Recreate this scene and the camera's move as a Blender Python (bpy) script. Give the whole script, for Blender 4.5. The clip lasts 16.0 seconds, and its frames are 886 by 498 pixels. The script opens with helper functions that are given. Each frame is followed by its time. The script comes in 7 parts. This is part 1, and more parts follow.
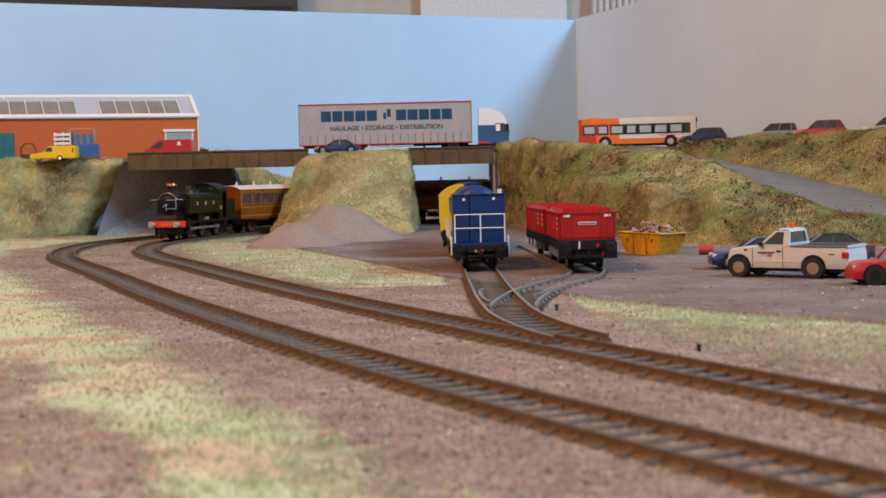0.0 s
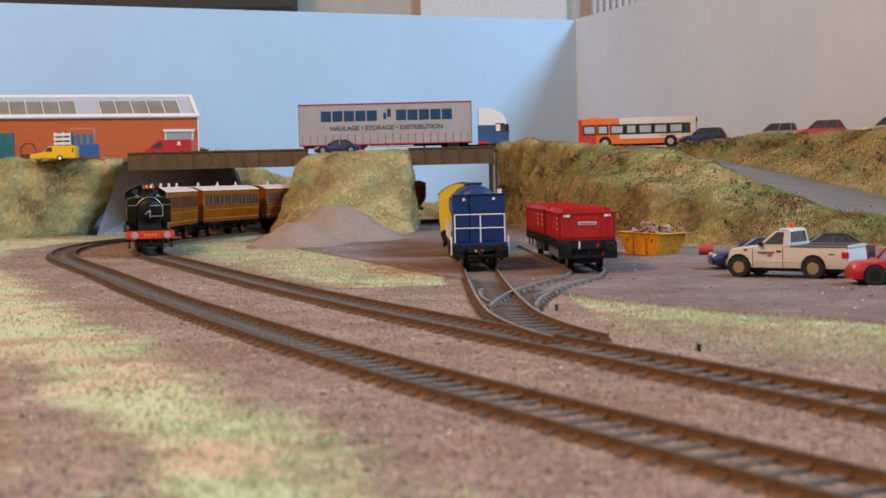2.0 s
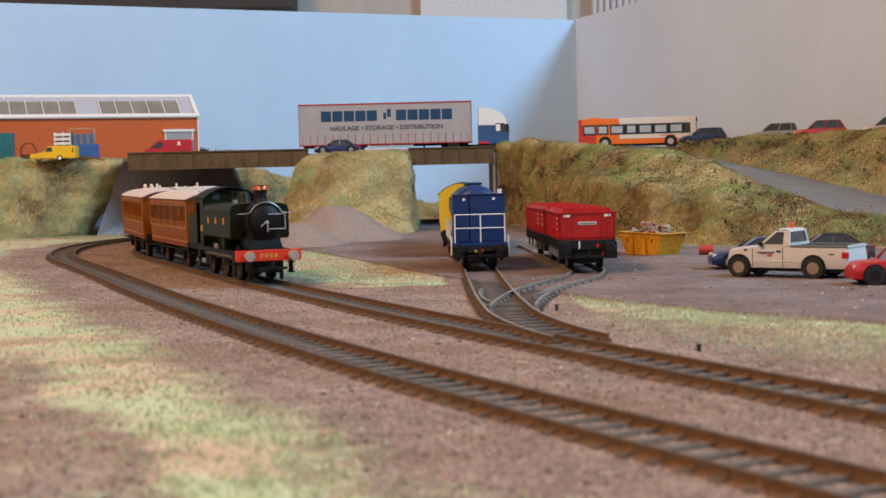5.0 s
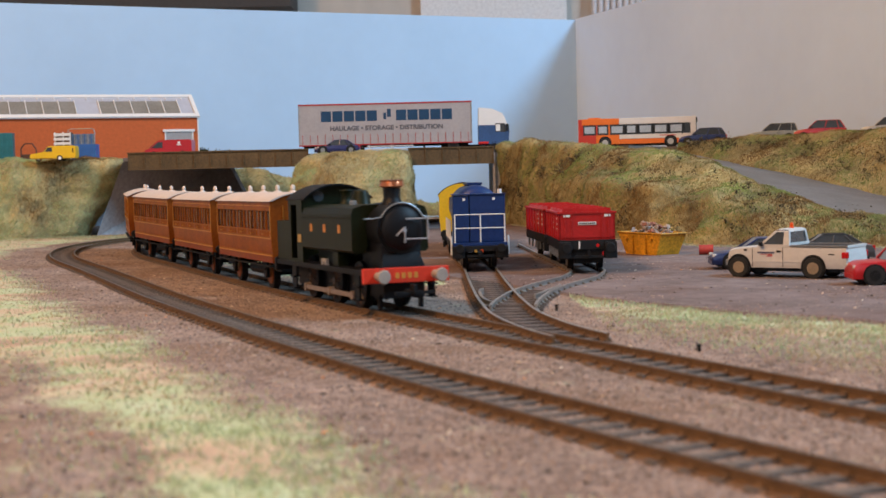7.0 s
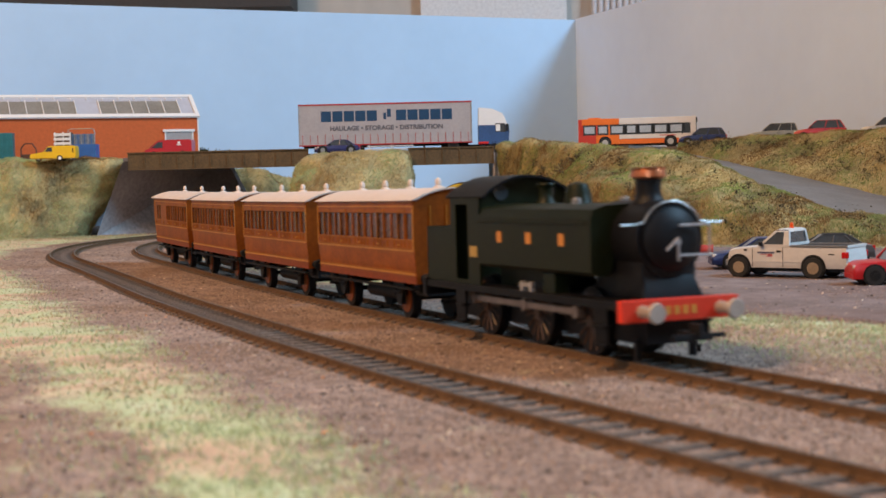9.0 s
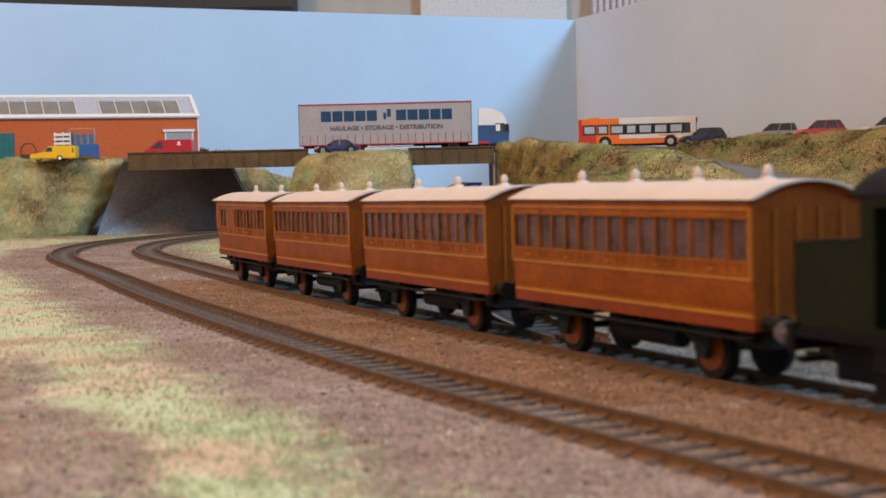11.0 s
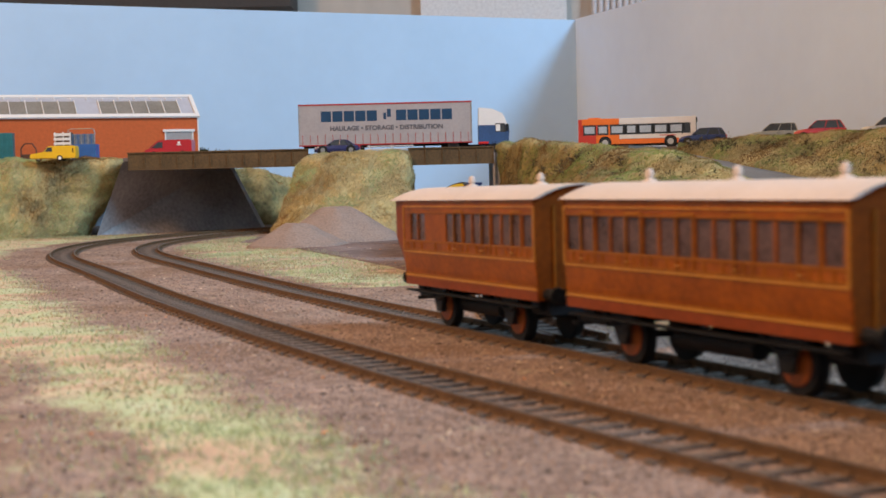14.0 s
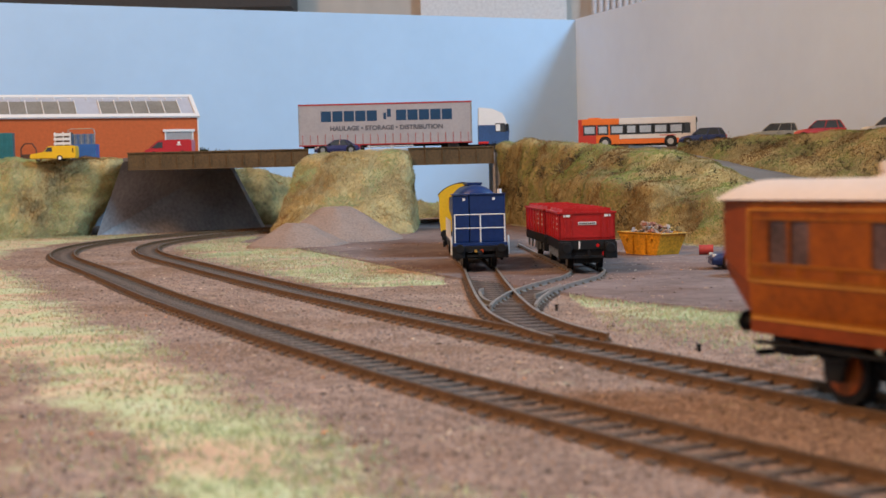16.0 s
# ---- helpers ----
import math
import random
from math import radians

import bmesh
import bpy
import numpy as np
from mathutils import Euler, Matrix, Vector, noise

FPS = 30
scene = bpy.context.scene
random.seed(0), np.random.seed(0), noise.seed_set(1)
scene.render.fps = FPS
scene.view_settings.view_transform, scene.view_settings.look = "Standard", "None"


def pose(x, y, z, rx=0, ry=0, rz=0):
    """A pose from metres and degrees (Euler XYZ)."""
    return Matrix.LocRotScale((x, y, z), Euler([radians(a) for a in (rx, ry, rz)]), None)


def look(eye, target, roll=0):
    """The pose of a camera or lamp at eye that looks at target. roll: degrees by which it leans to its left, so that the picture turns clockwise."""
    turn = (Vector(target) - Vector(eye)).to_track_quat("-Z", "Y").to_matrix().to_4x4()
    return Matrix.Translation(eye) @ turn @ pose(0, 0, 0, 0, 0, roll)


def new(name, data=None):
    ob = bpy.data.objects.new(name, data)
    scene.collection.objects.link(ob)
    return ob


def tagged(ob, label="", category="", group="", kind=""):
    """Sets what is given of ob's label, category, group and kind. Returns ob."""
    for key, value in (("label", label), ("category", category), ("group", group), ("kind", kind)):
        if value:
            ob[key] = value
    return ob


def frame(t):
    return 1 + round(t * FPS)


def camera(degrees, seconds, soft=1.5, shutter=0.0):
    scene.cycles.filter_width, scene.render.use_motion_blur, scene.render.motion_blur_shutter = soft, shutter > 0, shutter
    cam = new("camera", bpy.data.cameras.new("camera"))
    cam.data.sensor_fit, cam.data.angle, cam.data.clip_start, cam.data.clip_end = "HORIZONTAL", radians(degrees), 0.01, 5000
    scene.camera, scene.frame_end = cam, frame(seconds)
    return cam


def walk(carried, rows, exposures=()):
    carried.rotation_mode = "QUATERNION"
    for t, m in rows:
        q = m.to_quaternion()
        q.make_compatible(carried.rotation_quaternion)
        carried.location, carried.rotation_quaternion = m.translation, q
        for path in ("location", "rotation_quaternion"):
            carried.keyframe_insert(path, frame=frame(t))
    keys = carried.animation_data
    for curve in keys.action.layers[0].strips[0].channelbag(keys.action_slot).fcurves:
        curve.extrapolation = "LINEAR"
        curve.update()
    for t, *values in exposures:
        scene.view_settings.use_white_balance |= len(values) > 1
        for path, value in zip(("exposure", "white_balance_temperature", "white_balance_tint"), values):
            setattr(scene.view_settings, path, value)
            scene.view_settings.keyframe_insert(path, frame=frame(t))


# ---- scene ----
# ---------------------------------------------------------------- camera
cam = camera(34.18, 16.0, soft=1.5, shutter=0.5)
EYE = (0.0, 0.0, 0.0499)
CAM_POSE = look(EYE, (0.0, 1.0, 0.0499 - math.tan(radians(2.857))), -1.425)
walk(cam, [(0.0, CAM_POSE), (16.0, CAM_POSE)], exposures=[(0.0, 0.0), (16.0, 0.0)])
cam.data.dof.use_dof = True
cam.data.dof.focus_distance = 1.0
cam.data.dof.aperture_fstop = 40.0

# ---------------------------------------------------------------- light
world = bpy.data.worlds.new("room_air")
scene.world = world
world.use_nodes = True
world.node_tree.nodes["Background"].inputs[0].default_value = (0.75, 0.85, 1.0, 1)
world.node_tree.nodes["Background"].inputs[1].default_value = 0.12


def area_lamp(name, at, target, size, watts, color):
    data = bpy.data.lights.new(name, "AREA")
    data.shape, data.size, data.energy, data.color = "DISK", size, watts, color
    ob = new(name, data)
    ob.matrix_world = look(at, target)
    return ob


area_lamp("window_daylight", (2.05, 0.15, 1.75), (0.0, 1.4, 0.0), 0.8, 80.0, (0.42, 0.71, 1.0))
area_lamp("room_lamp", (-1.35, -0.35, 1.95), (0.0, 1.0, 0.0), 0.55, 51.0, (1.0, 0.55, 0.23))
# unseen cool fill lamp, added behind the camera to lift the east board
area_lamp("rear_window_daylight", (-0.9, -2.25, 1.15), (0.1, 1.2, 0.1), 1.5, 15.0, (0.60, 0.80, 1.0))

# ---------------------------------------------------------------- materials
MATS = {}


def mat(name, color, rough=0.6, metal=0.0, var=0.12, scale=150.0, bump=0.0, spec=0.4, island=0.0, fine=0.5, second=None, patch=None):
    """A procedural surface: two scales of noise in the colour, a fine relief."""
    if name in MATS:
        return MATS[name]
    m = bpy.data.materials.new(name)
    m.use_nodes = True
    nt = m.node_tree
    bsdf = nt.nodes["Principled BSDF"]
    bsdf.inputs["Roughness"].default_value = rough
    bsdf.inputs["Metallic"].default_value = metal
    bsdf.inputs["Specular IOR Level"].default_value = spec
    tc = nt.nodes.new("ShaderNodeTexCoord")
    n1 = nt.nodes.new("ShaderNodeTexNoise")
    n1.inputs["Scale"].default_value, n1.inputs["Detail"].default_value = scale, 4
    n2 = nt.nodes.new("ShaderNodeTexNoise")
    n2.inputs["Scale"].default_value, n2.inputs["Detail"].default_value = scale * 9, 3
    nt.links.new(tc.outputs["Object"], n1.inputs["Vector"])
    nt.links.new(tc.outputs["Object"], n2.inputs["Vector"])
    mix = nt.nodes.new("ShaderNodeMix")
    mix.data_type = "FLOAT"
    mix.inputs[0].default_value = fine
    nt.links.new(n1.outputs["Fac"], mix.inputs[2])
    nt.links.new(n2.outputs["Fac"], mix.inputs[3])
    ramp = nt.nodes.new("ShaderNodeValToRGB")
    dark = [max(0.0, c * (1 - 2.2 * var)) for c in color]
    lite = [min(1.0, c * (1 + 2.2 * var)) for c in (second or color)]
    ramp.color_ramp.elements[0].position, ramp.color_ramp.elements[1].position = 0.25, 0.75
    ramp.color_ramp.elements[0].color, ramp.color_ramp.elements[1].color = (*dark, 1), (*lite, 1)
    nt.links.new(mix.outputs[0], ramp.inputs[0])
    out = ramp.outputs[0]
    if patch:
        n3 = nt.nodes.new("ShaderNodeTexNoise")
        n3.inputs["Scale"].default_value, n3.inputs["Detail"].default_value = patch[1], 5
        nt.links.new(tc.outputs["Object"], n3.inputs["Vector"])
        r3 = nt.nodes.new("ShaderNodeMapRange")
        r3.inputs[1].default_value, r3.inputs[2].default_value = 0.44, 0.62
        nt.links.new(n3.outputs["Fac"], r3.inputs[0])
        m3 = nt.nodes.new("ShaderNodeMix")
        m3.data_type = "RGBA"
        m3.inputs[7].default_value = (*patch[0], 1)
        nt.links.new(r3.outputs[0], m3.inputs[0])
        nt.links.new(out, m3.inputs[6])
        blend = nt.nodes.new("ShaderNodeMix")
        blend.data_type = "RGBA"
        blend.inputs[0].default_value = 0.6
        nt.links.new(out, blend.inputs[6])
        nt.links.new(m3.outputs[2], blend.inputs[7])
        out = blend.outputs[2]
    if island:
        geo = nt.nodes.new("ShaderNodeNewGeometry")
        mr = nt.nodes.new("ShaderNodeMapRange")
        mr.inputs[3].default_value, mr.inputs[4].default_value = 1 - island, 1 + island
        nt.links.new(geo.outputs["Random Per Island"], mr.inputs[0])
        mul = nt.nodes.new("ShaderNodeVectorMath")
        mul.operation = "SCALE"
        nt.links.new(out, mul.inputs[0])
        nt.links.new(mr.outputs[0], mul.inputs["Scale"])
        out = mul.outputs[0]
    nt.links.new(out, bsdf.inputs["Base Color"])
    if bump:
        b = nt.nodes.new("ShaderNodeBump")
        b.inputs["Strength"].default_value, b.inputs["Distance"].default_value = min(1.0, bump), 0.0008
        nt.links.new(mix.outputs[0], b.inputs["Height"])
        nt.links.new(b.outputs[0], bsdf.inputs["Normal"])
    MATS[name] = m
    return m


def fibre(name, color, **kw):
    """Thin fibres: half of the light that reaches them passes through."""
    m = mat(name, color, 0.9, **kw)
    nt = m.node_tree
    bsdf, out = nt.nodes["Principled BSDF"], nt.nodes["Material Output"]
    bsdf.inputs["Specular IOR Level"].default_value = 0.1
    tr = nt.nodes.new("ShaderNodeBsdfTranslucent")
    nt.links.new(bsdf.inputs["Base Color"].links[0].from_socket, tr.inputs["Color"])
    mx = nt.nodes.new("ShaderNodeMixShader")
    mx.inputs[0].default_value = 0.5
    nt.links.new(bsdf.outputs[0], mx.inputs[1])
    nt.links.new(tr.outputs[0], mx.inputs[2])
    nt.links.new(mx.outputs[0], out.inputs["Surface"])
    return m


def glass_mat():
    m = mat("window_glass", (0.05, 0.055, 0.06), 0.08, spec=0.6, var=0.1, scale=60)
    return m


BLACK = mat("black_plastic", (0.009, 0.009, 0.010), 0.6, var=0.3, scale=300, spec=0.25)
STEEL = mat("dull_steel", (0.35, 0.34, 0.33), 0.4, 0.8, var=0.2, scale=300)
RAIL_RUST = mat("rusty_rail", (0.135, 0.070, 0.030), 0.7, 0.0, var=0.25, scale=220, bump=0.3)
RAIL_TOP = mat("worn_rail_head", (0.11, 0.085, 0.065), 0.5, 0.3, var=0.25, scale=160)
RAIL_BRIGHT = mat("bright_rail", (0.40, 0.37, 0.34), 0.4, 0.7, var=0.2, scale=160)
SLEEPER = mat("grey_brown_sleeper", (0.115, 0.085, 0.066), 0.9, var=0.35, scale=260, bump=0.4, second=(0.175, 0.138, 0.115), spec=0.2)
WHITE = mat("white_paint", (0.78, 0.76, 0.74), 0.5, var=0.03, scale=120)
RED = mat("red_paint", (0.55, 0.02, 0.02), 0.45, var=0.12, scale=120)
GLASS = glass_mat()
TYRE = mat("tyre_rubber", (0.02, 0.02, 0.02), 0.8, var=0.2, scale=300)
HUB = mat("wheel_hub", (0.5, 0.46, 0.4), 0.4, 0.5, var=0.15, scale=300)
ORANGE_LENS = mat("orange_lens", (0.85, 0.1, 0.01), 0.3, var=0.05)
RED_LENS = mat("red_lens", (0.5, 0.01, 0.01), 0.25, var=0.05)
LAMP_LENS = mat("clear_lens", (0.75, 0.75, 0.72), 0.15, var=0.03)


# ---------------------------------------------------------------- mesh helpers
def box(bm, x0, x1, y0, y1, z0, z1, bevel=0.0):
    vs = [bm.verts.new((x, y, z)) for x in (x0, x1) for y in (y0, y1) for z in (z0, z1)]
    fs = []
    for a in ((0, 1, 3, 2), (4, 6, 7, 5), (0, 4, 5, 1), (2, 3, 7, 6), (0, 2, 6, 4), (1, 5, 7, 3)):
        fs.append(bm.faces.new([vs[i] for i in a]))
    if bevel:
        edges = list({e for f in fs for e in f.edges})
        bmesh.ops.bevel(bm, geom=edges, offset=bevel, segments=2, profile=0.6, affect="EDGES")
    return bm


def tube(bm, a, b, r, n=8, r2=None):
    """A closed cylinder or cone from a to b."""
    a, b = Vector(a), Vector(b)
    r2 = r if r2 is None else r2
    q = (b - a).to_track_quat("Z", "Y")
    rings = []
    for p, rr in ((a, r), (b, r2)):
        rings.append([bm.verts.new(p + q @ Vector((rr * math.cos(2 * math.pi * i / n), rr * math.sin(2 * math.pi * i / n), 0))) for i in range(n)])
    for i in range(n):
        j = (i + 1) % n
        bm.faces.new((rings[0][i], rings[0][j], rings[1][j], rings[1][i]))
    bm.faces.new(rings[0][::-1])
    bm.faces.new(rings[1])
    return bm


def prism(bm, outline, lo, hi, axis="y"):
    """A closed outline pushed along an axis."""
    def put(p, w):
        return {"x": (w, p[0], p[1]), "y": (p[0], w, p[1]), "z": (p[0], p[1], w)}[axis]
    a = [bm.verts.new(put(p, lo)) for p in outline]
    b = [bm.verts.new(put(p, hi)) for p in outline]
    n = len(a)
    for i in range(n):
        bm.faces.new((a[i], a[(i + 1) % n], b[(i + 1) % n], b[i]))
    bm.faces.new(a[::-1])
    bm.faces.new(b)
    return bm


def loft(bm, rings, caps=True, closed=True):
    vs = [[bm.verts.new(p) for p in ring] for ring in rings]
    n = len(vs[0])
    for r0, r1 in zip(vs, vs[1:]):
        for i in range(n if closed else n - 1):
            j = (i + 1) % n
            bm.faces.new((r0[i], r0[j], r1[j], r1[i]))
    if caps:
        bm.faces.new(vs[0][::-1])
        bm.faces.new(vs[-1])
    return bm


def lathe(bm, profile, base=(0, 0, 0), n=14):
    """A turned shape: profile of (radius, z)."""
    rings = []
    for r, z in profile:
        rings.append([(base[0] + r * math.cos(2 * math.pi * i / n), base[1] + r * math.sin(2 * math.pi * i / n), base[2] + z) for i in range(n)])
    return loft(bm, rings)


def finish(name, bm, material, smooth=False):
    bmesh.ops.recalc_face_normals(bm, faces=bm.faces[:])
    me = bpy.data.meshes.new(name)
    bm.to_mesh(me)
    bm.free()
    me.materials.append(material)
    if smooth:
        for p in me.polygons:
            p.use_smooth = True
        me.set_sharp_from_angle(angle=radians(40))
    return me


def part(name, bm, material, parent, label="", smooth=False):
    ob = new(name, finish(name, bm, material, smooth))
    ob.parent = parent
    if label:
        tagged(ob, label)
    return ob


def thing(name, label, category, group="", m=None):
    ob = new(name)
    ob.empty_display_size = 0.02
    tagged(ob, label, category, group)
    if m is not None:
        ob.matrix_world = m
    return ob


def solid(name, bm, material, label, category, group="", kind="", smooth=False):
    return tagged(new(name, finish(name, bm, material, smooth)), label, category, group, kind)


def B():
    return bmesh.new()


def mesh_from_arrays(name, verts, faces, material, smooth=False):
    me = bpy.data.meshes.new(name)
    me.from_pydata(verts, [], faces)
    me.materials.append(material)
    if smooth:
        me.polygons.foreach_set("use_smooth", [True] * len(me.polygons))
    me.update()
    return me


# ---------------------------------------------------------------- the railway's line
def ground_z(y):
    """The baseboard's slight unevenness: height of the rail heads."""
    return float(np.interp(y, (0.2, 0.395, 0.487, 0.58, 0.67, 0.77, 0.86, 0.95, 1.05, 1.14, 1.24, 1.5),
                           (0.0018, 0.0013, 0.0004, -0.0006, -0.0014, -0.0016, -0.0017, -0.0012, -0.0001, 0.0008, 0.001, 0.0006)))


LINE_S = np.arange(-1.3, 2.0, 0.005)
_k = np.interp(LINE_S, np.arange(-0.2, 1.01, 0.1), (1.98, 1.98, 2.02, 2.15, 1.74, -0.51, -0.10, 0.12, -0.03, 0.03, 0.17, 0.35, 0.16))
_th = np.r_[0, np.cumsum((_k[1:] + _k[:-1]) / 2 * 0.005)]
_i0 = int(np.argmin(abs(LINE_S)))
LINE_T = _th - _th[_i0] - 1.6414
_tm = (LINE_T[1:] + LINE_T[:-1]) / 2
LINE_X = np.r_[0, np.cumsum(np.cos(_tm) * 0.005)]
LINE_Y = np.r_[0, np.cumsum(np.sin(_tm) * 0.005)]
LINE_X += -0.2375 - LINE_X[_i0]
LINE_Y += 1.2430 - LINE_Y[_i0]


def line(s, b=0.0, z=0.0):
    """A place on the running line: s metres along, b to the left, z above the rail heads."""
    x, y, t = (float(np.interp(s, LINE_S, a)) for a in (LINE_X, LINE_Y, LINE_T))
    x, y = x - math.sin(t) * b, y + math.cos(t) * b
    return Vector((x, y, ground_z(y) + z)), t


def travelled(t):
    """How far the train's front buffers have come along the line after t seconds."""
    return 0.1032 * t + float(np.interp(t, (0, 2, 4.2, 6.4, 8.0, 9, 12.5, 16), (0, 0.0103, 0.0246, 0.0316, 0.0235, 0.0160, -0.0056, -0.0130)))


# ---------------------------------------------------------------- land and backdrop
GROUND = mat("pink_brown_ballast", (0.180, 0.113, 0.080), 0.95, var=0.36, scale=38, bump=1.0, fine=0.62, second=(0.29, 0.205, 0.162), patch=((0.19, 0.10, 0.05), 9.0))
YARD = mat("grey_brown_yard", (0.155, 0.090, 0.072), 0.9, var=0.24, scale=17, bump=0.7, fine=0.42, second=(0.205, 0.158, 0.148), patch=((0.135, 0.062, 0.040), 11.0))
ROAD = mat("grey_road", (0.17, 0.145, 0.13), 0.9, var=0.14, scale=35, bump=0.5, fine=0.5, patch=((0.15, 0.12, 0.095), 10.0))
BANK = mat("earth_and_turf", (0.19, 0.135, 0.06), 1.0, var=0.4, scale=26, bump=0.9, fine=0.35, second=(0.32, 0.25, 0.11))
BANK_PALE = mat("pale_earth_and_turf", (0.24, 0.15, 0.07), 1.0, var=0.3, scale=30, bump=0.9, fine=0.4, second=(0.40, 0.33, 0.16))
STRAW = fibre("straw_fibres", (0.45, 0.325, 0.14), var=0.2, scale=30, island=0.18, fine=0.3, second=(0.54, 0.43, 0.21))
RUSSET = fibre("russet_fibres", (0.26, 0.155, 0.065), var=0.3, scale=30, island=0.18, fine=0.3)
OLIVE = fibre("olive_fibres", (0.24, 0.24, 0.085), var=0.3, scale=30, island=0.18, fine=0.3, second=(0.33, 0.34, 0.14))
FRESH = fibre("pale_green_fibres", (0.36, 0.42, 0.14), var=0.25, scale=40, island=0.18, fine=0.3)
BLOND = fibre("blond_fibres", (0.6, 0.49, 0.28), var=0.2, scale=30, island=0.18, fine=0.3, second=(0.64, 0.56, 0.34))
MINT = fibre("light_green_fibres", (0.52, 0.59, 0.32), var=0.2, scale=40, island=0.18, fine=0.3)
VERGE_PALE = fibre("verge_pale_green", (0.56, 0.62, 0.38), var=0.12, scale=40, island=0.18, fine=0.3)
VERGE_STRAW = fibre("verge_cream_straw", (0.62, 0.47, 0.30), var=0.10, scale=40, island=0.18, fine=0.3, second=(0.56, 0.50, 0.33))
VERGE_OLIVE = fibre("verge_green", (0.48, 0.55, 0.28), var=0.15, scale=40, island=0.18, fine=0.3)
SCRUB = mat("dark_scrub", (0.075, 0.055, 0.026), 0.95, var=0.3, scale=90, island=0.4)
GRAVEL = mat("grey_gravel", (0.29, 0.215, 0.178), 0.95, var=0.14, scale=70, bump=0.8, fine=0.7)
SKY_PAINT = mat("pale_blue_board", (0.46, 0.625, 0.80), 0.75, var=0.035, scale=6, bump=0.05, fine=0.2)
# east board: base colour raised to make up for the weak light there
SKY_LIGHTENED = mat("lightened_blue_board", (0.67, 0.79, 0.96), 0.75, var=0.03, scale=6, bump=0.05, fine=0.2)
ABUTMENT = mat("dark_grey_card", (0.33, 0.31, 0.31), 0.8, var=0.2, scale=30, bump=0.3)
GIRDER = mat("brown_girder", (0.105, 0.060, 0.022), 0.75, var=0.28, scale=45, bump=0.3)


def fractal(x, y, z, freq):
    return noise.fractal(Vector((x * freq, y * freq, z * freq)), 1.0, 2.0, 4)


def sheet(name, xs, ys, height, material, label, category, kind="structure"):
    verts = [(x, y, height(x, y)) for y in ys for x in xs]
    nx = len(xs)
    faces = [(j * nx + i, j * nx + i + 1, (j + 1) * nx + i + 1, (j + 1) * nx + i) for j in range(len(ys) - 1) for i in range(nx - 1)]
    return tagged(new(name, mesh_from_arrays(name, verts, faces, material, True)), label, category, kind=kind)


def bed_z(x, y):
    return ground_z(y) - 0.0030 + 0.0003 * fractal(x, y, 0, 18.0) + 0.00025 * fractal(x, y, 3, 90.0)


ground = sheet("ground", np.linspace(-1.0, 1.0, 220), np.linspace(-0.5, 2.3, 300), bed_z, GROUND,
               "pinkish brown fine ballast ground of the layout", "ground")

YARD_EDGE = [(-0.165, 1.215), (-0.125, 1.13), (-0.092, 1.04), (-0.04, 0.90), (0.0, 0.775), (0.030, 0.70), (0.067, 0.600), (0.105, 0.525), (0.16, 0.442), (0.30, 0.40)]


def yard_edge_y(x):
    return float(np.interp(x, [p[0] for p in YARD_EDGE], [p[1] for p in YARD_EDGE]))


def yard():
    xs = np.linspace(-0.17, 0.55, 110)
    verts, faces, n = [], [], 70
    for i, x in enumerate(xs):
        y0 = yard_edge_y(x) + 0.012 * fractal(x, 7, 0, 26.0)
        for j in range(n):
            y = y0 + (1.62 - y0) * (j / (n - 1)) ** 1.3
            lip = -0.0020 if j == 0 else 0.0
            verts.append((x, y, ground_z(y) - 0.0016 + lip + 0.0003 * fractal(x, y, 1, 20)))
    for i in range(len(xs) - 1):
        for j in range(n - 1):
            a = i * n + j
            faces.append((a, a + n, a + n + 1, a + 1))
    tagged(new("pavement", mesh_from_arrays("pavement", verts, faces, YARD, True)), "smooth grey brown surface of the goods yard", "yard", kind="structure")


yard()

FIBRES = []


def resample(points, n):
    p = np.array(points, float)
    d = np.r_[0, np.cumsum(np.linalg.norm(np.diff(p, axis=0), axis=1))]
    u = np.linspace(0, d[-1], n)
    return np.stack([np.interp(u, d, p[:, k]) for k in range(3)], 1)


def bank(name, rails, label, nu=120, nv=36, bulge=0.004, rough=0.006, material=None, seed=0):
    """An earth bank: a skin lofted from its foot to its crest, with a lumpy surface."""
    lines = [resample(r, nu) for r in rails]
    verts = np.zeros((nu, nv, 3))
    k = len(lines) - 1
    for j in range(nv):
        w = j / (nv - 1) * k
        a = min(int(w), k - 1)
        f = w - a
        verts[:, j] = lines[a] * (1 - f) + lines[a + 1] * f
    du, dv = np.gradient(verts, axis=0), np.gradient(verts, axis=1)
    nrm = np.cross(du, dv)
    nrm /= np.linalg.norm(nrm, axis=2, keepdims=True) + 1e-12
    if nrm[..., 1].mean() > 0:
        nrm = -nrm
    for i in range(nu):
        for j in range(nv):
            x, y, z = verts[i, j]
            e = math.sin(math.pi * j / (nv - 1)) ** 0.5
            verts[i, j] += nrm[i, j] * (bulge * e + rough * (0.35 + 0.65 * e) * fractal(x + seed, y, z, 26.0) + rough * 0.35 * fractal(x, y + seed, z, 95.0))
    faces = [(i * nv + j, (i + 1) * nv + j, (i + 1) * nv + j + 1, i * nv + j + 1) for i in range(nu - 1) for j in range(nv - 1)]
    ob = tagged(new(name, mesh_from_arrays(name, verts.reshape(-1, 3).tolist(), faces, material or BANK, True)), label, "embankment", kind="structure")
    FIBRES.append((verts, nrm))
    return ob


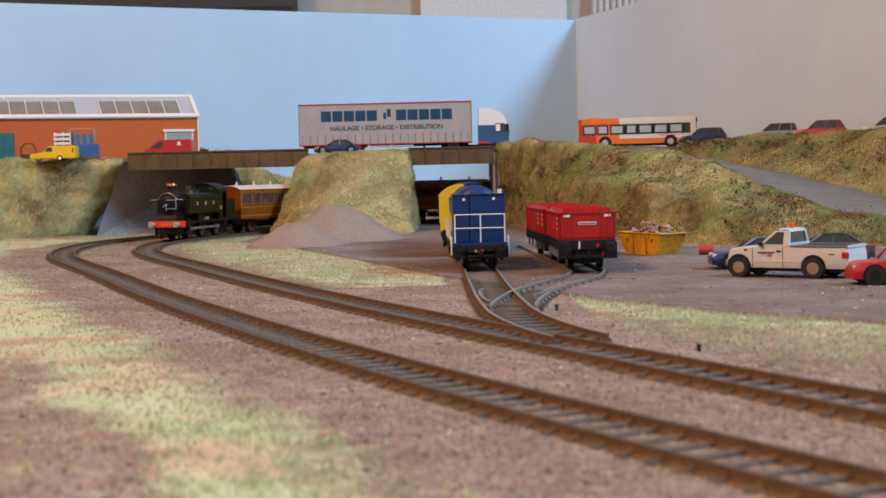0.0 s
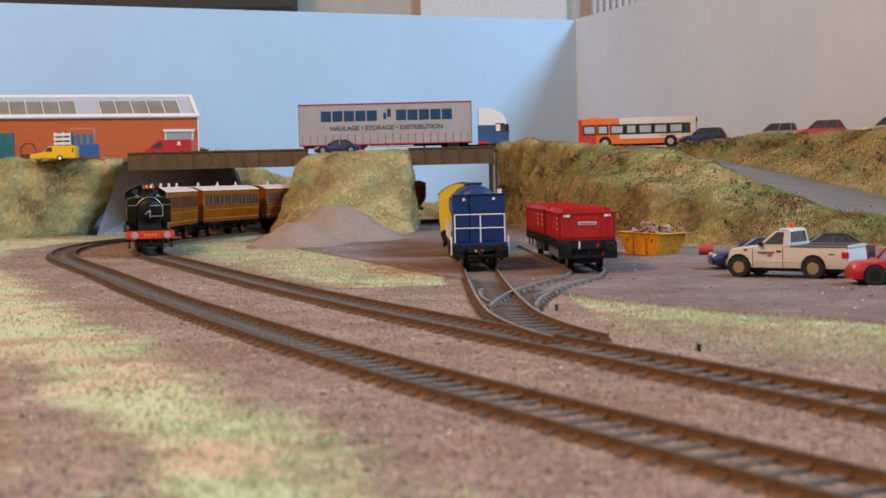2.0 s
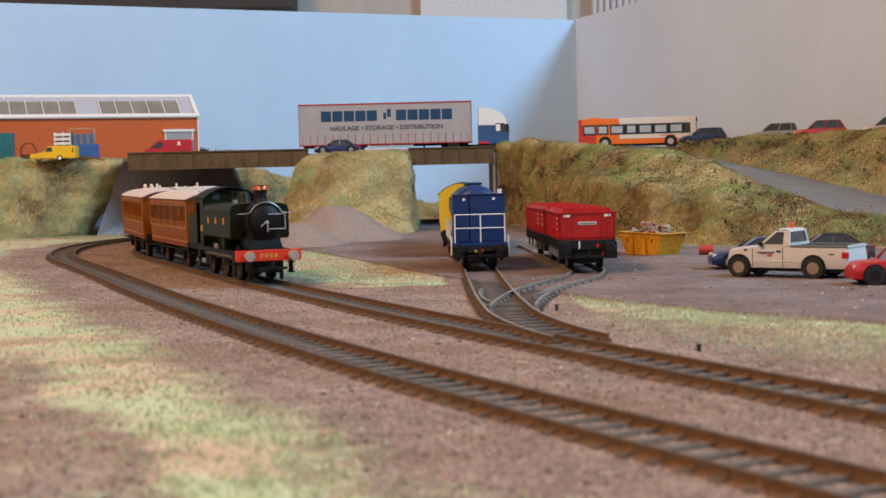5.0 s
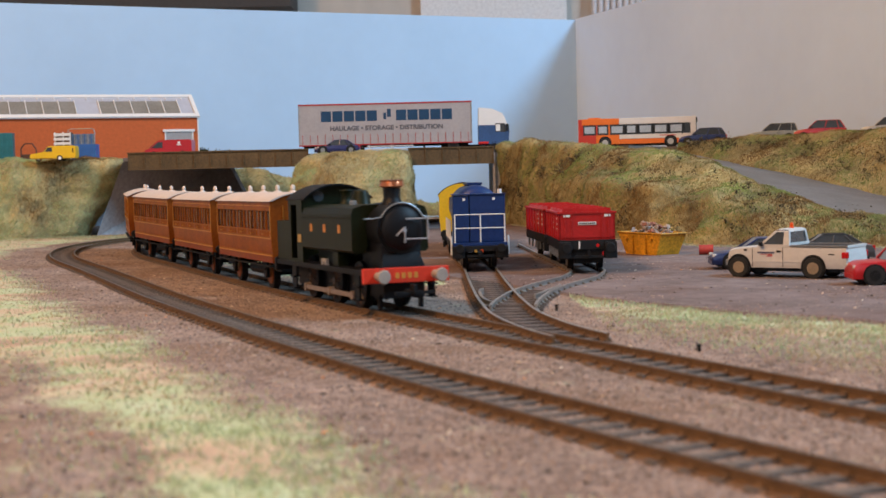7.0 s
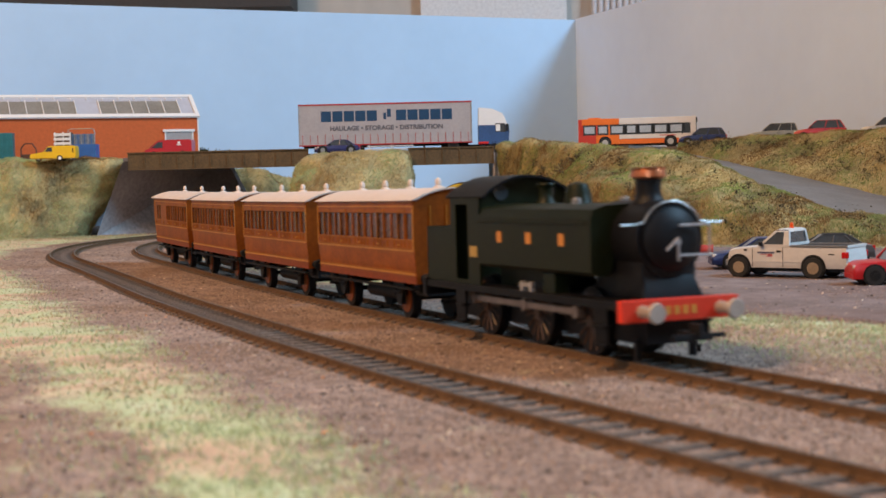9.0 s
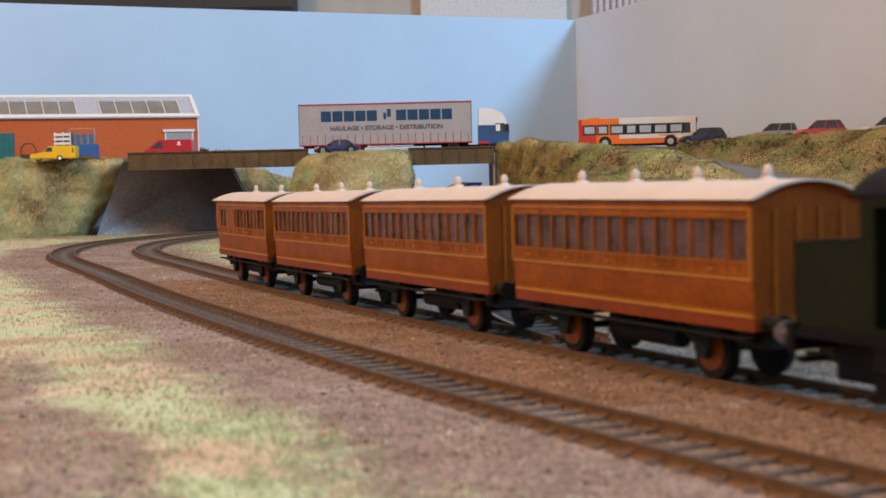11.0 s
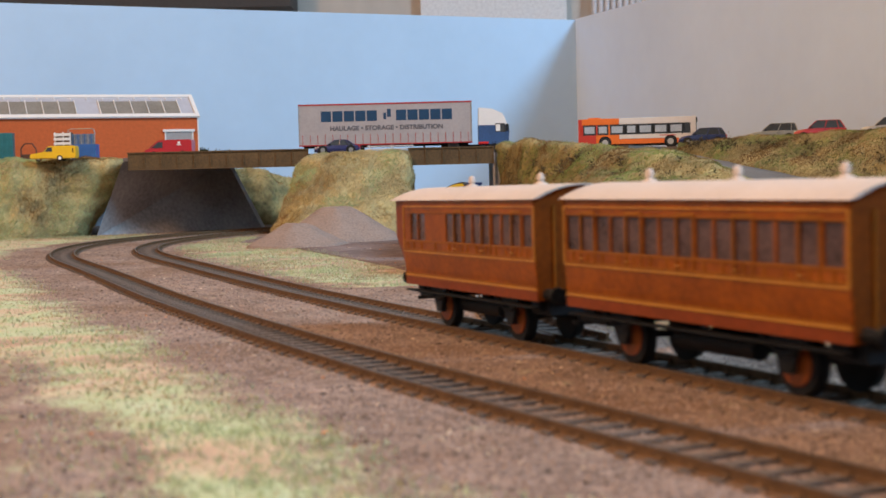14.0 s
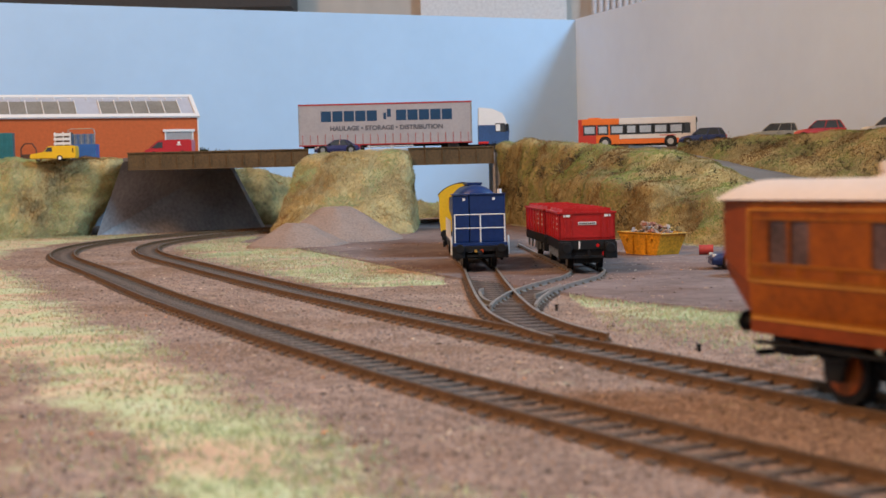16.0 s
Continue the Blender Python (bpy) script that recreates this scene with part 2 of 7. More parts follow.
bank("embankment_left", [[(-0.66, 1.365, -0.003), (-0.50, 1.425, -0.003), (-0.42, 1.46, -0.003), (-0.385, 1.49, -0.003), (-0.372, 1.52, -0.003)],
                         [(-0.66, 1.38, 0.035), (-0.50, 1.44, 0.035), (-0.41, 1.475, 0.035), (-0.364, 1.495, 0.04), (-0.350, 1.525, 0.04)],
                         [(-0.66, 1.395, 0.073), (-0.50, 1.455, 0.075), (-0.40, 1.485, 0.074), (-0.342, 1.497, 0.073), (-0.326, 1.525, 0.072)],
                         [(-0.66, 1.43, 0.0765), (-0.50, 1.49, 0.0765), (-0.40, 1.52, 0.0765), (-0.345, 1.54, 0.0765), (-0.326, 1.545, 0.076)]],
     "steep bank of matted straw and green turf", material=BANK_PALE)
bank("embankment_middle", [[(-0.150, 1.485, -0.003), (-0.165, 1.40, -0.003), (-0.135, 1.33, -0.003), (-0.07, 1.30, -0.003), (-0.028, 1.32, -0.003), (-0.027, 1.46, -0.003)],
                           [(-0.150, 1.49, 0.03), (-0.152, 1.43, 0.03), (-0.125, 1.385, 0.03), (-0.07, 1.37, 0.03), (-0.034, 1.385, 0.03), (-0.032, 1.47, 0.03)],
                           [(-0.138, 1.49, 0.066), (-0.136, 1.46, 0.066), (-0.115, 1.43, 0.069), (-0.07, 1.425, 0.071), (-0.037, 1.43, 0.070), (-0.034, 1.48, 0.070)],
                           [(-0.135, 1.50, 0.075), (-0.130, 1.50, 0.075), (-0.11, 1.50, 0.076), (-0.07, 1.50, 0.077), (-0.038, 1.50, 0.076), (-0.036, 1.50, 0.075)]],
     "steep straw coloured turf mound between two bridges", seed=5, material=BANK_PALE)
bank("embankment_right", [[(0.064, 1.54, -0.003), (0.085, 1.42, -0.003), (0.105, 1.28, -0.003), (0.125, 1.15, -0.003), (0.150, 1.06, -0.003), (0.18, 1.01, -0.003), (0.22, 0.975, -0.003), (0.27, 0.945, -0.003), (0.42, 0.88, -0.003)],
                          [(0.063, 1.535, 0.042), (0.086, 1.44, 0.043), (0.110, 1.305, 0.042), (0.132, 1.19, 0.039), (0.162, 1.11, 0.034), (0.192, 1.065, 0.028), (0.226, 1.01, 0.018), (0.273, 0.97, 0.008), (0.42, 0.90, -0.002)],
                          [(0.064, 1.53, 0.077), (0.085, 1.49, 0.081), (0.118, 1.38, 0.0755), (0.142, 1.30, 0.0705), (0.178, 1.21, 0.063), (0.208, 1.17, 0.0555), (0.231, 1.10, 0.037), (0.275, 1.0, 0.0150), (0.42, 0.91, -0.001)],
                          [(0.064, 1.56, 0.0765), (0.092, 1.56, 0.0765), (0.13, 1.545, 0.0755), (0.165, 1.50, 0.0735), (0.20, 1.36, 0.066), (0.225, 1.26, 0.056), (0.245, 1.13, 0.036), (0.287, 1.02, 0.013), (0.42, 0.93, -0.003)]],
     "long grassy bank dotted with dark scrub", nu=220, nv=44, seed=11)
bank("embankment_upper", [[(0.256, 1.56, 0.072), (0.284, 1.40, 0.053), (0.314, 1.30, 0.042), (0.340, 1.22, 0.031), (0.366, 1.16, 0.021), (0.46, 1.05, 0.006)],
                          [(0.260, 1.57, 0.075), (0.296, 1.46, 0.069), (0.331, 1.37, 0.062), (0.358, 1.29, 0.054), (0.386, 1.23, 0.049), (0.47, 1.10, 0.038)],
                          [(0.266, 1.585, 0.0765), (0.3035, 1.51, 0.0800), (0.343, 1.42, 0.0795), (0.37, 1.36, 0.0795), (0.4, 1.3, 0.0795), (0.48, 1.15, 0.077)],
                          [(0.270, 1.61, 0.0765), (0.315, 1.56, 0.0770), (0.36, 1.47, 0.0770), (0.39, 1.40, 0.0770), (0.42, 1.34, 0.0770), (0.50, 1.18, 0.076)]],
     "upper grassy bank beside the sloping road", nu=150, nv=30, seed=17, rough=0.004)
bank("embankment_far", [[(-0.30, 1.74, -0.003), (-0.22, 1.735, -0.003), (-0.13, 1.80, -0.003), (-0.02, 1.86, -0.003), (0.12, 1.92, -0.003)],
                        [(-0.30, 1.75, 0.045), (-0.22, 1.755, 0.048), (-0.15, 1.82, 0.03), (-0.03, 1.88, 0.008), (0.12, 1.94, 0.008)],
                        [(-0.30, 1.77, 0.072), (-0.225, 1.785, 0.066), (-0.16, 1.84, 0.040), (-0.035, 1.91, 0.013), (0.12, 1.97, 0.013)]],
     "low turf bank and bushes in front of the backdrop", seed=23, rough=0.008)


# sloping road and the upper road
def ramp_road():
    near = resample([(0.170, 1.52, 0.0755), (0.205, 1.35, 0.0655), (0.222, 1.24, 0.0555), (0.240, 1.13, 0.0370), (0.262, 1.05, 0.0235), (0.280, 1.0, 0.0140), (0.30, 0.95, 0.006), (0.42, 0.89, -0.004)], 60)
    far = resample([(0.262, 1.64, 0.0770), (0.290, 1.41, 0.0560), (0.320, 1.305, 0.0440), (0.346, 1.225, 0.033), (0.372, 1.165, 0.023), (0.47, 1.06, 0.007), (0.60, 0.98, -0.004)], 60)
    verts, faces, n = [], [], 14
    for a, b in zip(near, far):
        for j in range(n):
            p = a + (b - a) * j / (n - 1)
            verts.append((p[0], p[1], p[2] + 0.0006 * fractal(*p, 30)))
    for i in range(59):
        for j in range(n - 1):
            a = i * n + j
            faces.append((a, a + n, a + n + 1, a + 1))
    tagged(new("road_ramp", mesh_from_arrays("road_ramp", verts, faces, ROAD, True)), "dusty grey road sloping down between two banks", "road", kind="structure")


ramp_road()
bm = B()
prism(bm, [(-0.70, 1.41), (-0.50, 1.475), (-0.40, 1.505), (-0.326, 1.53), (-0.326, 1.482), (-0.13, 1.505), (0.064, 1.525), (0.13, 1.53), (0.19, 1.46), (0.245, 1.60), (0.30, 1.57), (0.345, 1.48), (0.42, 1.33), (0.50, 1.17),
           (0.54, 1.20), (0.335, 1.76), (0.25, 1.90), (0.10, 1.86), (0.05, 1.70), (-0.32, 1.68), (-0.33, 1.86), (-0.70, 1.72)], 0.0740, 0.0775, "z")
solid("road_upper", bm, ROAD, "grey upper road crossing both bridges", "road", kind="structure")

# backdrop boards: two painted walls that meet in a corner
CORNER = Vector((0.2045, 2.15))
E1, E2 = Vector((-0.917, -0.398)), Vector((0.333, -0.943))


def board(name, a, b, z0, z1, z2, thick, paint_mat, label):
    d = (b - a).normalized()
    n = Vector((-d.y, d.x)) * thick
    bm = B()
    ring = [(a.x, a.y), (b.x, b.y), (b.x + n.x, b.y + n.y), (a.x + n.x, a.y + n.y)]
    loft(bm, [[(x, y, z0) for x, y in ring], [(x, y, z1 if i in (0, 3) else z2) for i, (x, y) in enumerate(ring)]])
    return solid(name, bm, paint_mat, label, "backdrop", kind="structure")


board("wall_north", CORNER, CORNER + E1 * 1.5, -0.02, 0.2775, 0.2865, -0.012, SKY_PAINT, "pale sky blue painted backdrop board")
board("wall_east", CORNER, CORNER + E2 * 1.35, -0.02, 0.279, 0.279, 0.012, SKY_LIGHTENED, "backdrop board, its pale blue lightened to make up for weak light")

# abutment under the left bridge
bm = B()
loft(bm, [[(-0.362, 1.505, -0.004), (-0.205, 1.640, -0.004), (-0.205, 1.67, -0.004), (-0.362, 1.56, -0.004)],
          [(-0.330, 1.500, 0.0745), (-0.243, 1.640, 0.0745), (-0.243, 1.67, 0.0745), (-0.330, 1.56, 0.0745)]])
solid("abutment_left", bm, ABUTMENT, "dark grey sloping card abutment beneath the bridge", "abutment", kind="structure")
for name, x, y in (("abutment_middle", -0.0335, 1.475), ("abutment_right", 0.0560, 1.525)):
    bm = B()
    box(bm, x - 0.0012, x + 0.0012, y - 0.005, y + 0.13, -0.004, 0.0745)
    if name == "abutment_right":
        box(bm, x + 0.0012, x + 0.012, y - 0.001, y + 0.13, -0.004, 0.0745)
    solid(name, bm, ABUTMENT, "thin dark grey bridge abutment wall", "abutment", kind="structure")


def girder(a, b, z0, z1, label):
    a, b = Vector(a), Vector(b)
    L = (b - a).length
    m = Matrix.Translation((a.x, a.y, 0)) @ Matrix.Rotation(math.atan2(b.y - a.y, b.x - a.x), 4, "Z")
    g = thing("bridge_girder", label, "bridge", "bridge girders", m)
    bm = B()
    box(bm, 0, L, 0.0, 0.0015, z0, z1)
    part("web", bm, GIRDER, g)
    bm = B()
    box(bm, -0.0003, L + 0.0003, -0.0012, 0.003, z1, z1 + 0.0013)
    part("top_flange", bm, GIRDER, g)
    bm = B()
    box(bm, -0.0003, L + 0.0003, -0.0012, 0.003, z0 - 0.001, z0)
    part("bottom_flange", bm, GIRDER, g)
    n = max(3, round(L / 0.0166))
    rib = None
    for i in range(n + 1):
        x = min(max(i * L / n, 0.0006), L - 0.0006)
        if rib is None:
            bm = B()
            box(bm, -0.0005, 0.0005, -0.0009, 0.0, z0, z1)
            rib = finish("stiffener", bm, GIRDER)
        o = new("stiffener", rib)
        o.parent = g
        o.location = (x, 0, 0)


girder((-0.319, 1.472), (-0.137, 1.497), 0.0655, 0.0815, "long brown plate girder of the road bridge")
girder((-0.0335, 1.508), (0.0560, 1.520), 0.0640, 0.0800, "short brown plate girder over the siding")


# ---------------------------------------------------------------- track
SLEEPER_BM = B()
box(SLEEPER_BM, -0.0016, 0.0016, -0.0119, 0.0119, -0.0042, -0.0019)
SLEEPER_ME = finish("sleeper", SLEEPER_BM, SLEEPER)
TIMBER = mat("dark_turnout_timber", (0.13, 0.105, 0.095), 0.85, var=0.3, scale=260, bump=0.4)
TIMBER_BM = B()
box(TIMBER_BM, -0.0019, 0.0019, -0.0116, 0.0116, -0.0042, -0.0020)
TIMBER_ME = finish("sleeper", TIMBER_BM, TIMBER)
RAIL_SHAPE = [(-0.0012, -0.0026), (-0.0012, -0.0022), (-0.0004, -0.0019), (-0.0004, -0.0008), (-0.0006, -0.0006), (-0.0006, -0.0001), (-0.0004, 0.0),
              (0.0004, 0.0), (0.0006, -0.0001), (0.0006, -0.0006), (0.0004, -0.0008), (0.0004, -0.0019), (0.0012, -0.0022), (0.0012, -0.0026)]


def rail_mesh(points, material, top):
    """A flat-bottomed rail swept along points of (place, heading)."""
    verts, faces, mats = [], [], []
    n = len(RAIL_SHAPE)
    for p, t in points:
        for u, w in RAIL_SHAPE:
            verts.append((p.x - math.sin(t) * u, p.y + math.cos(t) * u, p.z + w))
    for i in range(len(points) - 1):
        for j in range(n):
            k = (j + 1) % n
            faces.append((i * n + j, (i + 1) * n + j, (i + 1) * n + k, i * n + k))
            mats.append(1 if j in (5, 6, 7) else 0)
    faces.append(tuple(range(n)))
    faces.append(tuple(range((len(points) - 1) * n, len(points) * n))[::-1])
    me = mesh_from_arrays("rail", verts, faces, material)
    me.materials.append(top)
    for i, v in enumerate(mats):
        me.polygons[i].material_index = v
    return me


def chairs_mesh(places):
    """The small moulded chairs that hold the rails."""
    verts, faces = [], []
    for p, t in places:
        c, s = math.cos(t), math.sin(t)
        for u0, u1 in ((-0.0022, -0.0006), (0.0006, 0.0022)):
            k = len(verts)
            lo_z, hi_z = -0.0021, -0.0012
            for u, l, w in ((u0, -0.0013, -0.0026), (u1, -0.0013, -0.0026), (u1, 0.0013, -0.0026), (u0, 0.0013, -0.0026),
                            (u0, -0.0009, lo_z if u0 < 0 else hi_z), (u1, -0.0009, hi_z if u0 < 0 else lo_z), (u1, 0.0009, hi_z if u0 < 0 else lo_z), (u0, 0.0009, lo_z if u0 < 0 else hi_z)):
                verts.append((p.x + c * l - s * u, p.y + s * l + c * u, p.z + w))
            faces += [(k, k + 3, k + 2, k + 1), (k + 4, k + 5, k + 6, k + 7), (k, k + 1, k + 5, k + 4), (k + 1, k + 2, k + 6, k + 5), (k + 2, k + 3, k + 7, k + 6), (k + 3, k, k + 4, k + 7)]
    return mesh_from_arrays("chair_plate", verts, faces, RAIL_RUST)


def track(name, centre, s0, s1, label, sides=(-0.00875, 0.00875), top=None, material=None, step=0.0088, sleeper=None):
    tr = thing(name, label, "track", "railway tracks")
    for b in sides:
        pts = [centre(s, b) for s in np.linspace(s0, s1, max(8, int((s1 - s0) / 0.012)))]
        o = new("rail", rail_mesh(pts, material or RAIL_RUST, top or RAIL_TOP))
        o.parent = tr
    chairs = []
    count = int((s1 - s0) / step)
    for i in range(count):
        s = s0 + (i + 0.5) * step
        p, t = centre(s, 0.0)
        o = new("sleeper", sleeper or SLEEPER_ME)
        o.matrix_world = Matrix.Translation(p) @ Matrix.Rotation(t + random.uniform(-0.01, 0.01), 4, "Z")
        o.parent = tr
        chairs += [centre(s, b) for b in sides]
    o = new("chair_plate", chairs_mesh(chairs))
    tagged(o, kind="stuff")
    o.parent = tr
    return tr


def outer_gap(s):
    return float(np.interp(s, (0.0, 0.25, 0.45, 0.60, 0.80, 0.90, 1.0, 1.1), (0.0635, 0.0618, 0.0620, 0.0635, 0.0635, 0.0622, 0.0588, 0.0550)))


INNER_TRACK = track("railway_track", lambda s, b: line(s, b), -0.75, 1.55, "inner running line with rust brown rails and grey sleepers")
OUTER_TRACK = track("railway_track", lambda s, b: line(s, b - outer_gap(s)), -0.85, 1.55, "outer running line with rust brown rails and grey sleepers")


SHOULDER = mat("rust_stained_ballast", (0.125, 0.068, 0.036), 0.95, var=0.35, scale=240, bump=1.0, fine=0.5, second=(0.19, 0.115, 0.072))


def shoulder(parent, centre, s0, s1, side, seed):
    """Rust stained ballast packed against the outside of a rail, over the sleeper ends."""
    verts, faces = [], []
    n = int((s1 - s0) / 0.003)
    for i in range(n + 1):
        s = s0 + (s1 - s0) * i / n
        w = 0.0026 + 0.0012 * noise.noise(Vector((s * 90, seed, 0))) + 0.0008 * noise.noise(Vector((s * 330, seed, 5)))
        for b, z in ((0.0093, -0.0025), (0.0102, -0.0021 + 0.0003 * noise.noise(Vector((s * 400, seed, 2)))), (0.0093 + w * 0.7, -0.0024 + 0.0003 * noise.noise(Vector((s * 300, seed, 8)))), (0.0093 + w, -0.0042)):
            p, _ = centre(s, side * b)
            verts.append((p.x, p.y, p.z + z))
    for i in range(n):
        for j in range(3):
            a = i * 4 + j
            faces.append((a, a + 1, a + 5, a + 4))
    o = new("ballast_shoulder", mesh_from_arrays("ballast_shoulder", verts, faces, SHOULDER, True))
    tagged(o, "rust stained ballast along the rail", kind="stuff")
    o.parent = parent


for _tr, _off in ((INNER_TRACK, lambda s: 0.0), (OUTER_TRACK, outer_gap)):
    for _side in (-1, 1):
        shoulder(_tr, lambda s, b, f=_off: line(s, b - f(s)), -0.60, 1.45, _side, 3.0 * _side + (7 if _tr is OUTER_TRACK else 0))


def polyline(points):
    p = np.array(points, float)
    d = np.r_[0, np.cumsum(np.hypot(*np.diff(p, axis=0).T))]
    u = np.linspace(0, d[-1], 400)
    x, y = np.interp(u, d, p[:, 0]), np.interp(u, d, p[:, 1])
    for _ in range(60):
        x[1:-1] = (x[:-2] + x[2:] + 2 * x[1:-1]) / 4
        y[1:-1] = (y[:-2] + y[2:] + 2 * y[1:-1]) / 4
    t = np.unwrap(np.arctan2(np.gradient(y), np.gradient(x)))

    def centre(s, b=0.0):
        xx, yy, tt = float(np.interp(s, u, x)), float(np.interp(s, u, y)), float(np.interp(s, u, t))
        xx, yy = xx - math.sin(tt) * b, yy + math.cos(tt) * b
        return Vector((xx, yy, ground_z(yy) + 0.0004)), tt
    return centre, d[-1]


SIDING, SIDING_L = polyline([(0.074, 0.34), (0.051, 0.40), (0.033, 0.462), (0.025, 0.52), (0.0225, 0.60), (0.0213, 0.70), (0.0205, 0.82), (0.0155, 0.93), (0.0130, 1.08), (0.012, 1.30), (0.011, 1.60)])
SPUR, SPUR_L = polyline([(0.0245, 0.535), (0.029, 0.580), (0.038, 0.632), (0.052, 0.680), (0.068, 0.718), (0.0775, 0.765), (0.0745, 0.86), (0.0640, 1.05)])
track("siding_track", SIDING, 0.10, SIDING_L, "straight siding with worn bright rails", top=RAIL_BRIGHT, step=0.0125, sleeper=TIMBER_ME)
track("siding_track", SPUR, 0.02, SPUR_L, "curved spur leaving the siding at a turnout", top=RAIL_BRIGHT, material=RAIL_BRIGHT, step=0.0125, sleeper=TIMBER_ME)


def check_rail(centre, s0, s1, b, label):
    """A short guard rail with flared ends beside a running rail."""
    flare = 0.0022 if b < 0 else -0.0022
    pts = [centre(s, b + flare * abs(2 * (s - s0) / (s1 - s0) - 1) ** 4) for s in np.linspace(s0, s1, 14)]
    tagged(new("check_rail", rail_mesh(pts, RAIL_BRIGHT, RAIL_BRIGHT)), label, "rail", "check rails of the turnout")


check_rail(SIDING, 0.245, 0.320, 0.0066, "short flared check rail inside the siding")
check_rail(SPUR, 0.075, 0.140, -0.0066, "short flared check rail inside the spur")


bm = B()
box(bm, -0.0068, 0.0068, -0.0009, 0.0009, -0.0020, -0.0004, 0.0002)
_t = solid("tie_bar", bm, TIMBER, "dark flat tie bar between the turnout rails", "tie bar")
_t.matrix_world = pose(0.0268, 0.566, ground_z(0.566), 0, 0, -2)
for _x, _y in ((0.0434, 0.5567), (0.0716, 0.4051)):
    bm = B()
    box(bm, -0.0005, 0.0005, -0.0005, 0.0005, -0.0040, -0.0002, 0.0001)
    box(bm, -0.0007, 0.0007, -0.0007, 0.0007, -0.0007, -0.0002, 0.0001)
    _t = solid("marker_peg", bm, BLACK, "small black peg beside the turnout", "peg", "pegs by the track")
    _t.matrix_world = pose(_x, _y, ground_z(_y))


# ---------------------------------------------------------------- rolling stock
LOCO_GREEN = mat("dark_loco_green", (0.0088, 0.0116, 0.0031), 0.45, var=0.2, scale=60, spec=0.18)
SMOKEBOX = mat("smokebox_black", (0.0045, 0.0045, 0.006), 0.5, var=0.3, scale=120, spec=0.22)
SPOKE = mat("oily_spokes", (0.075, 0.040, 0.026), 0.45, var=0.3, scale=200)
PALE_IRON = mat("pale_fittings", (0.34, 0.32, 0.32), 0.5, var=0.15, scale=200)
COPPER = mat("copper", (0.62, 0.20, 0.09), 0.28, 0.9, var=0.15, scale=200)
BRASS = mat("brass", (0.70, 0.42, 0.10), 0.35, 0.7, var=0.1, scale=200)
BEAM_RED = mat("buffer_beam_red", (0.70, 0.04, 0.015), 0.45, var=0.06, scale=80)
BUFFER = mat("pale_buffer_steel", (0.42, 0.35, 0.30), 0.5, 0.3, var=0.1, scale=200)
TEAK = mat("teak_side", (0.205, 0.043, 0.002), 0.45, var=0.24, scale=70, fine=0.4, second=(0.275, 0.070, 0.003), spec=0.25)
TEAK_DARK = mat("teak_moulding", (0.31, 0.105, 0.010), 0.5, var=0.15, scale=90, spec=0.2)
TEAK_GOLD = mat("golden_beading", (0.55, 0.24, 0.035), 0.4, var=0.15, scale=90, spec=0.3)
TEAK_END = mat("teak_end", (0.21, 0.046, 0.003), 0.55, var=0.18, scale=60, spec=0.12)
SOLEBAR = mat("red_brown_solebar", (0.22, 0.045, 0.010), 0.5, var=0.15, scale=80, spec=0.2)
ROOF_WHITE = mat("off_white_roof", (0.66, 0.545, 0.47), 0.6, var=0.05, scale=60)
COACH_GLASS = mat("tinted_carriage_window", (0.035, 0.018, 0.018), 0.15, var=0.45, scale=120, spec=0.4, second=(0.09, 0.055, 0.055))
MANSELL = mat("wooden_wheel_centre", (0.28, 0.06, 0.008), 0.5, var=0.15, scale=200)
GOLD = mat("gold_lettering", (0.62, 0.24, 0.04), 0.5, var=0.05)


def wheelset(parent, x, r, gauge, hub, spokes=0, name="wheelset", at_z=None):
    """An axle with two flanged wheels; turns about its own middle."""
    bm = B()
    tube(bm, (0, -gauge, 0), (0, gauge, 0), 0.0010, 8)
    ax = part(name, bm, BLACK, parent)
    ax.location = (x, 0, r)
    for s in (-1, 1):
        bm = B()
        tube(bm, (0, s * (gauge - 0.0002), 0), (0, s * (gauge + 0.0020), 0), r, 24)
        tube(bm, (0, s * (gauge - 0.0009), 0), (0, s * (gauge - 0.0002), 0), r + 0.0006, 24)
        w = part("wheel", bm, BLACK if not spokes else SMOKEBOX, ax)
        if spokes:
            bm = B()
            for i in range(spokes):
                a = 2 * math.pi * i / spokes
                tube(bm, (0, s * (gauge + 0.0021), 0), (r * 0.86 * math.cos(a), s * (gauge + 0.0021), r * 0.86 * math.sin(a)), 0.00042, 4)
            tube(bm, (0, s * (gauge + 0.0018), 0), (0, s * (gauge + 0.0030), 0), r * 0.2, 10)
            w2 = part("spokes", bm, hub, ax)
        else:
            bm = B()
            tube(bm, (0, s * (gauge + 0.0018), 0), (0, s * (gauge + 0.0024), 0), r * 0.72, 18)
            part("wheel_centre", bm, hub, ax, "orange brown wooden wheel centre")
    return ax


def buffer_pair(parent, x, d, z=0.0137, y=0.0114, length=0.007, head=0.0027, material=None):
    for s in (-1, 1):
        bm = B()
        tube(bm, (x, s * y, z), (x + d * length * 0.55, s * y, z), 0.0017, 10, 0.0012)
        tube(bm, (x + d * length * 0.5, s * y, z), (x + d * length * 0.9, s * y, z), 0.0008, 8)
        tube(bm, (x + d * length * 0.88, s * y, z), (x + d * length, s * y, z), head, 18, head * 0.85)
        part("buffer", bm, material or BUFFER, parent)


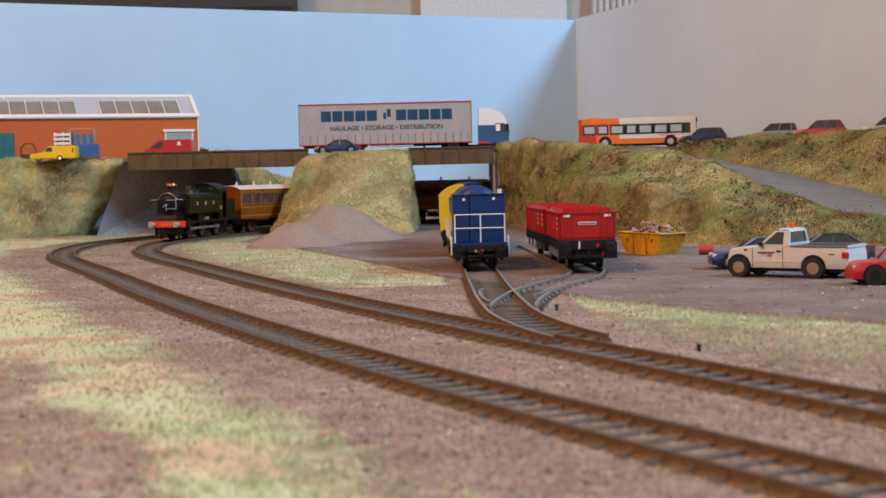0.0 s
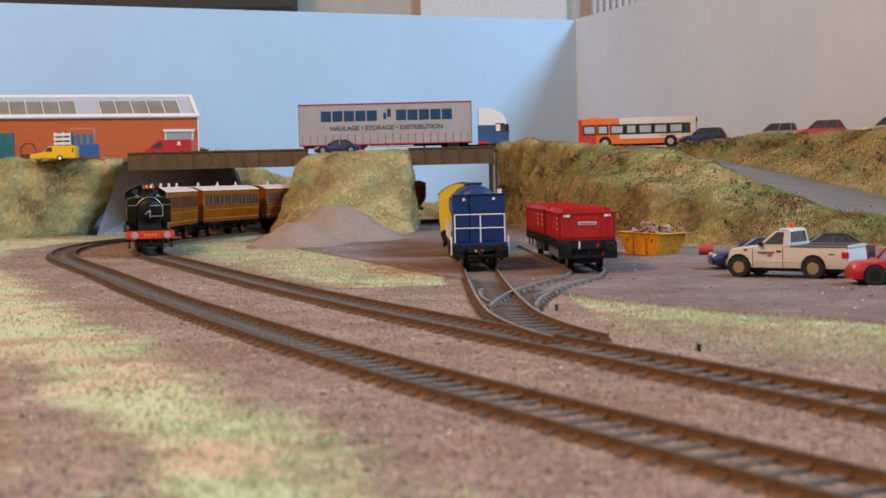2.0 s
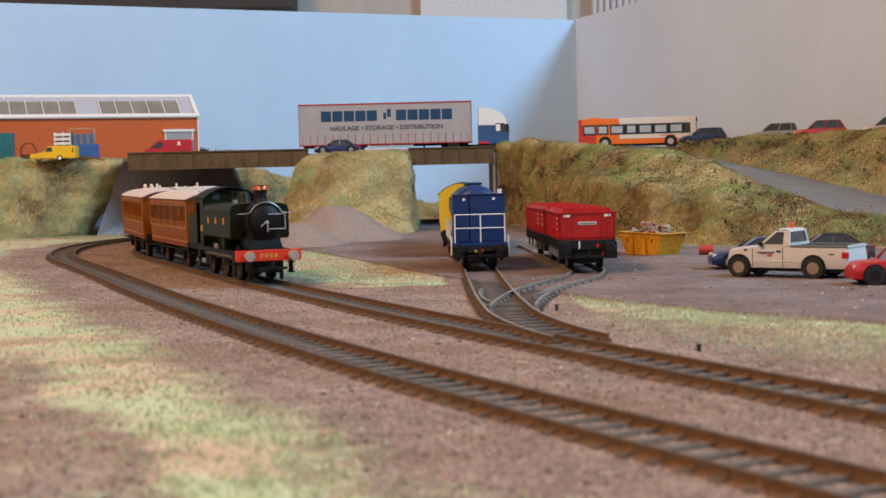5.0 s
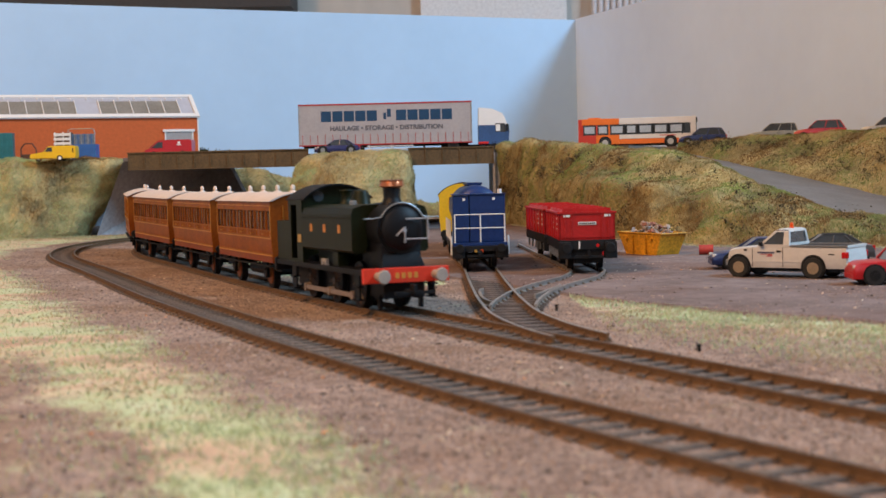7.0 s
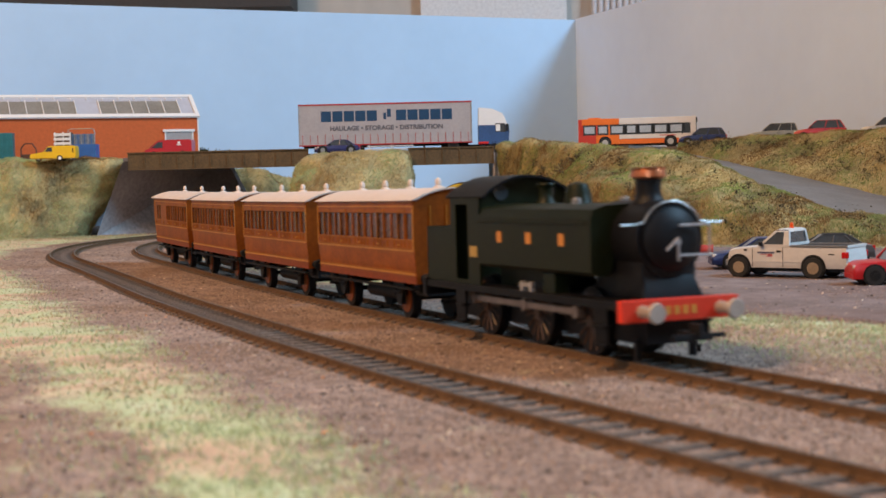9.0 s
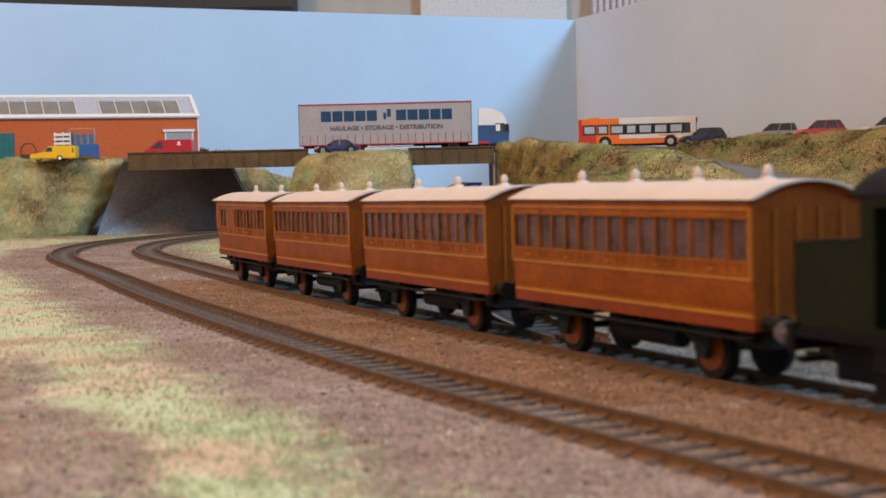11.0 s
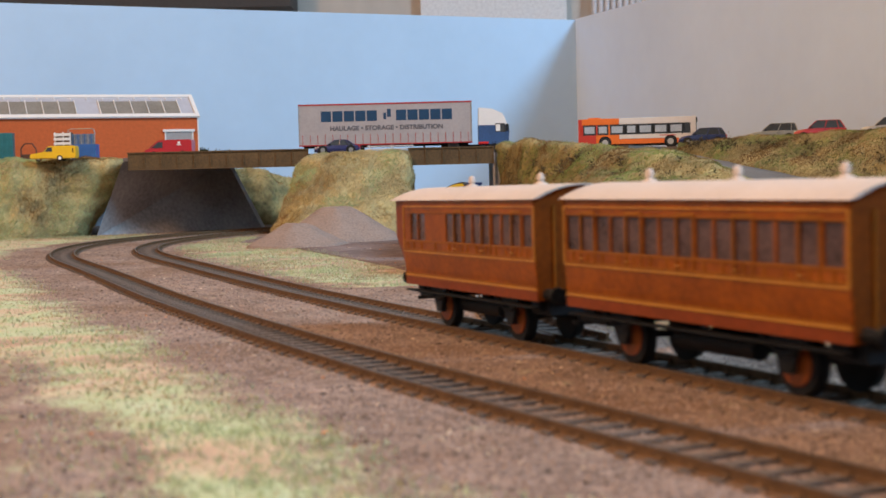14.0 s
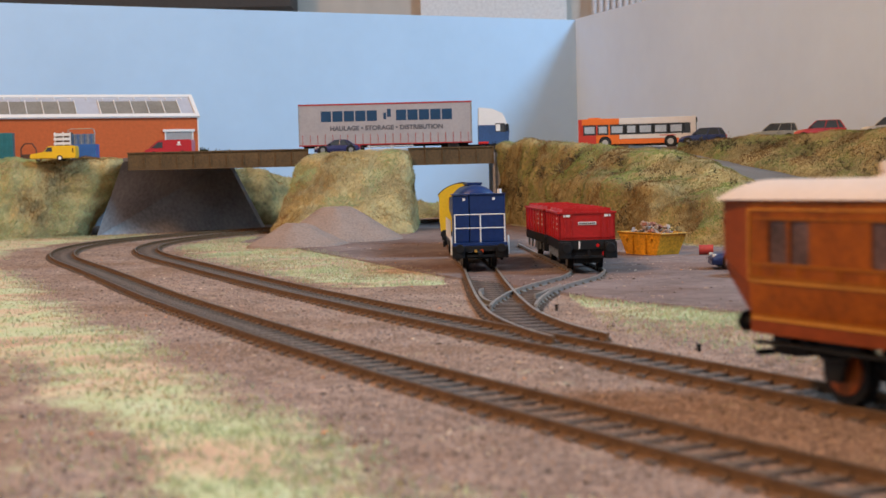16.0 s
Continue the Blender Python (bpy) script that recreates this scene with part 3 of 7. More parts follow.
def hook(parent, x, d, z=0.009):
    """A moulded tension coupling."""
    bm = B()
    box(bm, min(x, x + d * 0.007), max(x, x + d * 0.007), -0.0013, 0.0013, z - 0.0022, z - 0.0006)
    box(bm, min(x + d * 0.0065, x + d * 0.0075), max(x + d * 0.0065, x + d * 0.0075), -0.0075, 0.0075, z - 0.0020, z - 0.0008)
    box(bm, min(x + d * 0.004, x + d * 0.0085), max(x + d * 0.004, x + d * 0.0085), -0.0006, 0.0006, z - 0.001, z + 0.0016)
    part("coupling", bm, BLACK, parent)


def arc(r, cy, cz, a0, a1, n):
    return [(cy + r * math.cos(radians(a0 + (a1 - a0) * i / n)), cz + r * math.sin(radians(a0 + (a1 - a0) * i / n))) for i in range(n + 1)]


def bars(parent, name, plane, items, material, label=""):
    """Thin raised bars on a face: items of (u0, u1, w0, w1)."""
    bm = B()
    for u0, u1, w0, w1 in items:
        if plane[0] == "y":
            y = plane[1]
            e = 0.00015 * (1 if y > 0 else -1)
            box(bm, u0, u1, min(y, y + e), max(y, y + e), w0, w1)
        else:
            x = plane[1]
            e = 0.00015 * (1 if plane[2] > 0 else -1)
            box(bm, min(x, x + e), max(x, x + e), u0, u1, w0, w1)
    return part(name, bm, material, parent, label)


def pannier_loco():
    """Front buffers at x = 0, the engine runs towards +x; rail heads at z = 0."""
    lo = thing("steam_locomotive", "dark green tank engine with red beam and copper chimney cap", "locomotive")
    bm = B()
    box(bm, -0.1255, -0.008, -0.0165, 0.0165, 0.0148, 0.0160)
    box(bm, -0.1255, -0.008, -0.0165, -0.0155, 0.0140, 0.0150)
    box(bm, -0.1255, -0.008, 0.0155, 0.0165, 0.0140, 0.0150)
    part("footplate", bm, SMOKEBOX, lo)
    for x0, x1, n in ((-0.0095, -0.007, "buffer_beam"), (-0.1275, -0.125, "rear_beam")):
        bm = B()
        box(bm, x0, x1, -0.0170, 0.0170, 0.0110, 0.0166, 0.0002)
        part(n, bm, BEAM_RED if n == "buffer_beam" else SMOKEBOX, lo, "bright red buffer beam" if n == "buffer_beam" else "")
    buffer_pair(lo, -0.007, 1)
    buffer_pair(lo, -0.1275, -1)
    hook(lo, -0.007, 1)
    hook(lo, -0.1275, -1)
    bars(lo, "number", ("x", -0.007, 1), [(-0.0046 + i * 0.0025, -0.0031 + i * 0.0025, 0.0126, 0.0148) for i in range(4)], GOLD, "gold painted number bars")
    bm = B()
    for s in (-1, 1):
        box(bm, -0.1240, -0.012, s * 0.0062 - 0.0006, s * 0.0062 + 0.0006, 0.0045, 0.0148)
    box(bm, -0.100, -0.030, -0.005, 0.005, 0.006, 0.0145)
    box(bm, -0.0300, -0.0100, -0.0082, 0.0082, 0.0050, 0.0146)
    for s in (-1, 1):
        box(bm, -0.0150, -0.0135, s * 0.0082 - 0.0008, s * 0.0082 + 0.0008, 0.0008, 0.0060)
    part("frames", bm, SMOKEBOX, lo)
    # boiler, smokebox
    bm = B()
    tube(bm, (-0.090, 0, 0.0305), (-0.033, 0, 0.0305), 0.0098, 24)
    box(bm, -0.088, -0.062, -0.0085, 0.0085, 0.0160, 0.0270)
    part("boiler", bm, LOCO_GREEN, lo, smooth=True)
    bm = B()
    tube(bm, (-0.0345, 0, 0.0313), (-0.0115, 0, 0.0313), 0.0098, 28)
    box(bm, -0.034, -0.012, -0.0080, 0.0080, 0.0160, 0.0260, 0.0008)
    loft(bm, [[(-0.0122, y, z) for y, z in ((-0.0085, 0.016), (0.0085, 0.016), (0.0070, 0.0225), (-0.0070, 0.0225))],
              [(-0.0100, y, z) for y, z in ((-0.0085, 0.016), (0.0085, 0.016), (0.0085, 0.0168), (-0.0085, 0.0168))]])
    part("smokebox", bm, SMOKEBOX, lo, smooth=True)
    bm = B()
    rings = []
    for r, x in ((0.0082, -0.0116), (0.0082, -0.0106), (0.0072, -0.0098), (0.0042, -0.0088), (0.0004, -0.0084)):
        rings.append([(x, r * math.cos(2 * math.pi * i / 24), 0.0313 + r * math.sin(2 * math.pi * i / 24)) for i in range(24)])
    loft(bm, rings)
    part("smokebox_door", bm, SMOKEBOX, lo, smooth=True)
    # handrail over the smokebox and the door's pale fittings
    bm = B()
    pts = [(-0.0104, y, z) for y, z in [(-0.0150, 0.0352), (-0.0112, 0.0352)] + arc(0.0091, 0, 0.0318, 155, 25, 14) + [(0.0112, 0.0352), (0.0150, 0.0352)]]
    for a, b in zip(pts, pts[1:]):
        tube(bm, a, b, 0.00028, 6)
    part("handrail", bm, STEEL, lo, "pale curved handrail")
    bm = B()
    for a, b in (((0.0005, 0.0348), (0.0092, 0.0348)), ((0.0005, 0.0272), (0.0092, 0.0272)), ((0.0092, 0.0272), (0.0092, 0.0348)),
                 ((0.0, 0.0258), (0.0, 0.0318)), ((0.0, 0.0316), (-0.0034, 0.0286))):
        tube(bm, (-0.0078, a[0], a[1]), (-0.0078, b[0], b[1]), 0.00033, 6)
    tube(bm, (-0.0092, 0.0, 0.0305), (-0.0076, 0.0, 0.0305), 0.0008, 8)
    part("door_handle", bm, PALE_IRON, lo, "pale grey door handles and lamp brackets")
    # chimney
    bm = B()
    lathe(bm, [(0.0048, 0.0), (0.0036, 0.0014), (0.0032, 0.003), (0.0034, 0.0062), (0.0034, 0.0064)], (-0.0205, 0, 0.0402), 20)
    ch = part("chimney", bm, SMOKEBOX, lo, smooth=True)
    bm = B()
    lathe(bm, [(0.0034, 0.0), (0.0046, 0.0006), (0.0044, 0.0018), (0.0042, 0.0024), (0.0046, 0.0030), (0.0030, 0.0031), (0.0028, 0.0008)], (-0.0205, 0, 0.0466), 20)
    part("chimney_cap", bm, COPPER, ch, "polished copper chimney cap", smooth=True)
    # panniers
    side = [(0.0030, 0.0405), (0.0110, 0.0402), (0.0146, 0.0392), (0.0156, 0.0368), (0.0156, 0.0228), (0.0146, 0.0218), (0.0105, 0.0218), (0.0092, 0.024), (0.0090, 0.036)]
    for s in (-1, 1):
        bm = B()
        prism(bm, [(s * y, z) for y, z in side], -0.0885, -0.0235, "x")
        t = part("pannier_tank", bm, LOCO_GREEN, lo, "dark green side tank")
        bars(t, "lettering", ("y", s * 0.0156), [(-0.0760, -0.0732, 0.0294, 0.0326), (-0.0585, -0.0555, 0.0294, 0.0326), (-0.0400, -0.0372, 0.0294, 0.0326)], GOLD, "gold lettering bars")
        bm = B()
        tube(bm, (-0.0870, s * 0.0161, 0.0355), (-0.0260, s * 0.0161, 0.0355), 0.00018, 5)
        part("tank_rail", bm, LOCO_GREEN, lo)
        bm = B()
        box(bm, -0.0520, -0.0455, s * 0.0118 - 0.0022, s * 0.0118 + 0.0022, 0.0158, 0.0215, 0.0003)
        part("toolbox", bm, LOCO_GREEN, lo)
        bm = B()
        box(bm, -0.0630, -0.0560, s * 0.0150 - 0.0005, s * 0.0150 + 0.0005, 0.0172, 0.0182)
        box(bm, -0.0625, -0.0610, s * 0.0150 - 0.0006, s * 0.0150 + 0.0006, 0.0160, 0.0186)
        box(bm, -0.0575, -0.0560, s * 0.0150 - 0.0006, s * 0.0150 + 0.0006, 0.0160, 0.0186)
        part("reversing_lever", bm, PALE_IRON, lo, "pale metal lever")
    bm = B()
    lathe(bm, [(0.0046, 0.0), (0.0040, 0.001), (0.0036, 0.004), (0.0028, 0.0060), (0.0003, 0.0068)], (-0.0560, 0, 0.0398), 18)
    part("dome", bm, LOCO_GREEN, lo, smooth=True)
    bm = B()
    lathe(bm, [(0.0036, 0.0), (0.0022, 0.002), (0.0020, 0.005), (0.0028, 0.0062), (0.0026, 0.0066)], (-0.0745, 0, 0.0398), 16)
    part("safety_valve", bm, LOCO_GREEN, lo, smooth=True)
    for s in (-1, 1):
        bm = B()
        lathe(bm, [(0.0014, 0.0), (0.0014, 0.0014), (0.0009, 0.0019)], (-0.0440, s * 0.0075, 0.0402), 10)
        part("tank_filler", bm, STEEL, lo)
    # cab and bunker
    bm = B()
    for s in (-1, 1):
        y0, y1 = sorted((s * 0.0155, s * 0.0147))
        box(bm, -0.0960, -0.0880, y0, y1, 0.0160, 0.0425)
        box(bm, -0.1260, -0.1045, y0, y1, 0.0160, 0.0335)
        box(bm, -0.1080, -0.1045, y0, y1, 0.0335, 0.0425)
        box(bm, -0.1045, -0.0960, y0, y1, 0.0405, 0.0425)
        box(bm, -0.1045, -0.0960, y0, y1, 0.0160, 0.0172)
    box(bm, -0.1262, -0.1254, -0.0155, 0.0155, 0.0160, 0.0335)
    prism(bm, [(-0.0153, 0.016), (0.0153, 0.016), (0.0153, 0.0425)] + arc(0.0218, 0, 0.0270, 45, 135, 10) + [(-0.0153, 0.0425)], -0.1083, -0.1075, "x")
    part("cab", bm, LOCO_GREEN, lo)
    bm = B()
    prism(bm, [(-0.0153, 0.036), (0.0153, 0.036), (0.0153, 0.0425)] + arc(0.0218, 0, 0.0270, 45, 135, 10) + [(-0.0153, 0.0425)], -0.0888, -0.0880, "x")
    part("cab_front", bm, LOCO_GREEN, lo)
    for s in (-1, 1):
        bm = B()
        tube(bm, (-0.0881, s * 0.0080, 0.0440), (-0.0876, s * 0.0080, 0.0440), 0.0024, 14)
        part("spectacle", bm, GLASS, lo, "round cab front window")
    bm = B()
    outer = arc(0.0226, 0, 0.0266, 46, 134, 14)
    inner = arc(0.0219, 0, 0.0266, 134, 46, 14)
    prism(bm, outer + inner, -0.1110, -0.0850, "x")
    part("cab_roof", bm, SMOKEBOX, lo, smooth=True)
    bm = B()
    box(bm, -0.1250, -0.1085, -0.0145, 0.0145, 0.0300, 0.0318)
    for i in range(26):
        x, y = random.uniform(-0.123, -0.110), random.uniform(-0.012, 0.012)
        r = random.uniform(0.001, 0.002)
        box(bm, x - r, x + r, y - r, y + r, 0.0312, 0.0318 + r)
    part("coal", bm, SMOKEBOX, lo, "black coal in the bunker")
    bars(lo, "cabside_plate", ("y", -0.0155), [(-0.0945, -0.0895, 0.0245, 0.0278)], BRASS, "brass cabside plate")
    bars(lo, "cabside_plate", ("y", 0.0155), [(-0.0945, -0.0895, 0.0245, 0.0278)], BRASS, "brass cabside plate")
    for s in (-1, 1):
        for x in (-0.0200, -0.1020):
            bm = B()
            box(bm, x - 0.003, x + 0.003, s * 0.0150 - 0.0004, s * 0.0150 + 0.0004, 0.0042, 0.0148)
            box(bm, x - 0.003, x + 0.003, s * 0.0150 - 0.0014, s * 0.0150 + 0.0014, 0.0040, 0.0046)
            box(bm, x - 0.003, x + 0.003, s * 0.0150 - 0.0014, s * 0.0150 + 0.0014, 0.0090, 0.0096)
            part("step", bm, SMOKEBOX, lo)
    # driving wheels and rods
    moving = []
    r = 0.0092
    for o in lo.children_recursive:
        o.data.transform(Matrix.Diagonal((1.09, 1, 1, 1)))
    xs = (-0.0370, -0.0685, -0.1035)
    for x in xs:
        moving.append((wheelset(lo, x, r, 0.0074, SPOKE, spokes=14, name="driving_wheelset"), r, "wheel"))
    for s in (-1, 1):
        bm = B()
        box(bm, xs[2] - xs[1], xs[0] - xs[1], s * 0.0122 - 0.0004, s * 0.0122 + 0.0004, -0.0009, 0.0009, 0.0001)
        for x in xs:
            tube(bm, (x - xs[1], s * 0.0104, 0), (x - xs[1], s * 0.0130, 0), 0.0018, 10)
        rod = part("coupling_rod", bm, mat("oily_steel", (0.38, 0.30, 0.26), 0.4, 0.6, var=0.2), lo, "dull steel coupling rod")
        moving.append((rod, (xs[1], r, s), "rod"))
    return lo, moving


def carriage(kind, lamps, label):
    """A four-wheeled carriage: front end at x = 0, rear at x = -L."""
    L = 0.1035 if kind == "brake" else 0.1145
    ca = thing("railway_carriage", label, "carriage", "carriages of the passenger train")
    half = 0.0150
    if kind == "brake":
        layout = [("q", 3), ("d", 3.2), ("q", 3)] * 3 + [("b", 8), ("q", 3), ("q", 3), ("b", 2)]
    else:
        layout = [("q", 3), ("d", 3.2), ("q", 3)] * 5
    gap = 0.0009
    total = sum(w for _, w in layout)
    usable = L - 0.0016 - gap * (len(layout) + 1)
    zw0, zw1 = 0.0262, 0.0358
    for s in (-1, 1):
        y = s * half
        skin = [(y - s * 0.0008, 0.0130), (y - s * 0.0004, 0.0160), (y - s * 0.0001, 0.0200), (y, 0.0240), (y, zw0), (y - s * 0.0010, zw0), (y - s * 0.0010, 0.0235), (y - s * 0.0020, 0.0130)]
        bm = B()
        prism(bm, skin, -L, 0.0, "x")
        y0, y1 = sorted((y, y - s * 0.0010))
        box(bm, -L, 0.0, y0, y1, zw1, 0.0420)
        x = -0.0008
        spans = []
        for k, w in layout:
            x1 = x - gap
            box(bm, x1, x, y0, y1, zw0, zw1)
            x2 = x1 - usable * w / total
            spans.append((k, x1, x2))
            x = x2
        box(bm, -L, x, y0, y1, zw0, zw1)
        box(bm, x - 0.0001, x, y0, y1, zw0, zw1)
        for k, a, b in spans:
            if k == "b":
                box(bm, b, a, y0, y1, zw0, zw1)
        sd = part("side_panel", bm, TEAK, ca, "varnished teak panelled side")
        for k, a, b in spans:
            if k == "b":
                continue
            bm = B()
            p0, p1 = sorted((y - s * 0.0008, y - s * 0.0005))
            box(bm, b, a, p0, p1, zw0, zw1)
            part("window", bm, COACH_GLASS, sd)
        bm = B()
        m0, m1 = sorted((y, y + s * 0.0003))
        for z in (0.0225, 0.0256, 0.0364):
            box(bm, -L + 0.0004, -0.0004, m0, m1, z, z + 0.0005)
        q0, q1 = sorted((y - s * 0.0010, y - s * 0.0002))
        box(bm, -L + 0.0004, -0.0004, q0, q1, 0.0138, 0.0143)
        for k, a, b in spans:
            if k == "d":
                for e in (a, b):
                    box(bm, e - 0.0002, e + 0.0002, m0, m1, 0.0225, 0.0364)
                box(bm, b - 0.0004, a + 0.0004, m0, m1 if s > 0 else m1, 0.0366, 0.0380)
            box(bm, (a + b) / 2 - 0.0002, (a + b) / 2 + 0.0002, m0, m1, 0.0225, 0.0256)
        part("moulding", bm, TEAK_DARK, sd)
        bm = B()
        box(bm, -L + 0.0003, -0.0003, m0, m1, 0.0217, 0.0222)
        box(bm, -L + 0.0003, -0.0003, q0, q1, 0.0131, 0.0137)
        box(bm, -L + 0.0003, -0.0003, m0, m1, 0.0394, 0.0399)
        for xe in (-L, -0.0005):
            box(bm, xe, xe + 0.0005, m0, m1, 0.0222, 0.0400)
        part("beading", bm, TEAK_GOLD, sd, "golden varnished beading")
        for k, a, b in spans:
            if k == "d":
                bm = B()
                g0, g1 = sorted((y, y + s * 0.0007))
                box(bm, b + 0.0004, b + 0.0012, g0, g1, 0.0238, 0.0242)
                part("door_handle", bm, BRASS, sd)
        bm = B()
        f0, f1 = sorted((y - s * 0.0022, y + s * 0.0004))
        box(bm, -L + 0.002, -0.002, f0, f1, 0.0082, 0.0087)
        part("footboard", bm, BLACK, ca)
        bm = B()
        c0, c1 = sorted((y - s * 0.0022, y - s * 0.0005))
        box(bm, -L, 0.0, c0, c1, 0.0098, 0.0132)
        part("solebar", bm, SOLEBAR, ca, "red brown solebar")
    for x0, x1, rear in ((-0.0010, 0.0002, False), (-L - 0.0002, -L + 0.0010, True)):
        bm = B()
        ring = [(-half + 0.0010, 0.0100), (half - 0.0010, 0.0100), (half - 0.0001, 0.0200), (half, 0.0240), (half, 0.0402)] + arc(0.0300, 0, 0.0160, 59.5, 120.5, 10) + [(-half, 0.0402), (-half, 0.0240), (-half + 0.0002, 0.0200)]
        prism(bm, ring, x0, x1, "x")
        if rear and kind == "brake":
            loft(bm, [[(-L - 0.0002, y, z) for y, z in ((-0.0132, 0.0125), (0.0132, 0.0125), (0.0148, 0.021), (0.0148, 0.0418), (-0.0148, 0.0418), (-0.0148, 0.021))],
                      [(-L - 0.0104, y, z) for y, z in ((-0.0122, 0.0220), (0.0122, 0.0220), (0.0138, 0.0270), (0.0138, 0.0418), (-0.0138, 0.0418), (-0.0138, 0.0270))]])
        part("end_panel", bm, SOLEBAR if rear and kind == "brake" else TEAK_END, ca, "plain varnished teak end")
        bm = B()
        d = -1 if rear else 1
        e0, e1 = sorted((x0 if rear else x1, (x0 if rear else x1) + d * 0.0004))
        if not (rear and kind == "brake"):
            for yy in (-0.0090, -0.0030, 0.0030, 0.0090):
                box(bm, e0, e1, yy - 0.00025, yy + 0.00025, 0.0135, 0.0400)
        box(bm, e0, e1, -0.0120, 0.0120, 0.0108, 0.0132)
        part("end_moulding", bm, TEAK_DARK, ca)
    # roof
    bm = B()
    top = arc(0.0325, 0, 0.0136, 60.5, 119.5, 16)
    under = arc(0.0300, 0, 0.0156, 118, 62, 12)
    prism(bm, top + under, -L - (0.0104 if kind == "brake" else 0.0012), 0.0012, "x")
    part("roof", bm, ROOF_WHITE, ca, "off white curved roof", smooth=True)
    for i in range(lamps):
        bm = B()
        x = -L * (i + 0.5) / lamps
        lathe(bm, [(0.0022, 0.0), (0.0019, 0.0005), (0.0009, 0.0009), (0.0009, 0.0013), (0.0011, 0.0015), (0.0011, 0.0026), (0.0008, 0.0033), (0.0002, 0.0037)], (x, 0, 0.0459), 12)
        part("roof_lamp", bm, ROOF_WHITE, ca, "off white lamp top", smooth=True)
    # underframe
    bm = B()
    box(bm, -L + 0.001, -0.001, -0.0105, 0.0105, 0.0105, 0.0132)
    part("floor_frame", bm, BLACK, ca)
    for x0, x1 in ((-0.0130, -0.0012), (-L + 0.0012, -L + 0.0130)):
        bm = B()
        box(bm, x0, x1, -0.0100, 0.0100, 0.0088, 0.0135, 0.0003)
        box(bm, x0 + 0.003, x1 - 0.003, -0.0118, 0.0118, 0.0100, 0.0132, 0.0002)
        part("end_frame", bm, BLACK, ca)
    for x in (-0.0240, -L + 0.0240):
        for s in (-1, 1):
            bm = B()
            yy = s * 0.0118
            prism(bm, [(x - 0.0060, 0.0106), (x + 0.0060, 0.0106), (x + 0.0016, 0.0050), (x - 0.0016, 0.0050)], min(yy, yy + s * 0.0006), max(yy, yy + s * 0.0006), "y")
            box(bm, x - 0.0015, x + 0.0015, yy - 0.0004, yy + 0.0014, 0.0050, 0.0086, 0.0002)
            pts = [(x - 0.0085 + 0.017 * i / 8, 0.0100 - 0.0022 * math.sin(math.pi * i / 8)) for i in range(9)]
            for a, b in zip(pts, pts[1:]):
                tube(bm, (a[0], yy + s * 0.001, a[1]), (b[0], yy + s * 0.001, b[1]), 0.0005, 5)
            part("axle_guard", bm, BLACK, ca)
    for yy in (-0.0052, 0.0052):
        bm = B()
        tube(bm, (-0.0740, yy, 0.0078), (-0.0420, yy, 0.0078), 0.0026, 14)
        part("gas_cylinder", bm, BLACK, ca)
    for x, d in ((0.0002, 1), (-L - 0.0002, -1)):
        buffer_pair(ca, x, d, length=0.0062, head=0.0024, material=BLACK)
        hook(ca, x, d)
    # the body rides high over its wheels
    for o in ca.children_recursive:
        kind_of = o.name.split(".")[0]
        if kind_of in ("side_panel", "window", "moulding", "beading", "door_handle", "solebar", "end_panel", "end_moulding", "floor_frame"):
            for v in o.data.vertices:
                v.co.z = float(np.interp(v.co.z, (0.0, 0.0095, 0.0132, 0.0225, 0.0262, 0.0358, 0.0402, 0.06), (0.0035, 0.0130, 0.0163, 0.0251, 0.0285, 0.0374, 0.0402, 0.06)))
        elif kind_of == "buffer":
            for v in o.data.vertices:
                v.co.z += 0.0014
        elif kind_of == "axle_guard":
            for v in o.data.vertices:
                v.co.z = float(np.interp(v.co.z, (0.0050, 0.0106), (0.0050, 0.0138)))
        elif kind_of == "footboard":
            for v in o.data.vertices:
                v.co.z += 0.0030
    moving = [(wheelset(ca, x, 0.0070, 0.0074, MANSELL), 0.0070, "wheel") for x in (-0.0240, -L + 0.0240)]
    return ca, moving


TRAIN = []
_lo, _mv = pannier_loco()
TRAIN.append((_lo, _mv, 0.0, (-0.037, -0.1035)))
for _kind, _lamps, _off, _label in (("plain", 4, -0.1520, "varnished teak carriage with five compartments coupled to the engine"),
                                    ("plain", 3, -0.2850, "varnished teak four wheeled carriage in mid train"),
                                    ("plain", 3, -0.4180, "varnished teak four wheeled carriage ahead of the brake"),
                                    ("brake", 2, -0.5495, "varnished teak brake carriage at the train's tail")):
    _ca, _mv = carriage(_kind, _lamps, _label)
    TRAIN.append((_ca, _mv, _off, (-0.024, -0.0795 if _kind == "brake" else -0.0905)))


# ---------------------------------------------------------------- yard: piles, wagons, skip, road vehicles
def yard_z(y):
    return ground_z(y) - 0.0016


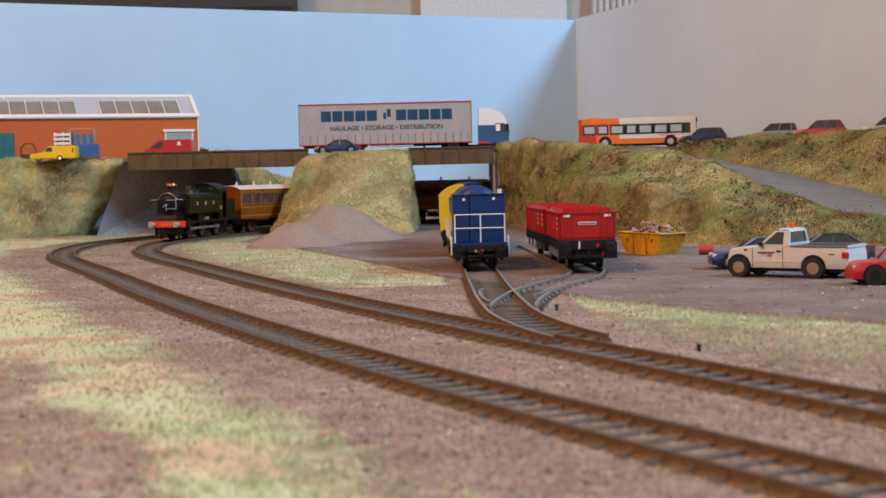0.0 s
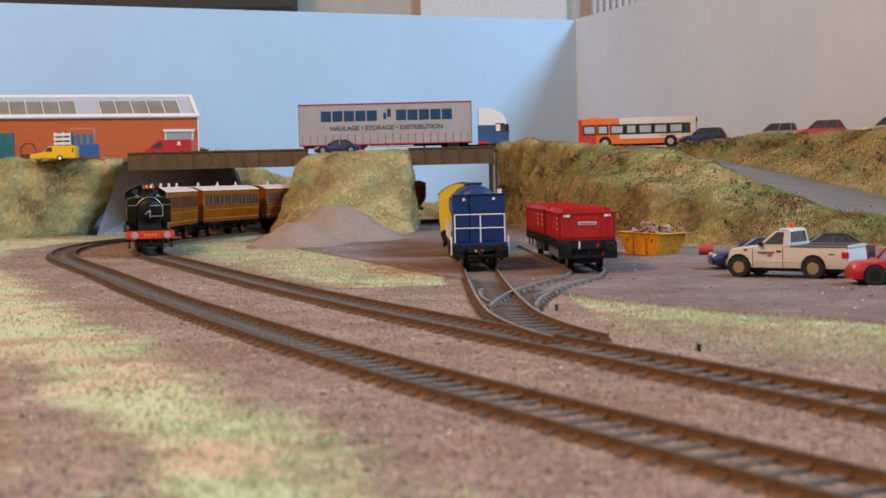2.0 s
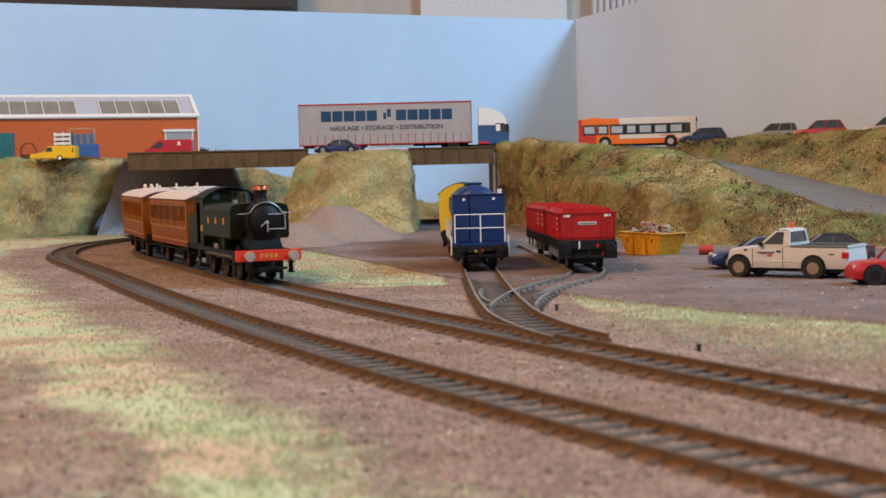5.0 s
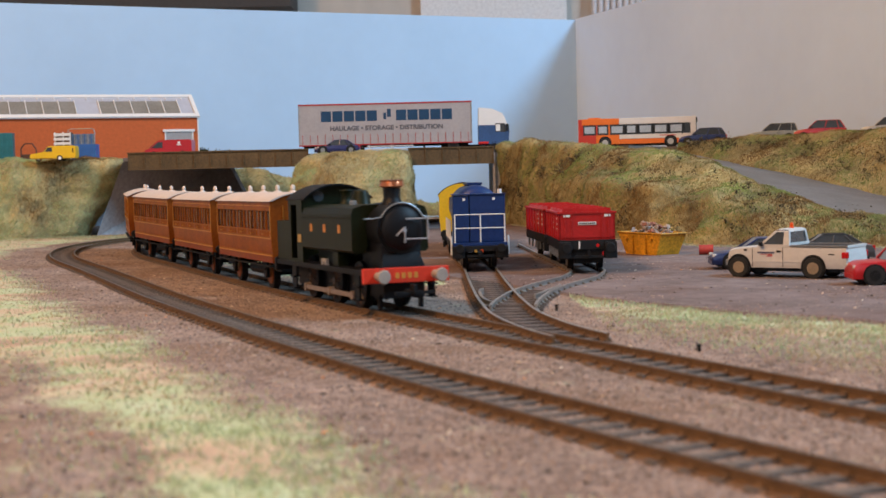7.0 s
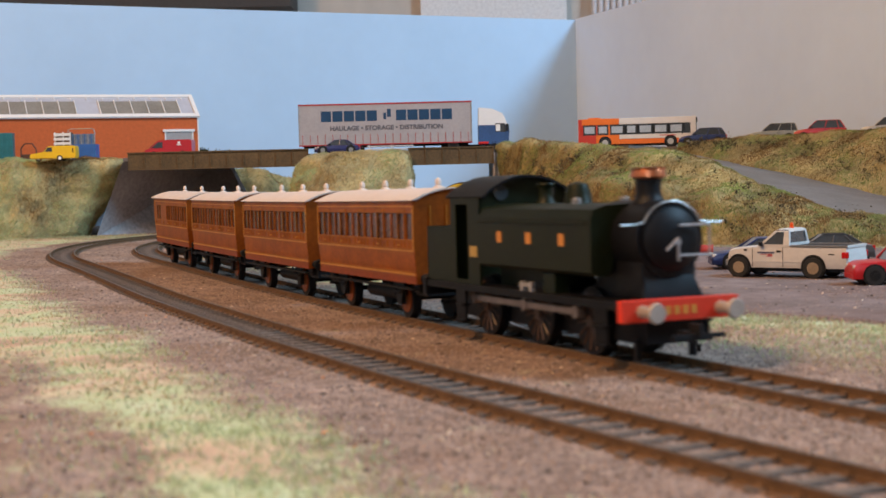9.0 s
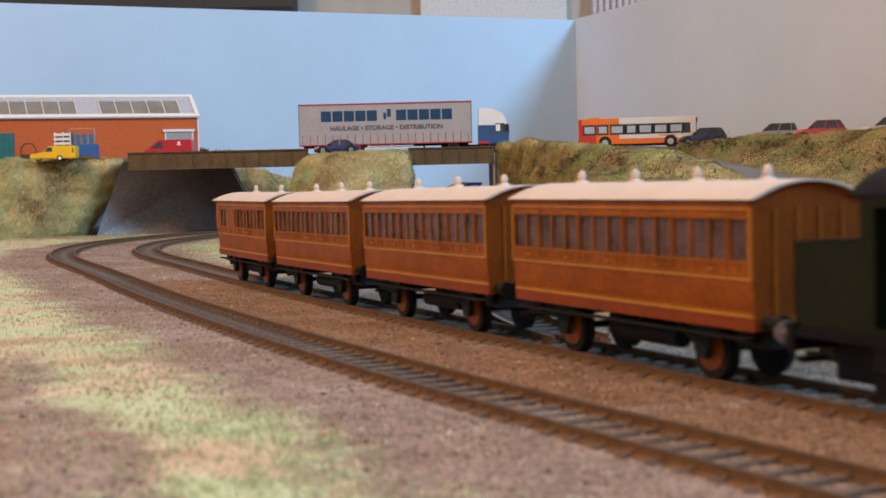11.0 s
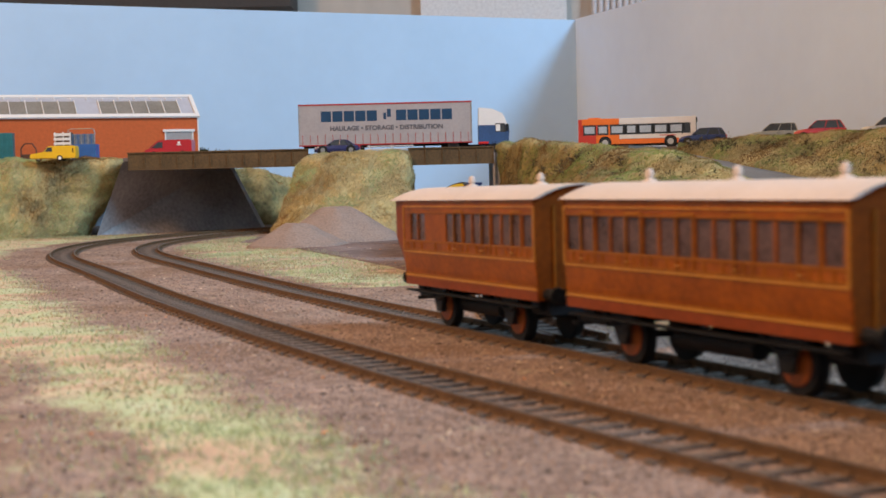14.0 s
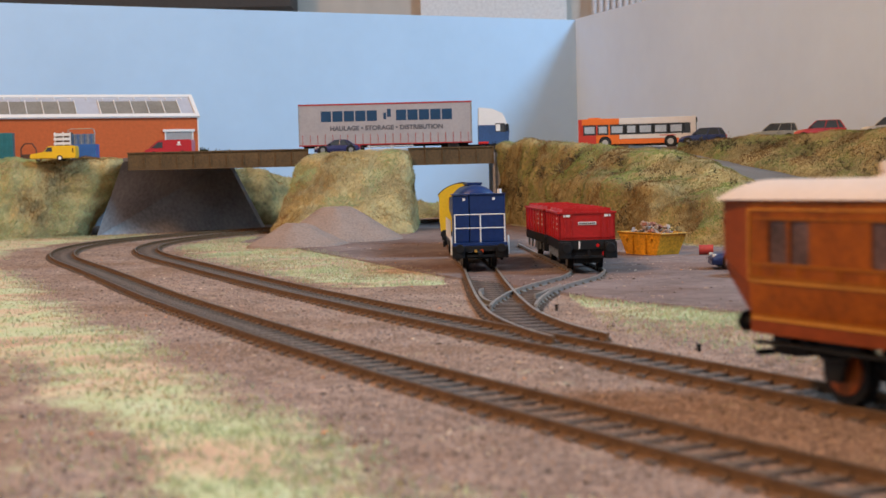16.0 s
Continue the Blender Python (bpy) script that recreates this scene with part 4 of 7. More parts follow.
def heap(x, y, r, h, stretch, label, seed):
    """A heap of fine gravel with a soft top and a few runnels."""
    verts, faces, n, k = [], [], 64, 26
    for j in range(k):
        f = j / (k - 1)
        for i in range(n):
            a = 2 * math.pi * i / n
            rr = r * f * (1 + 0.10 * noise.noise(Vector((math.cos(a) * 1.6 + seed, math.sin(a) * 1.6, 0))))
            z = h * (1 - f) ** 1.05 * (1 - 0.22 * math.exp(-(f / 0.16) ** 2)) if f < 1 else -0.004
            z += 0.0006 * fractal(x + rr * math.cos(a), y + rr * math.sin(a), seed, 70) * (1 if f < 0.95 else 0)
            verts.append((rr * math.cos(a) * stretch, rr * math.sin(a), z))
    for j in range(k - 1):
        for i in range(n):
            m = (i + 1) % n
            faces.append((j * n + i, (j + 1) * n + i, (j + 1) * n + m, j * n + m))
    ob = new("gravel_mound", mesh_from_arrays("gravel_mound", verts, faces, GRAVEL, True))
    ob.location = (x, y, yard_z(y))
    return tagged(ob, label, "gravel heap", "gravel heaps")


heap(-0.089, 1.215, 0.058, 0.0365, 1.0, "large heap of pinkish grey fine gravel", 1)
heap(-0.115, 1.135, 0.040, 0.0225, 1.0, "smaller heap of pinkish grey gravel before the large one", 4)

BLUE = mat("deep_blue_paint", (0.006, 0.028, 0.125), 0.4, var=0.12, scale=60)
YELLOW = mat("warning_yellow", (0.75, 0.46, 0.015), 0.45, var=0.06, scale=60)
WAGON_RED = mat("wagon_red", (0.44, 0.012, 0.011), 0.45, var=0.12, scale=60)


def on_line(centre, s):
    p, t = centre(s)
    q, _ = centre(s + 0.05)
    m = Matrix.Translation(p) @ Matrix.Rotation(math.atan2(q.y - p.y, q.x - p.x), 4, "Z")
    return m


def at_depth(centre, y):
    ss = np.linspace(0, 1.3, 1300)
    return float(ss[int(np.argmin([abs(centre(s)[0].y - y) for s in ss]))])


def bogie(parent, x, r=0.0060):
    bm = B()
    for s in (-1, 1):
        box(bm, x - 0.017, x + 0.017, s * 0.0112 - 0.0007, s * 0.0112 + 0.0007, 0.0052, 0.0088, 0.0003)
        for dx in (-0.0105, 0.0105):
            box(bm, x + dx - 0.0018, x + dx + 0.0018, s * 0.0125 - 0.0008, s * 0.0125 + 0.0008, 0.0040, 0.0080, 0.0002)
    part("bogie_frame", bm, BLACK, parent)
    for dx in (-0.0105, 0.0105):
        wheelset(parent, x + dx, r, 0.0074, STEEL)


def tank_wagon():
    """End platform at x = 0, the wagon runs away along +x."""
    w = thing("tank_wagon", "deep blue tank wagon with white handrails at its end", "wagon", m=on_line(SIDING, at_depth(SIDING, 0.795)))
    bm = B()
    box(bm, 0.0, 0.130, -0.0150, 0.0150, 0.0128, 0.0145)
    part("deck", bm, BLUE, w)
    bm = B()
    box(bm, -0.0008, 0.130, -0.0148, 0.0148, 0.0095, 0.0126, 0.0004)
    for s in (-1, 1):
        box(bm, -0.0020, 0.004, s * 0.0120 - 0.0034, s * 0.0120 + 0.0034, 0.0060, 0.0126, 0.0004)
    part("underframe", bm, BLACK, w)
    buffer_pair(w, -0.0018, -1, z=0.0115, length=0.005, head=0.0026, material=BLACK)
    hook(w, -0.001, -1)
    for y in (-0.0026, 0.0006):
        bm = B()
        tube(bm, (-0.0022, -y, 0.0100), (-0.0030, -y, 0.0100), 0.0009, 10)
        part("end_lamp", bm, BRASS if y < 0 else ORANGE_LENS, w)
    bm = B()
    box(bm, 0.0060, 0.0250, -0.0146, 0.0052, 0.0146, 0.0408, 0.0004)
    box(bm, 0.0062, 0.0250, 0.0056, 0.0146, 0.0146, 0.0405, 0.0004)
    part("cabinet", bm, BLUE, w, "blue steel equipment cabinet")
    bm = B()
    box(bm, 0.0055, 0.0252, -0.0150, 0.0150, 0.0409, 0.0414)
    part("cabinet_trim", bm, BLUE, w)
    bars(w, "plate", ("x", 0.0060, -1), [(-0.0090, -0.0076, 0.0378, 0.0392), (0.0076, 0.0090, 0.0376, 0.0390)], WHITE, "small white plate")
    bm = B()
    tube(bm, (0.010, -0.0118, 0.0405), (0.010, -0.0118, 0.0438), 0.0013, 10)
    part("vent_cap", bm, WHITE, w, "pale vent cap")
    bm = B()
    for z in (0.0225, 0.0300):
        tube(bm, (0.0012, -0.0138, z), (0.0012, 0.0138, z), 0.00035, 6)
    for y in (-0.0138, -0.0004, 0.0138):
        tube(bm, (0.0012, y, 0.0145), (0.0012, y, 0.0302), 0.0004, 6)
    part("handrail", bm, WHITE, w, "white tubular handrail")
    for s in (-1, 1):
        bm = B()
        tube(bm, (0.003, s * 0.0158, 0.0078), (0.003, s * 0.0158, 0.0182), 0.0006, 6)
        part("grab_rail", bm, WHITE, w, "white grab rail")
    bm = B()
    rings = []
    for x, r in ((0.0255, 0.0090), (0.0275, 0.0122), (0.0300, 0.0134), (0.0600, 0.0137), (0.1100, 0.0134), (0.1130, 0.0120), (0.115, 0.008)):
        rings.append([(x, r * math.cos(2 * math.pi * i / 28), 0.0325 + r * math.sin(2 * math.pi * i / 28)) for i in range(28)])
    loft(bm, rings)
    part("tank", bm, BLUE, w, "round blue tank barrel", smooth=True)
    bm = B()
    box(bm, 0.050, 0.105, -0.0045, 0.0045, 0.0462, 0.0474)
    box(bm, 0.055, 0.058, -0.0040, 0.0040, 0.0440, 0.0464)
    box(bm, 0.095, 0.098, -0.0040, 0.0040, 0.0440, 0.0464)
    part("walkway", bm, BLUE, w)
    bm = B()
    for x in (0.040, 0.075, 0.105):
        prism(bm, [(-0.0125, 0.0145), (0.0125, 0.0145), (0.0105, 0.0240), (-0.0105, 0.0240)], x - 0.0015, x + 0.0015, "x")
    part("saddle", bm, BLUE, w)
    for i, x in enumerate(np.linspace(0.034, 0.110, 5)):
        bm = B()
        tube(bm, (x, 0.0152, 0.0145), (x, 0.0152, 0.0260), 0.0004, 5)
        part("stanchion", bm, WHITE, w)
    bogie(w, 0.024)
    bogie(w, 0.104)
    return w


def diesel():
    w = thing("diesel_locomotive", "blue diesel locomotive with a yellow warning end", "locomotive", m=pose(0.0130, 0.945, ground_z(0.945) + 0.0004, 0, 0, 88.6))
    ring = [(-0.0142, 0.0150), (0.0142, 0.0150), (0.0150, 0.0220), (0.0150, 0.0375)] + arc(0.0200, 0, 0.0262, 38, 142, 10) + [(-0.0150, 0.0375), (-0.0150, 0.0220)]
    bm = B()
    loft(bm, [[(0.0, y * 0.97, z) for y, z in ring], [(0.004, y, z) for y, z in ring]])
    part("nose", bm, YELLOW, w, "yellow warning end panel")
    bm = B()
    prism(bm, ring, 0.0042, 0.160, "x")
    part("body", bm, BLUE, w)
    bm = B()
    prism(bm, arc(0.0204, 0, 0.0262, 40, 140, 12) + arc(0.0198, 0, 0.0262, 140, 40, 12), 0.0006, 0.160, "x")
    part("roof_edge", bm, BLACK, w)
    for s in (-1, 1):
        bm = B()
        box(bm, -0.0006, 0.0006, s * 0.0045 - 0.0036, s * 0.0045 + 0.0036, 0.0315, 0.0375, 0.0004)
        part("windscreen", bm, GLASS, w)
    bm = B()
    box(bm, 0.001, 0.160, -0.0135, 0.0135, 0.0092, 0.0150)
    part("underframe", bm, BLACK, w)
    buffer_pair(w, 0.0, -1, z=0.0135, length=0.005, head=0.0028, material=BLACK)
    bogie(w, 0.030)
    bogie(w, 0.130)


def box_wagon(y0, L, label):
    w = thing("open_wagon", label, "wagon", "red wagons in the yard", on_line(SPUR, at_depth(SPUR, y0)))
    bm = B()
    box(bm, 0.0, L, -0.0148, 0.0148, 0.0162, 0.0175)
    t = 0.0010
    box(bm, 0.0, t, -0.0148, 0.0148, 0.0160, 0.0302)
    box(bm, L - t, L, -0.0148, 0.0148, 0.0160, 0.0302)
    box(bm, 0.0, L, -0.0148, -0.0148 + t, 0.0160, 0.0300)
    box(bm, 0.0, L, 0.0148 - t, 0.0148, 0.0160, 0.0300)
    part("box_body", bm, WAGON_RED, w, "bright red steel box body")
    bm = B()
    for s in (-1, 1):
        box(bm, -0.0004, L + 0.0004, s * 0.0148 - 0.0008, s * 0.0148 + 0.0008, 0.0298, 0.0308)
    box(bm, -0.0006, 0.0012, -0.0156, 0.0156, 0.0300, 0.0310)
    box(bm, L - 0.0012, L + 0.0006, -0.0156, 0.0156, 0.0300, 0.0310)
    part("top_rim", bm, WAGON_RED, w)
    bm = B()
    prism(bm, [(-0.0140, 0.0296), (0.0140, 0.0296), (0.0124, 0.0322), (-0.0124, 0.0322)], 0.0015, L - 0.0015, "x")
    for i in range(0, 5):
        xr = min(max(L * i / 4, 0.0022), L - 0.0022)
        box(bm, xr - 0.0006, xr + 0.0006, -0.0128, 0.0128, 0.0318, 0.0328)
    part("cover", bm, WAGON_RED, w, "red ribbed load cover")
    n = 7
    for s in (-1, 1):
        for i in range(n):
            bm = B()
            x = 0.004 + (L - 0.008) * i / (n - 1)
            box(bm, x - 0.0005, x + 0.0005, s * 0.0148 - 0.0005, s * 0.0148 + 0.0006, 0.0162, 0.0298)
            part("rib", bm, WAGON_RED, w)
        bars(w, "side_marks", ("y", s * 0.0148), [(0.010 + 0.020 * q, 0.014 + 0.020 * q, 0.0212 + 0.0028 * h, 0.0222 + 0.0028 * h) for q in range(3) for h in range(3)], WHITE, "small white side markings")
    bm = B()
    for y in (-0.0115, -0.0080, 0.0080, 0.0115):
        box(bm, -0.0004, 0.0, y - 0.00025, y + 0.00025, 0.0165, 0.0298)
    part("end_rib", bm, WAGON_RED, w)
    bars(w, "name_board", ("x", -0.0002, -1), [(-0.0048, 0.0048, 0.0240, 0.0256)], WHITE, "white name board")
    bars(w, "board_marks", ("x", -0.00036, -1), [(-0.0042 + i * 0.0011, -0.0036 + i * 0.0011, 0.0244, 0.0252) for i in range(8)], BLACK)
    bm = B()
    for y in (-0.0125, 0.0090):
        box(bm, -0.0004, 0.0, y, y + 0.0034, 0.0282, 0.0294)
    part("corner_mark", bm, WHITE, w)
    bm = B()
    box(bm, -0.0006, L + 0.0006, -0.0150, 0.0150, 0.0108, 0.0160, 0.0003)
    for s in (-1, 1):
        box(bm, -0.0030, 0.003, s * 0.0122 - 0.0032, s * 0.0122 + 0.0032, 0.0062, 0.0150, 0.0005)
    box(bm, 0.004, L - 0.004, -0.0066, 0.0066, 0.0035, 0.0110)
    box(bm, 0.0005, 0.0030, -0.0130, 0.0130, 0.0062, 0.0112)
    part("underframe", bm, BLACK, w)
    buffer_pair(w, -0.0020, -1, z=0.0120, length=0.0045, head=0.0028, material=BLACK)
    hook(w, -0.0006, -1)
    bm = B()
    box(bm, -0.0034, -0.0030, 0.0042, 0.0050, 0.0115, 0.0155)
    part("tail_plate", bm, WHITE, w, "white end plate")
    bm = B()
    tube(bm, (-0.0030, -0.0050, 0.0132), (-0.0042, -0.0050, 0.0132), 0.0009, 10)
    box(bm, -0.0034, -0.0028, -0.0082, -0.0074, 0.0075, 0.0098)
    part("tail_lamp", bm, RED_LENS, w, "red tail lamp")
    for s in (-1, 1):
        for x in np.linspace(0.010, L - 0.010, 5):
            bm = B()
            box(bm, x - 0.0005, x + 0.0005, s * 0.0142 - 0.0006, s * 0.0142 + 0.0006, 0.0060, 0.0110)
            part("brake_strut", bm, STEEL, w)
    for x in (0.016, L - 0.016):
        wheelset(w, x, 0.0062, 0.0074, STEEL)
    return w


tank_wagon()
diesel()
box_wagon(0.762, 0.076, "bright red box wagon with a white name board")
box_wagon(0.848, 0.098, "bright red box wagon behind another one")

SKIP_Y = mat("chipped_orange_yellow", (0.46, 0.18, 0.008), 0.5, var=0.3, scale=60, bump=0.3, second=(0.60, 0.28, 0.016))
RUBBLE = mat("rubble", (0.34, 0.24, 0.18), 0.85, var=0.35, scale=200, island=0.5)


def skip(x, y, turn):
    sk = thing("skip", "chipped orange yellow builder's skip full of rubble", "skip", m=Matrix.Translation((x, y, yard_z(y) + 0.0001)) @ Matrix.Rotation(radians(turn), 4, "Z") @ Matrix.Rotation(radians(1), 4, "Y"))
    lo = [(-0.0165, -0.0105), (0.0165, -0.0105), (0.0165, 0.0105), (-0.0165, 0.0105)]
    hi = [(-0.0235, -0.0120), (0.0235, -0.0120), (0.0235, 0.0120), (-0.0235, 0.0120)]
    bm = B()
    k = 0.93
    loft(bm, [[(a, b, 0.0) for a, b in lo], [(a, b, 0.0165) for a, b in hi], [(a * k, b * k, 0.0165) for a, b in hi], [(a * k, b * k, 0.0012) for a, b in lo]])
    part("tub", bm, SKIP_Y, sk)
    bm = B()
    for s in (-1, 1):
        tube(bm, (-0.0238, s * 0.0120, 0.0165), (0.0238, s * 0.0120, 0.0165), 0.0007, 8)
        tube(bm, (s * 0.0236, -0.0120, 0.0165), (s * 0.0236, 0.0120, 0.0165), 0.0007, 8)
    part("rim", bm, SKIP_Y, sk)
    for s in (-1, 1):
        for xx in (-0.0135, 0.0135):
            bm = B()
            tube(bm, (xx, s * 0.0118, 0.0125), (xx, s * 0.0135, 0.0125), 0.0009, 8)
            part("lifting_lug", bm, SKIP_Y, sk)
        for xx in (-0.007, 0.007):
            bm = B()
            box(bm, xx - 0.0005, xx + 0.0005, s * 0.0120 - 0.0008, s * 0.0120 + 0.0004, 0.0010, 0.0150)
            part("rib", bm, SKIP_Y, sk)
    bm = B()
    box(bm, -0.0205, 0.0205, -0.0104, 0.0104, 0.0100, 0.0120)
    part("rubble_bed", bm, RUBBLE, sk)
    rng = random.Random(5)
    for i in range(60):
        bm = B()
        a, b, c = rng.uniform(0.0008, 0.0020), rng.uniform(0.0008, 0.0018), rng.uniform(0.0006, 0.0012)
        if i < 7:
            a = rng.uniform(0.004, 0.0065)
        box(bm, -a, a, -b, b, -c, c, 0.0002)
        px, py = rng.uniform(-0.018, 0.018), rng.uniform(-0.0085, 0.0085)
        h = 0.0150 + 0.0100 * math.exp(-(px / 0.011) ** 2) * rng.uniform(0.3, 1.0)
        m = pose(px, py, h, rng.uniform(-40, 40), rng.uniform(-55, 55), rng.uniform(0, 180))
        bmesh.ops.transform(bm, matrix=m, verts=bm.verts[:])
        mm = (RUBBLE, RUBBLE, mat("pale_brick", (0.45, 0.33, 0.26), 0.8), mat("red_brick_lump", (0.30, 0.12, 0.08), 0.85), mat("grey_lump", (0.22, 0.21, 0.22), 0.8))[i % 5]
        part("rubble_piece", bm, mm, sk)
    sk.scale = (0.88, 0.90, 0.84)
    return sk


skip(0.1345, 0.926, -57)
bm = B()
tube(bm, (-0.0052, 0, 0), (0.0052, 0, 0), 0.0038, 20)
for xx in (-0.0052, -0.0018, 0.0018, 0.0052):
    tube(bm, (xx - 0.0003, 0, 0), (xx + 0.0003, 0, 0), 0.0041, 20)
_b = solid("oil_drum", bm, mat("faded_red_drum", (0.42, 0.05, 0.04), 0.6, var=0.2, scale=150), "faded red oil drum lying on its side", "drum", smooth=True)
_b.matrix_world = pose(0.1655, 0.905, yard_z(0.905) + 0.0033, 0, 0, -12) @ Matrix.Diagonal((0.8, 0.8, 0.8, 1))


# ---- road vehicles
def road_wheel(parent, x, y, r, w, rim):
    s = 1 if y > 0 else -1
    bm = B()
    rings = []
    for rr, yy in ((r * 0.62, y - s * w), (r * 0.94, y - s * w), (r, y - s * w * 0.8), (r, y - s * w * 0.2), (r * 0.94, y), (r * 0.62, y)):
        rings.append([(x + rr * math.cos(2 * math.pi * i / 20), yy, r + rr * math.sin(2 * math.pi * i / 20)) for i in range(20)])
    loft(bm, rings)
    t = part("wheel", bm, TYRE, parent, smooth=True)
    bm = B()
    tube(bm, (x, y - s * w * 0.4, r), (x, y + s * w * 0.03, r), r * 0.56, 16)
    for i in range(5):
        a = 2 * math.pi * i / 5
        tube(bm, (x + r * 0.40 * math.cos(a), y, r + r * 0.40 * math.sin(a)), (x + r * 0.40 * math.cos(a), y + s * w * 0.05, r + r * 0.40 * math.sin(a)), r * 0.10, 6)
    tube(bm, (x, y, r), (x, y + s * w * 0.08, r), r * 0.20, 10)
    part("rim", bm, rim, t)


def car(label, m, paint, L, W, H, style="hatch", group="parked road vehicles", roof=None, rim=None, dirt=None):
    """A model road car: front towards +x, wheels on z = 0."""
    c = thing("car", label, "car", group, m)
    r = 0.0042 if style != "mini" else 0.0044
    belt, z0 = H * 0.62, H * 0.16
    prof = {"hatch": [(-0.5, 0.50), (-0.485, 0.93), (-0.42, 1.0), (0.15, 1.0), (0.25, 0.94), (0.43, 0.80), (0.485, 0.62), (0.5, 0.45)],
            "estate": [(-0.5, 0.50), (-0.49, 0.95), (-0.44, 1.0), (0.16, 1.0), (0.26, 0.93), (0.43, 0.82), (0.487, 0.62), (0.5, 0.45)],
            "saloon": [(-0.5, 0.50), (-0.49, 0.88), (-0.44, 0.97), (0.15, 1.0), (0.26, 0.92), (0.43, 0.80), (0.487, 0.60), (0.5, 0.45)],
            "mini": [(-0.5, 0.50), (-0.49, 0.93), (-0.44, 1.0), (0.16, 1.0), (0.24, 0.97), (0.42, 0.90), (0.485, 0.72), (0.5, 0.45)]}[style]
    hw = W / 2
    rings = []
    for f, k in prof:
        x, zt = f * L, z0 + (belt - z0) * k
        w = hw * (0.86 if abs(f) > 0.495 else 0.95 if abs(f) > 0.47 else 1.0)
        rings.append([(x, y, z) for y, z in ((-w * 0.92, z0), (w * 0.92, z0), (w, z0 + (zt - z0) * 0.3), (w * 1.0, z0 + (zt - z0) * 0.62), (w * 0.93, zt - 0.0004), (w * 0.80, zt),
                                            (-w * 0.80, zt), (-w * 0.93, zt - 0.0004), (-w * 1.0, z0 + (zt - z0) * 0.62), (-w, z0 + (zt - z0) * 0.3))])
    bm = B()
    loft(bm, rings)
    part("body", bm, paint, c, smooth=True)
    g = {"hatch": (-0.47, -0.38, 0.06, 0.22), "estate": (-0.48, -0.43, 0.07, 0.23), "saloon": (-0.38, -0.22, 0.05, 0.22), "mini": (-0.47, -0.40, 0.08, 0.20)}[style]
    xb0, xt0, xt1, xb1 = (v * L for v in g)
    wb, wt = hw * 0.90, hw * 0.74
    bm = B()
    loft(bm, [[(xb0, -wb, belt - 0.0006), (xb1, -wb, belt - 0.0006), (xb1, wb, belt - 0.0006), (xb0, wb, belt - 0.0006)],
              [(xt0, -wt, H - 0.0004), (xt1, -wt, H - 0.0004), (xt1, wt, H - 0.0004), (xt0, wt, H - 0.0004)]])
    part("glasshouse", bm, GLASS, c, "dark tinted car windows")
    bm = B()
    loft(bm, [[(xt0 - 0.0003, -wt - 0.0003, H - 0.0009), (xt1 + 0.0003, -wt - 0.0003, H - 0.0009), (xt1 + 0.0003, wt + 0.0003, H - 0.0009), (xt0 - 0.0003, wt + 0.0003, H - 0.0009)],
              [(xt0 + 0.001, -wt * 0.8, H), (xt1 - 0.0015, -wt * 0.8, H), (xt1 - 0.0015, wt * 0.8, H), (xt0 + 0.001, wt * 0.8, H)]])
    part("roof", bm, roof or paint, c)
    for s in (-1, 1):
        for a, b in (((xb0, belt), (xt0, H - 0.0006)), ((xb1, belt), (xt1, H - 0.0006)), ((xb0 * 0.45 + xb1 * 0.55, belt), (xt0 * 0.45 + xt1 * 0.55, H - 0.0006)), ((xb0 * 0.83 + xb1 * 0.17, belt), (xt0 * 0.86 + xt1 * 0.14, H - 0.0006))):
            bm = B()
            tube(bm, (a[0], s * wb, a[1]), (b[0], s * wt, b[1]), 0.00045, 5)
            part("pillar", bm, paint, c)
        bm = B()
        box(bm, xb1 - 0.004, xb1 - 0.0022, s * (hw + 0.0004) - 0.0009, s * (hw + 0.0004) + 0.0009, belt - 0.0001, belt + 0.0014, 0.0003)
        part("wing_mirror", bm, BLACK, c)
        bm = B()
        box(bm, 0.455 * L, 0.492 * L, s * hw * 0.68 - hw * 0.16, s * hw * 0.68 + hw * 0.16, z0 + (belt - z0) * 0.50, z0 + (belt - z0) * 0.74, 0.0003)
        part("headlight", bm, LAMP_LENS, c, "clear headlight")
        bm = B()
        box(bm, -0.500 * L, -0.470 * L, s * hw * 0.78 - hw * 0.14, s * hw * 0.78 + hw * 0.14, z0 + (belt - z0) * 0.52, z0 + (belt - z0) * 0.92, 0.0003)
        part("tail_light", bm, RED_LENS, c, "red tail light")
        bm = B()
        box(bm, xb0 * 0.45 + xb1 * 0.55 - 0.00012, xb0 * 0.45 + xb1 * 0.55 + 0.00012, s * hw - 0.0002, s * hw + 0.00012, z0 + 0.001, belt - 0.0004)
        box(bm, xb0 * 0.45 + xb1 * 0.55 - 0.0026, xb0 * 0.45 + xb1 * 0.55 - 0.0010, s * hw - 0.0002, s * hw + 0.0003, belt - 0.0022, belt - 0.0018)
        part("door_seam", bm, BLACK, c)
    bm = B()
    box(bm, 0.475 * L, 0.503 * L, -hw * 0.86, hw * 0.86, z0 - 0.0002, z0 + (belt - z0) * 0.24, 0.0003)
    part("front_bumper", bm, dirt or paint, c)
    bm = B()
    box(bm, -0.503 * L, -0.475 * L, -hw * 0.86, hw * 0.86, z0 - 0.0002, z0 + (belt - z0) * 0.28, 0.0003)
    part("rear_bumper", bm, dirt or paint, c)
    bm = B()
    box(bm, -0.44 * L, 0.44 * L, -hw * 0.8, hw * 0.8, z0 * 0.6, z0 + 0.0004)
    part("underside", bm, BLACK, c)
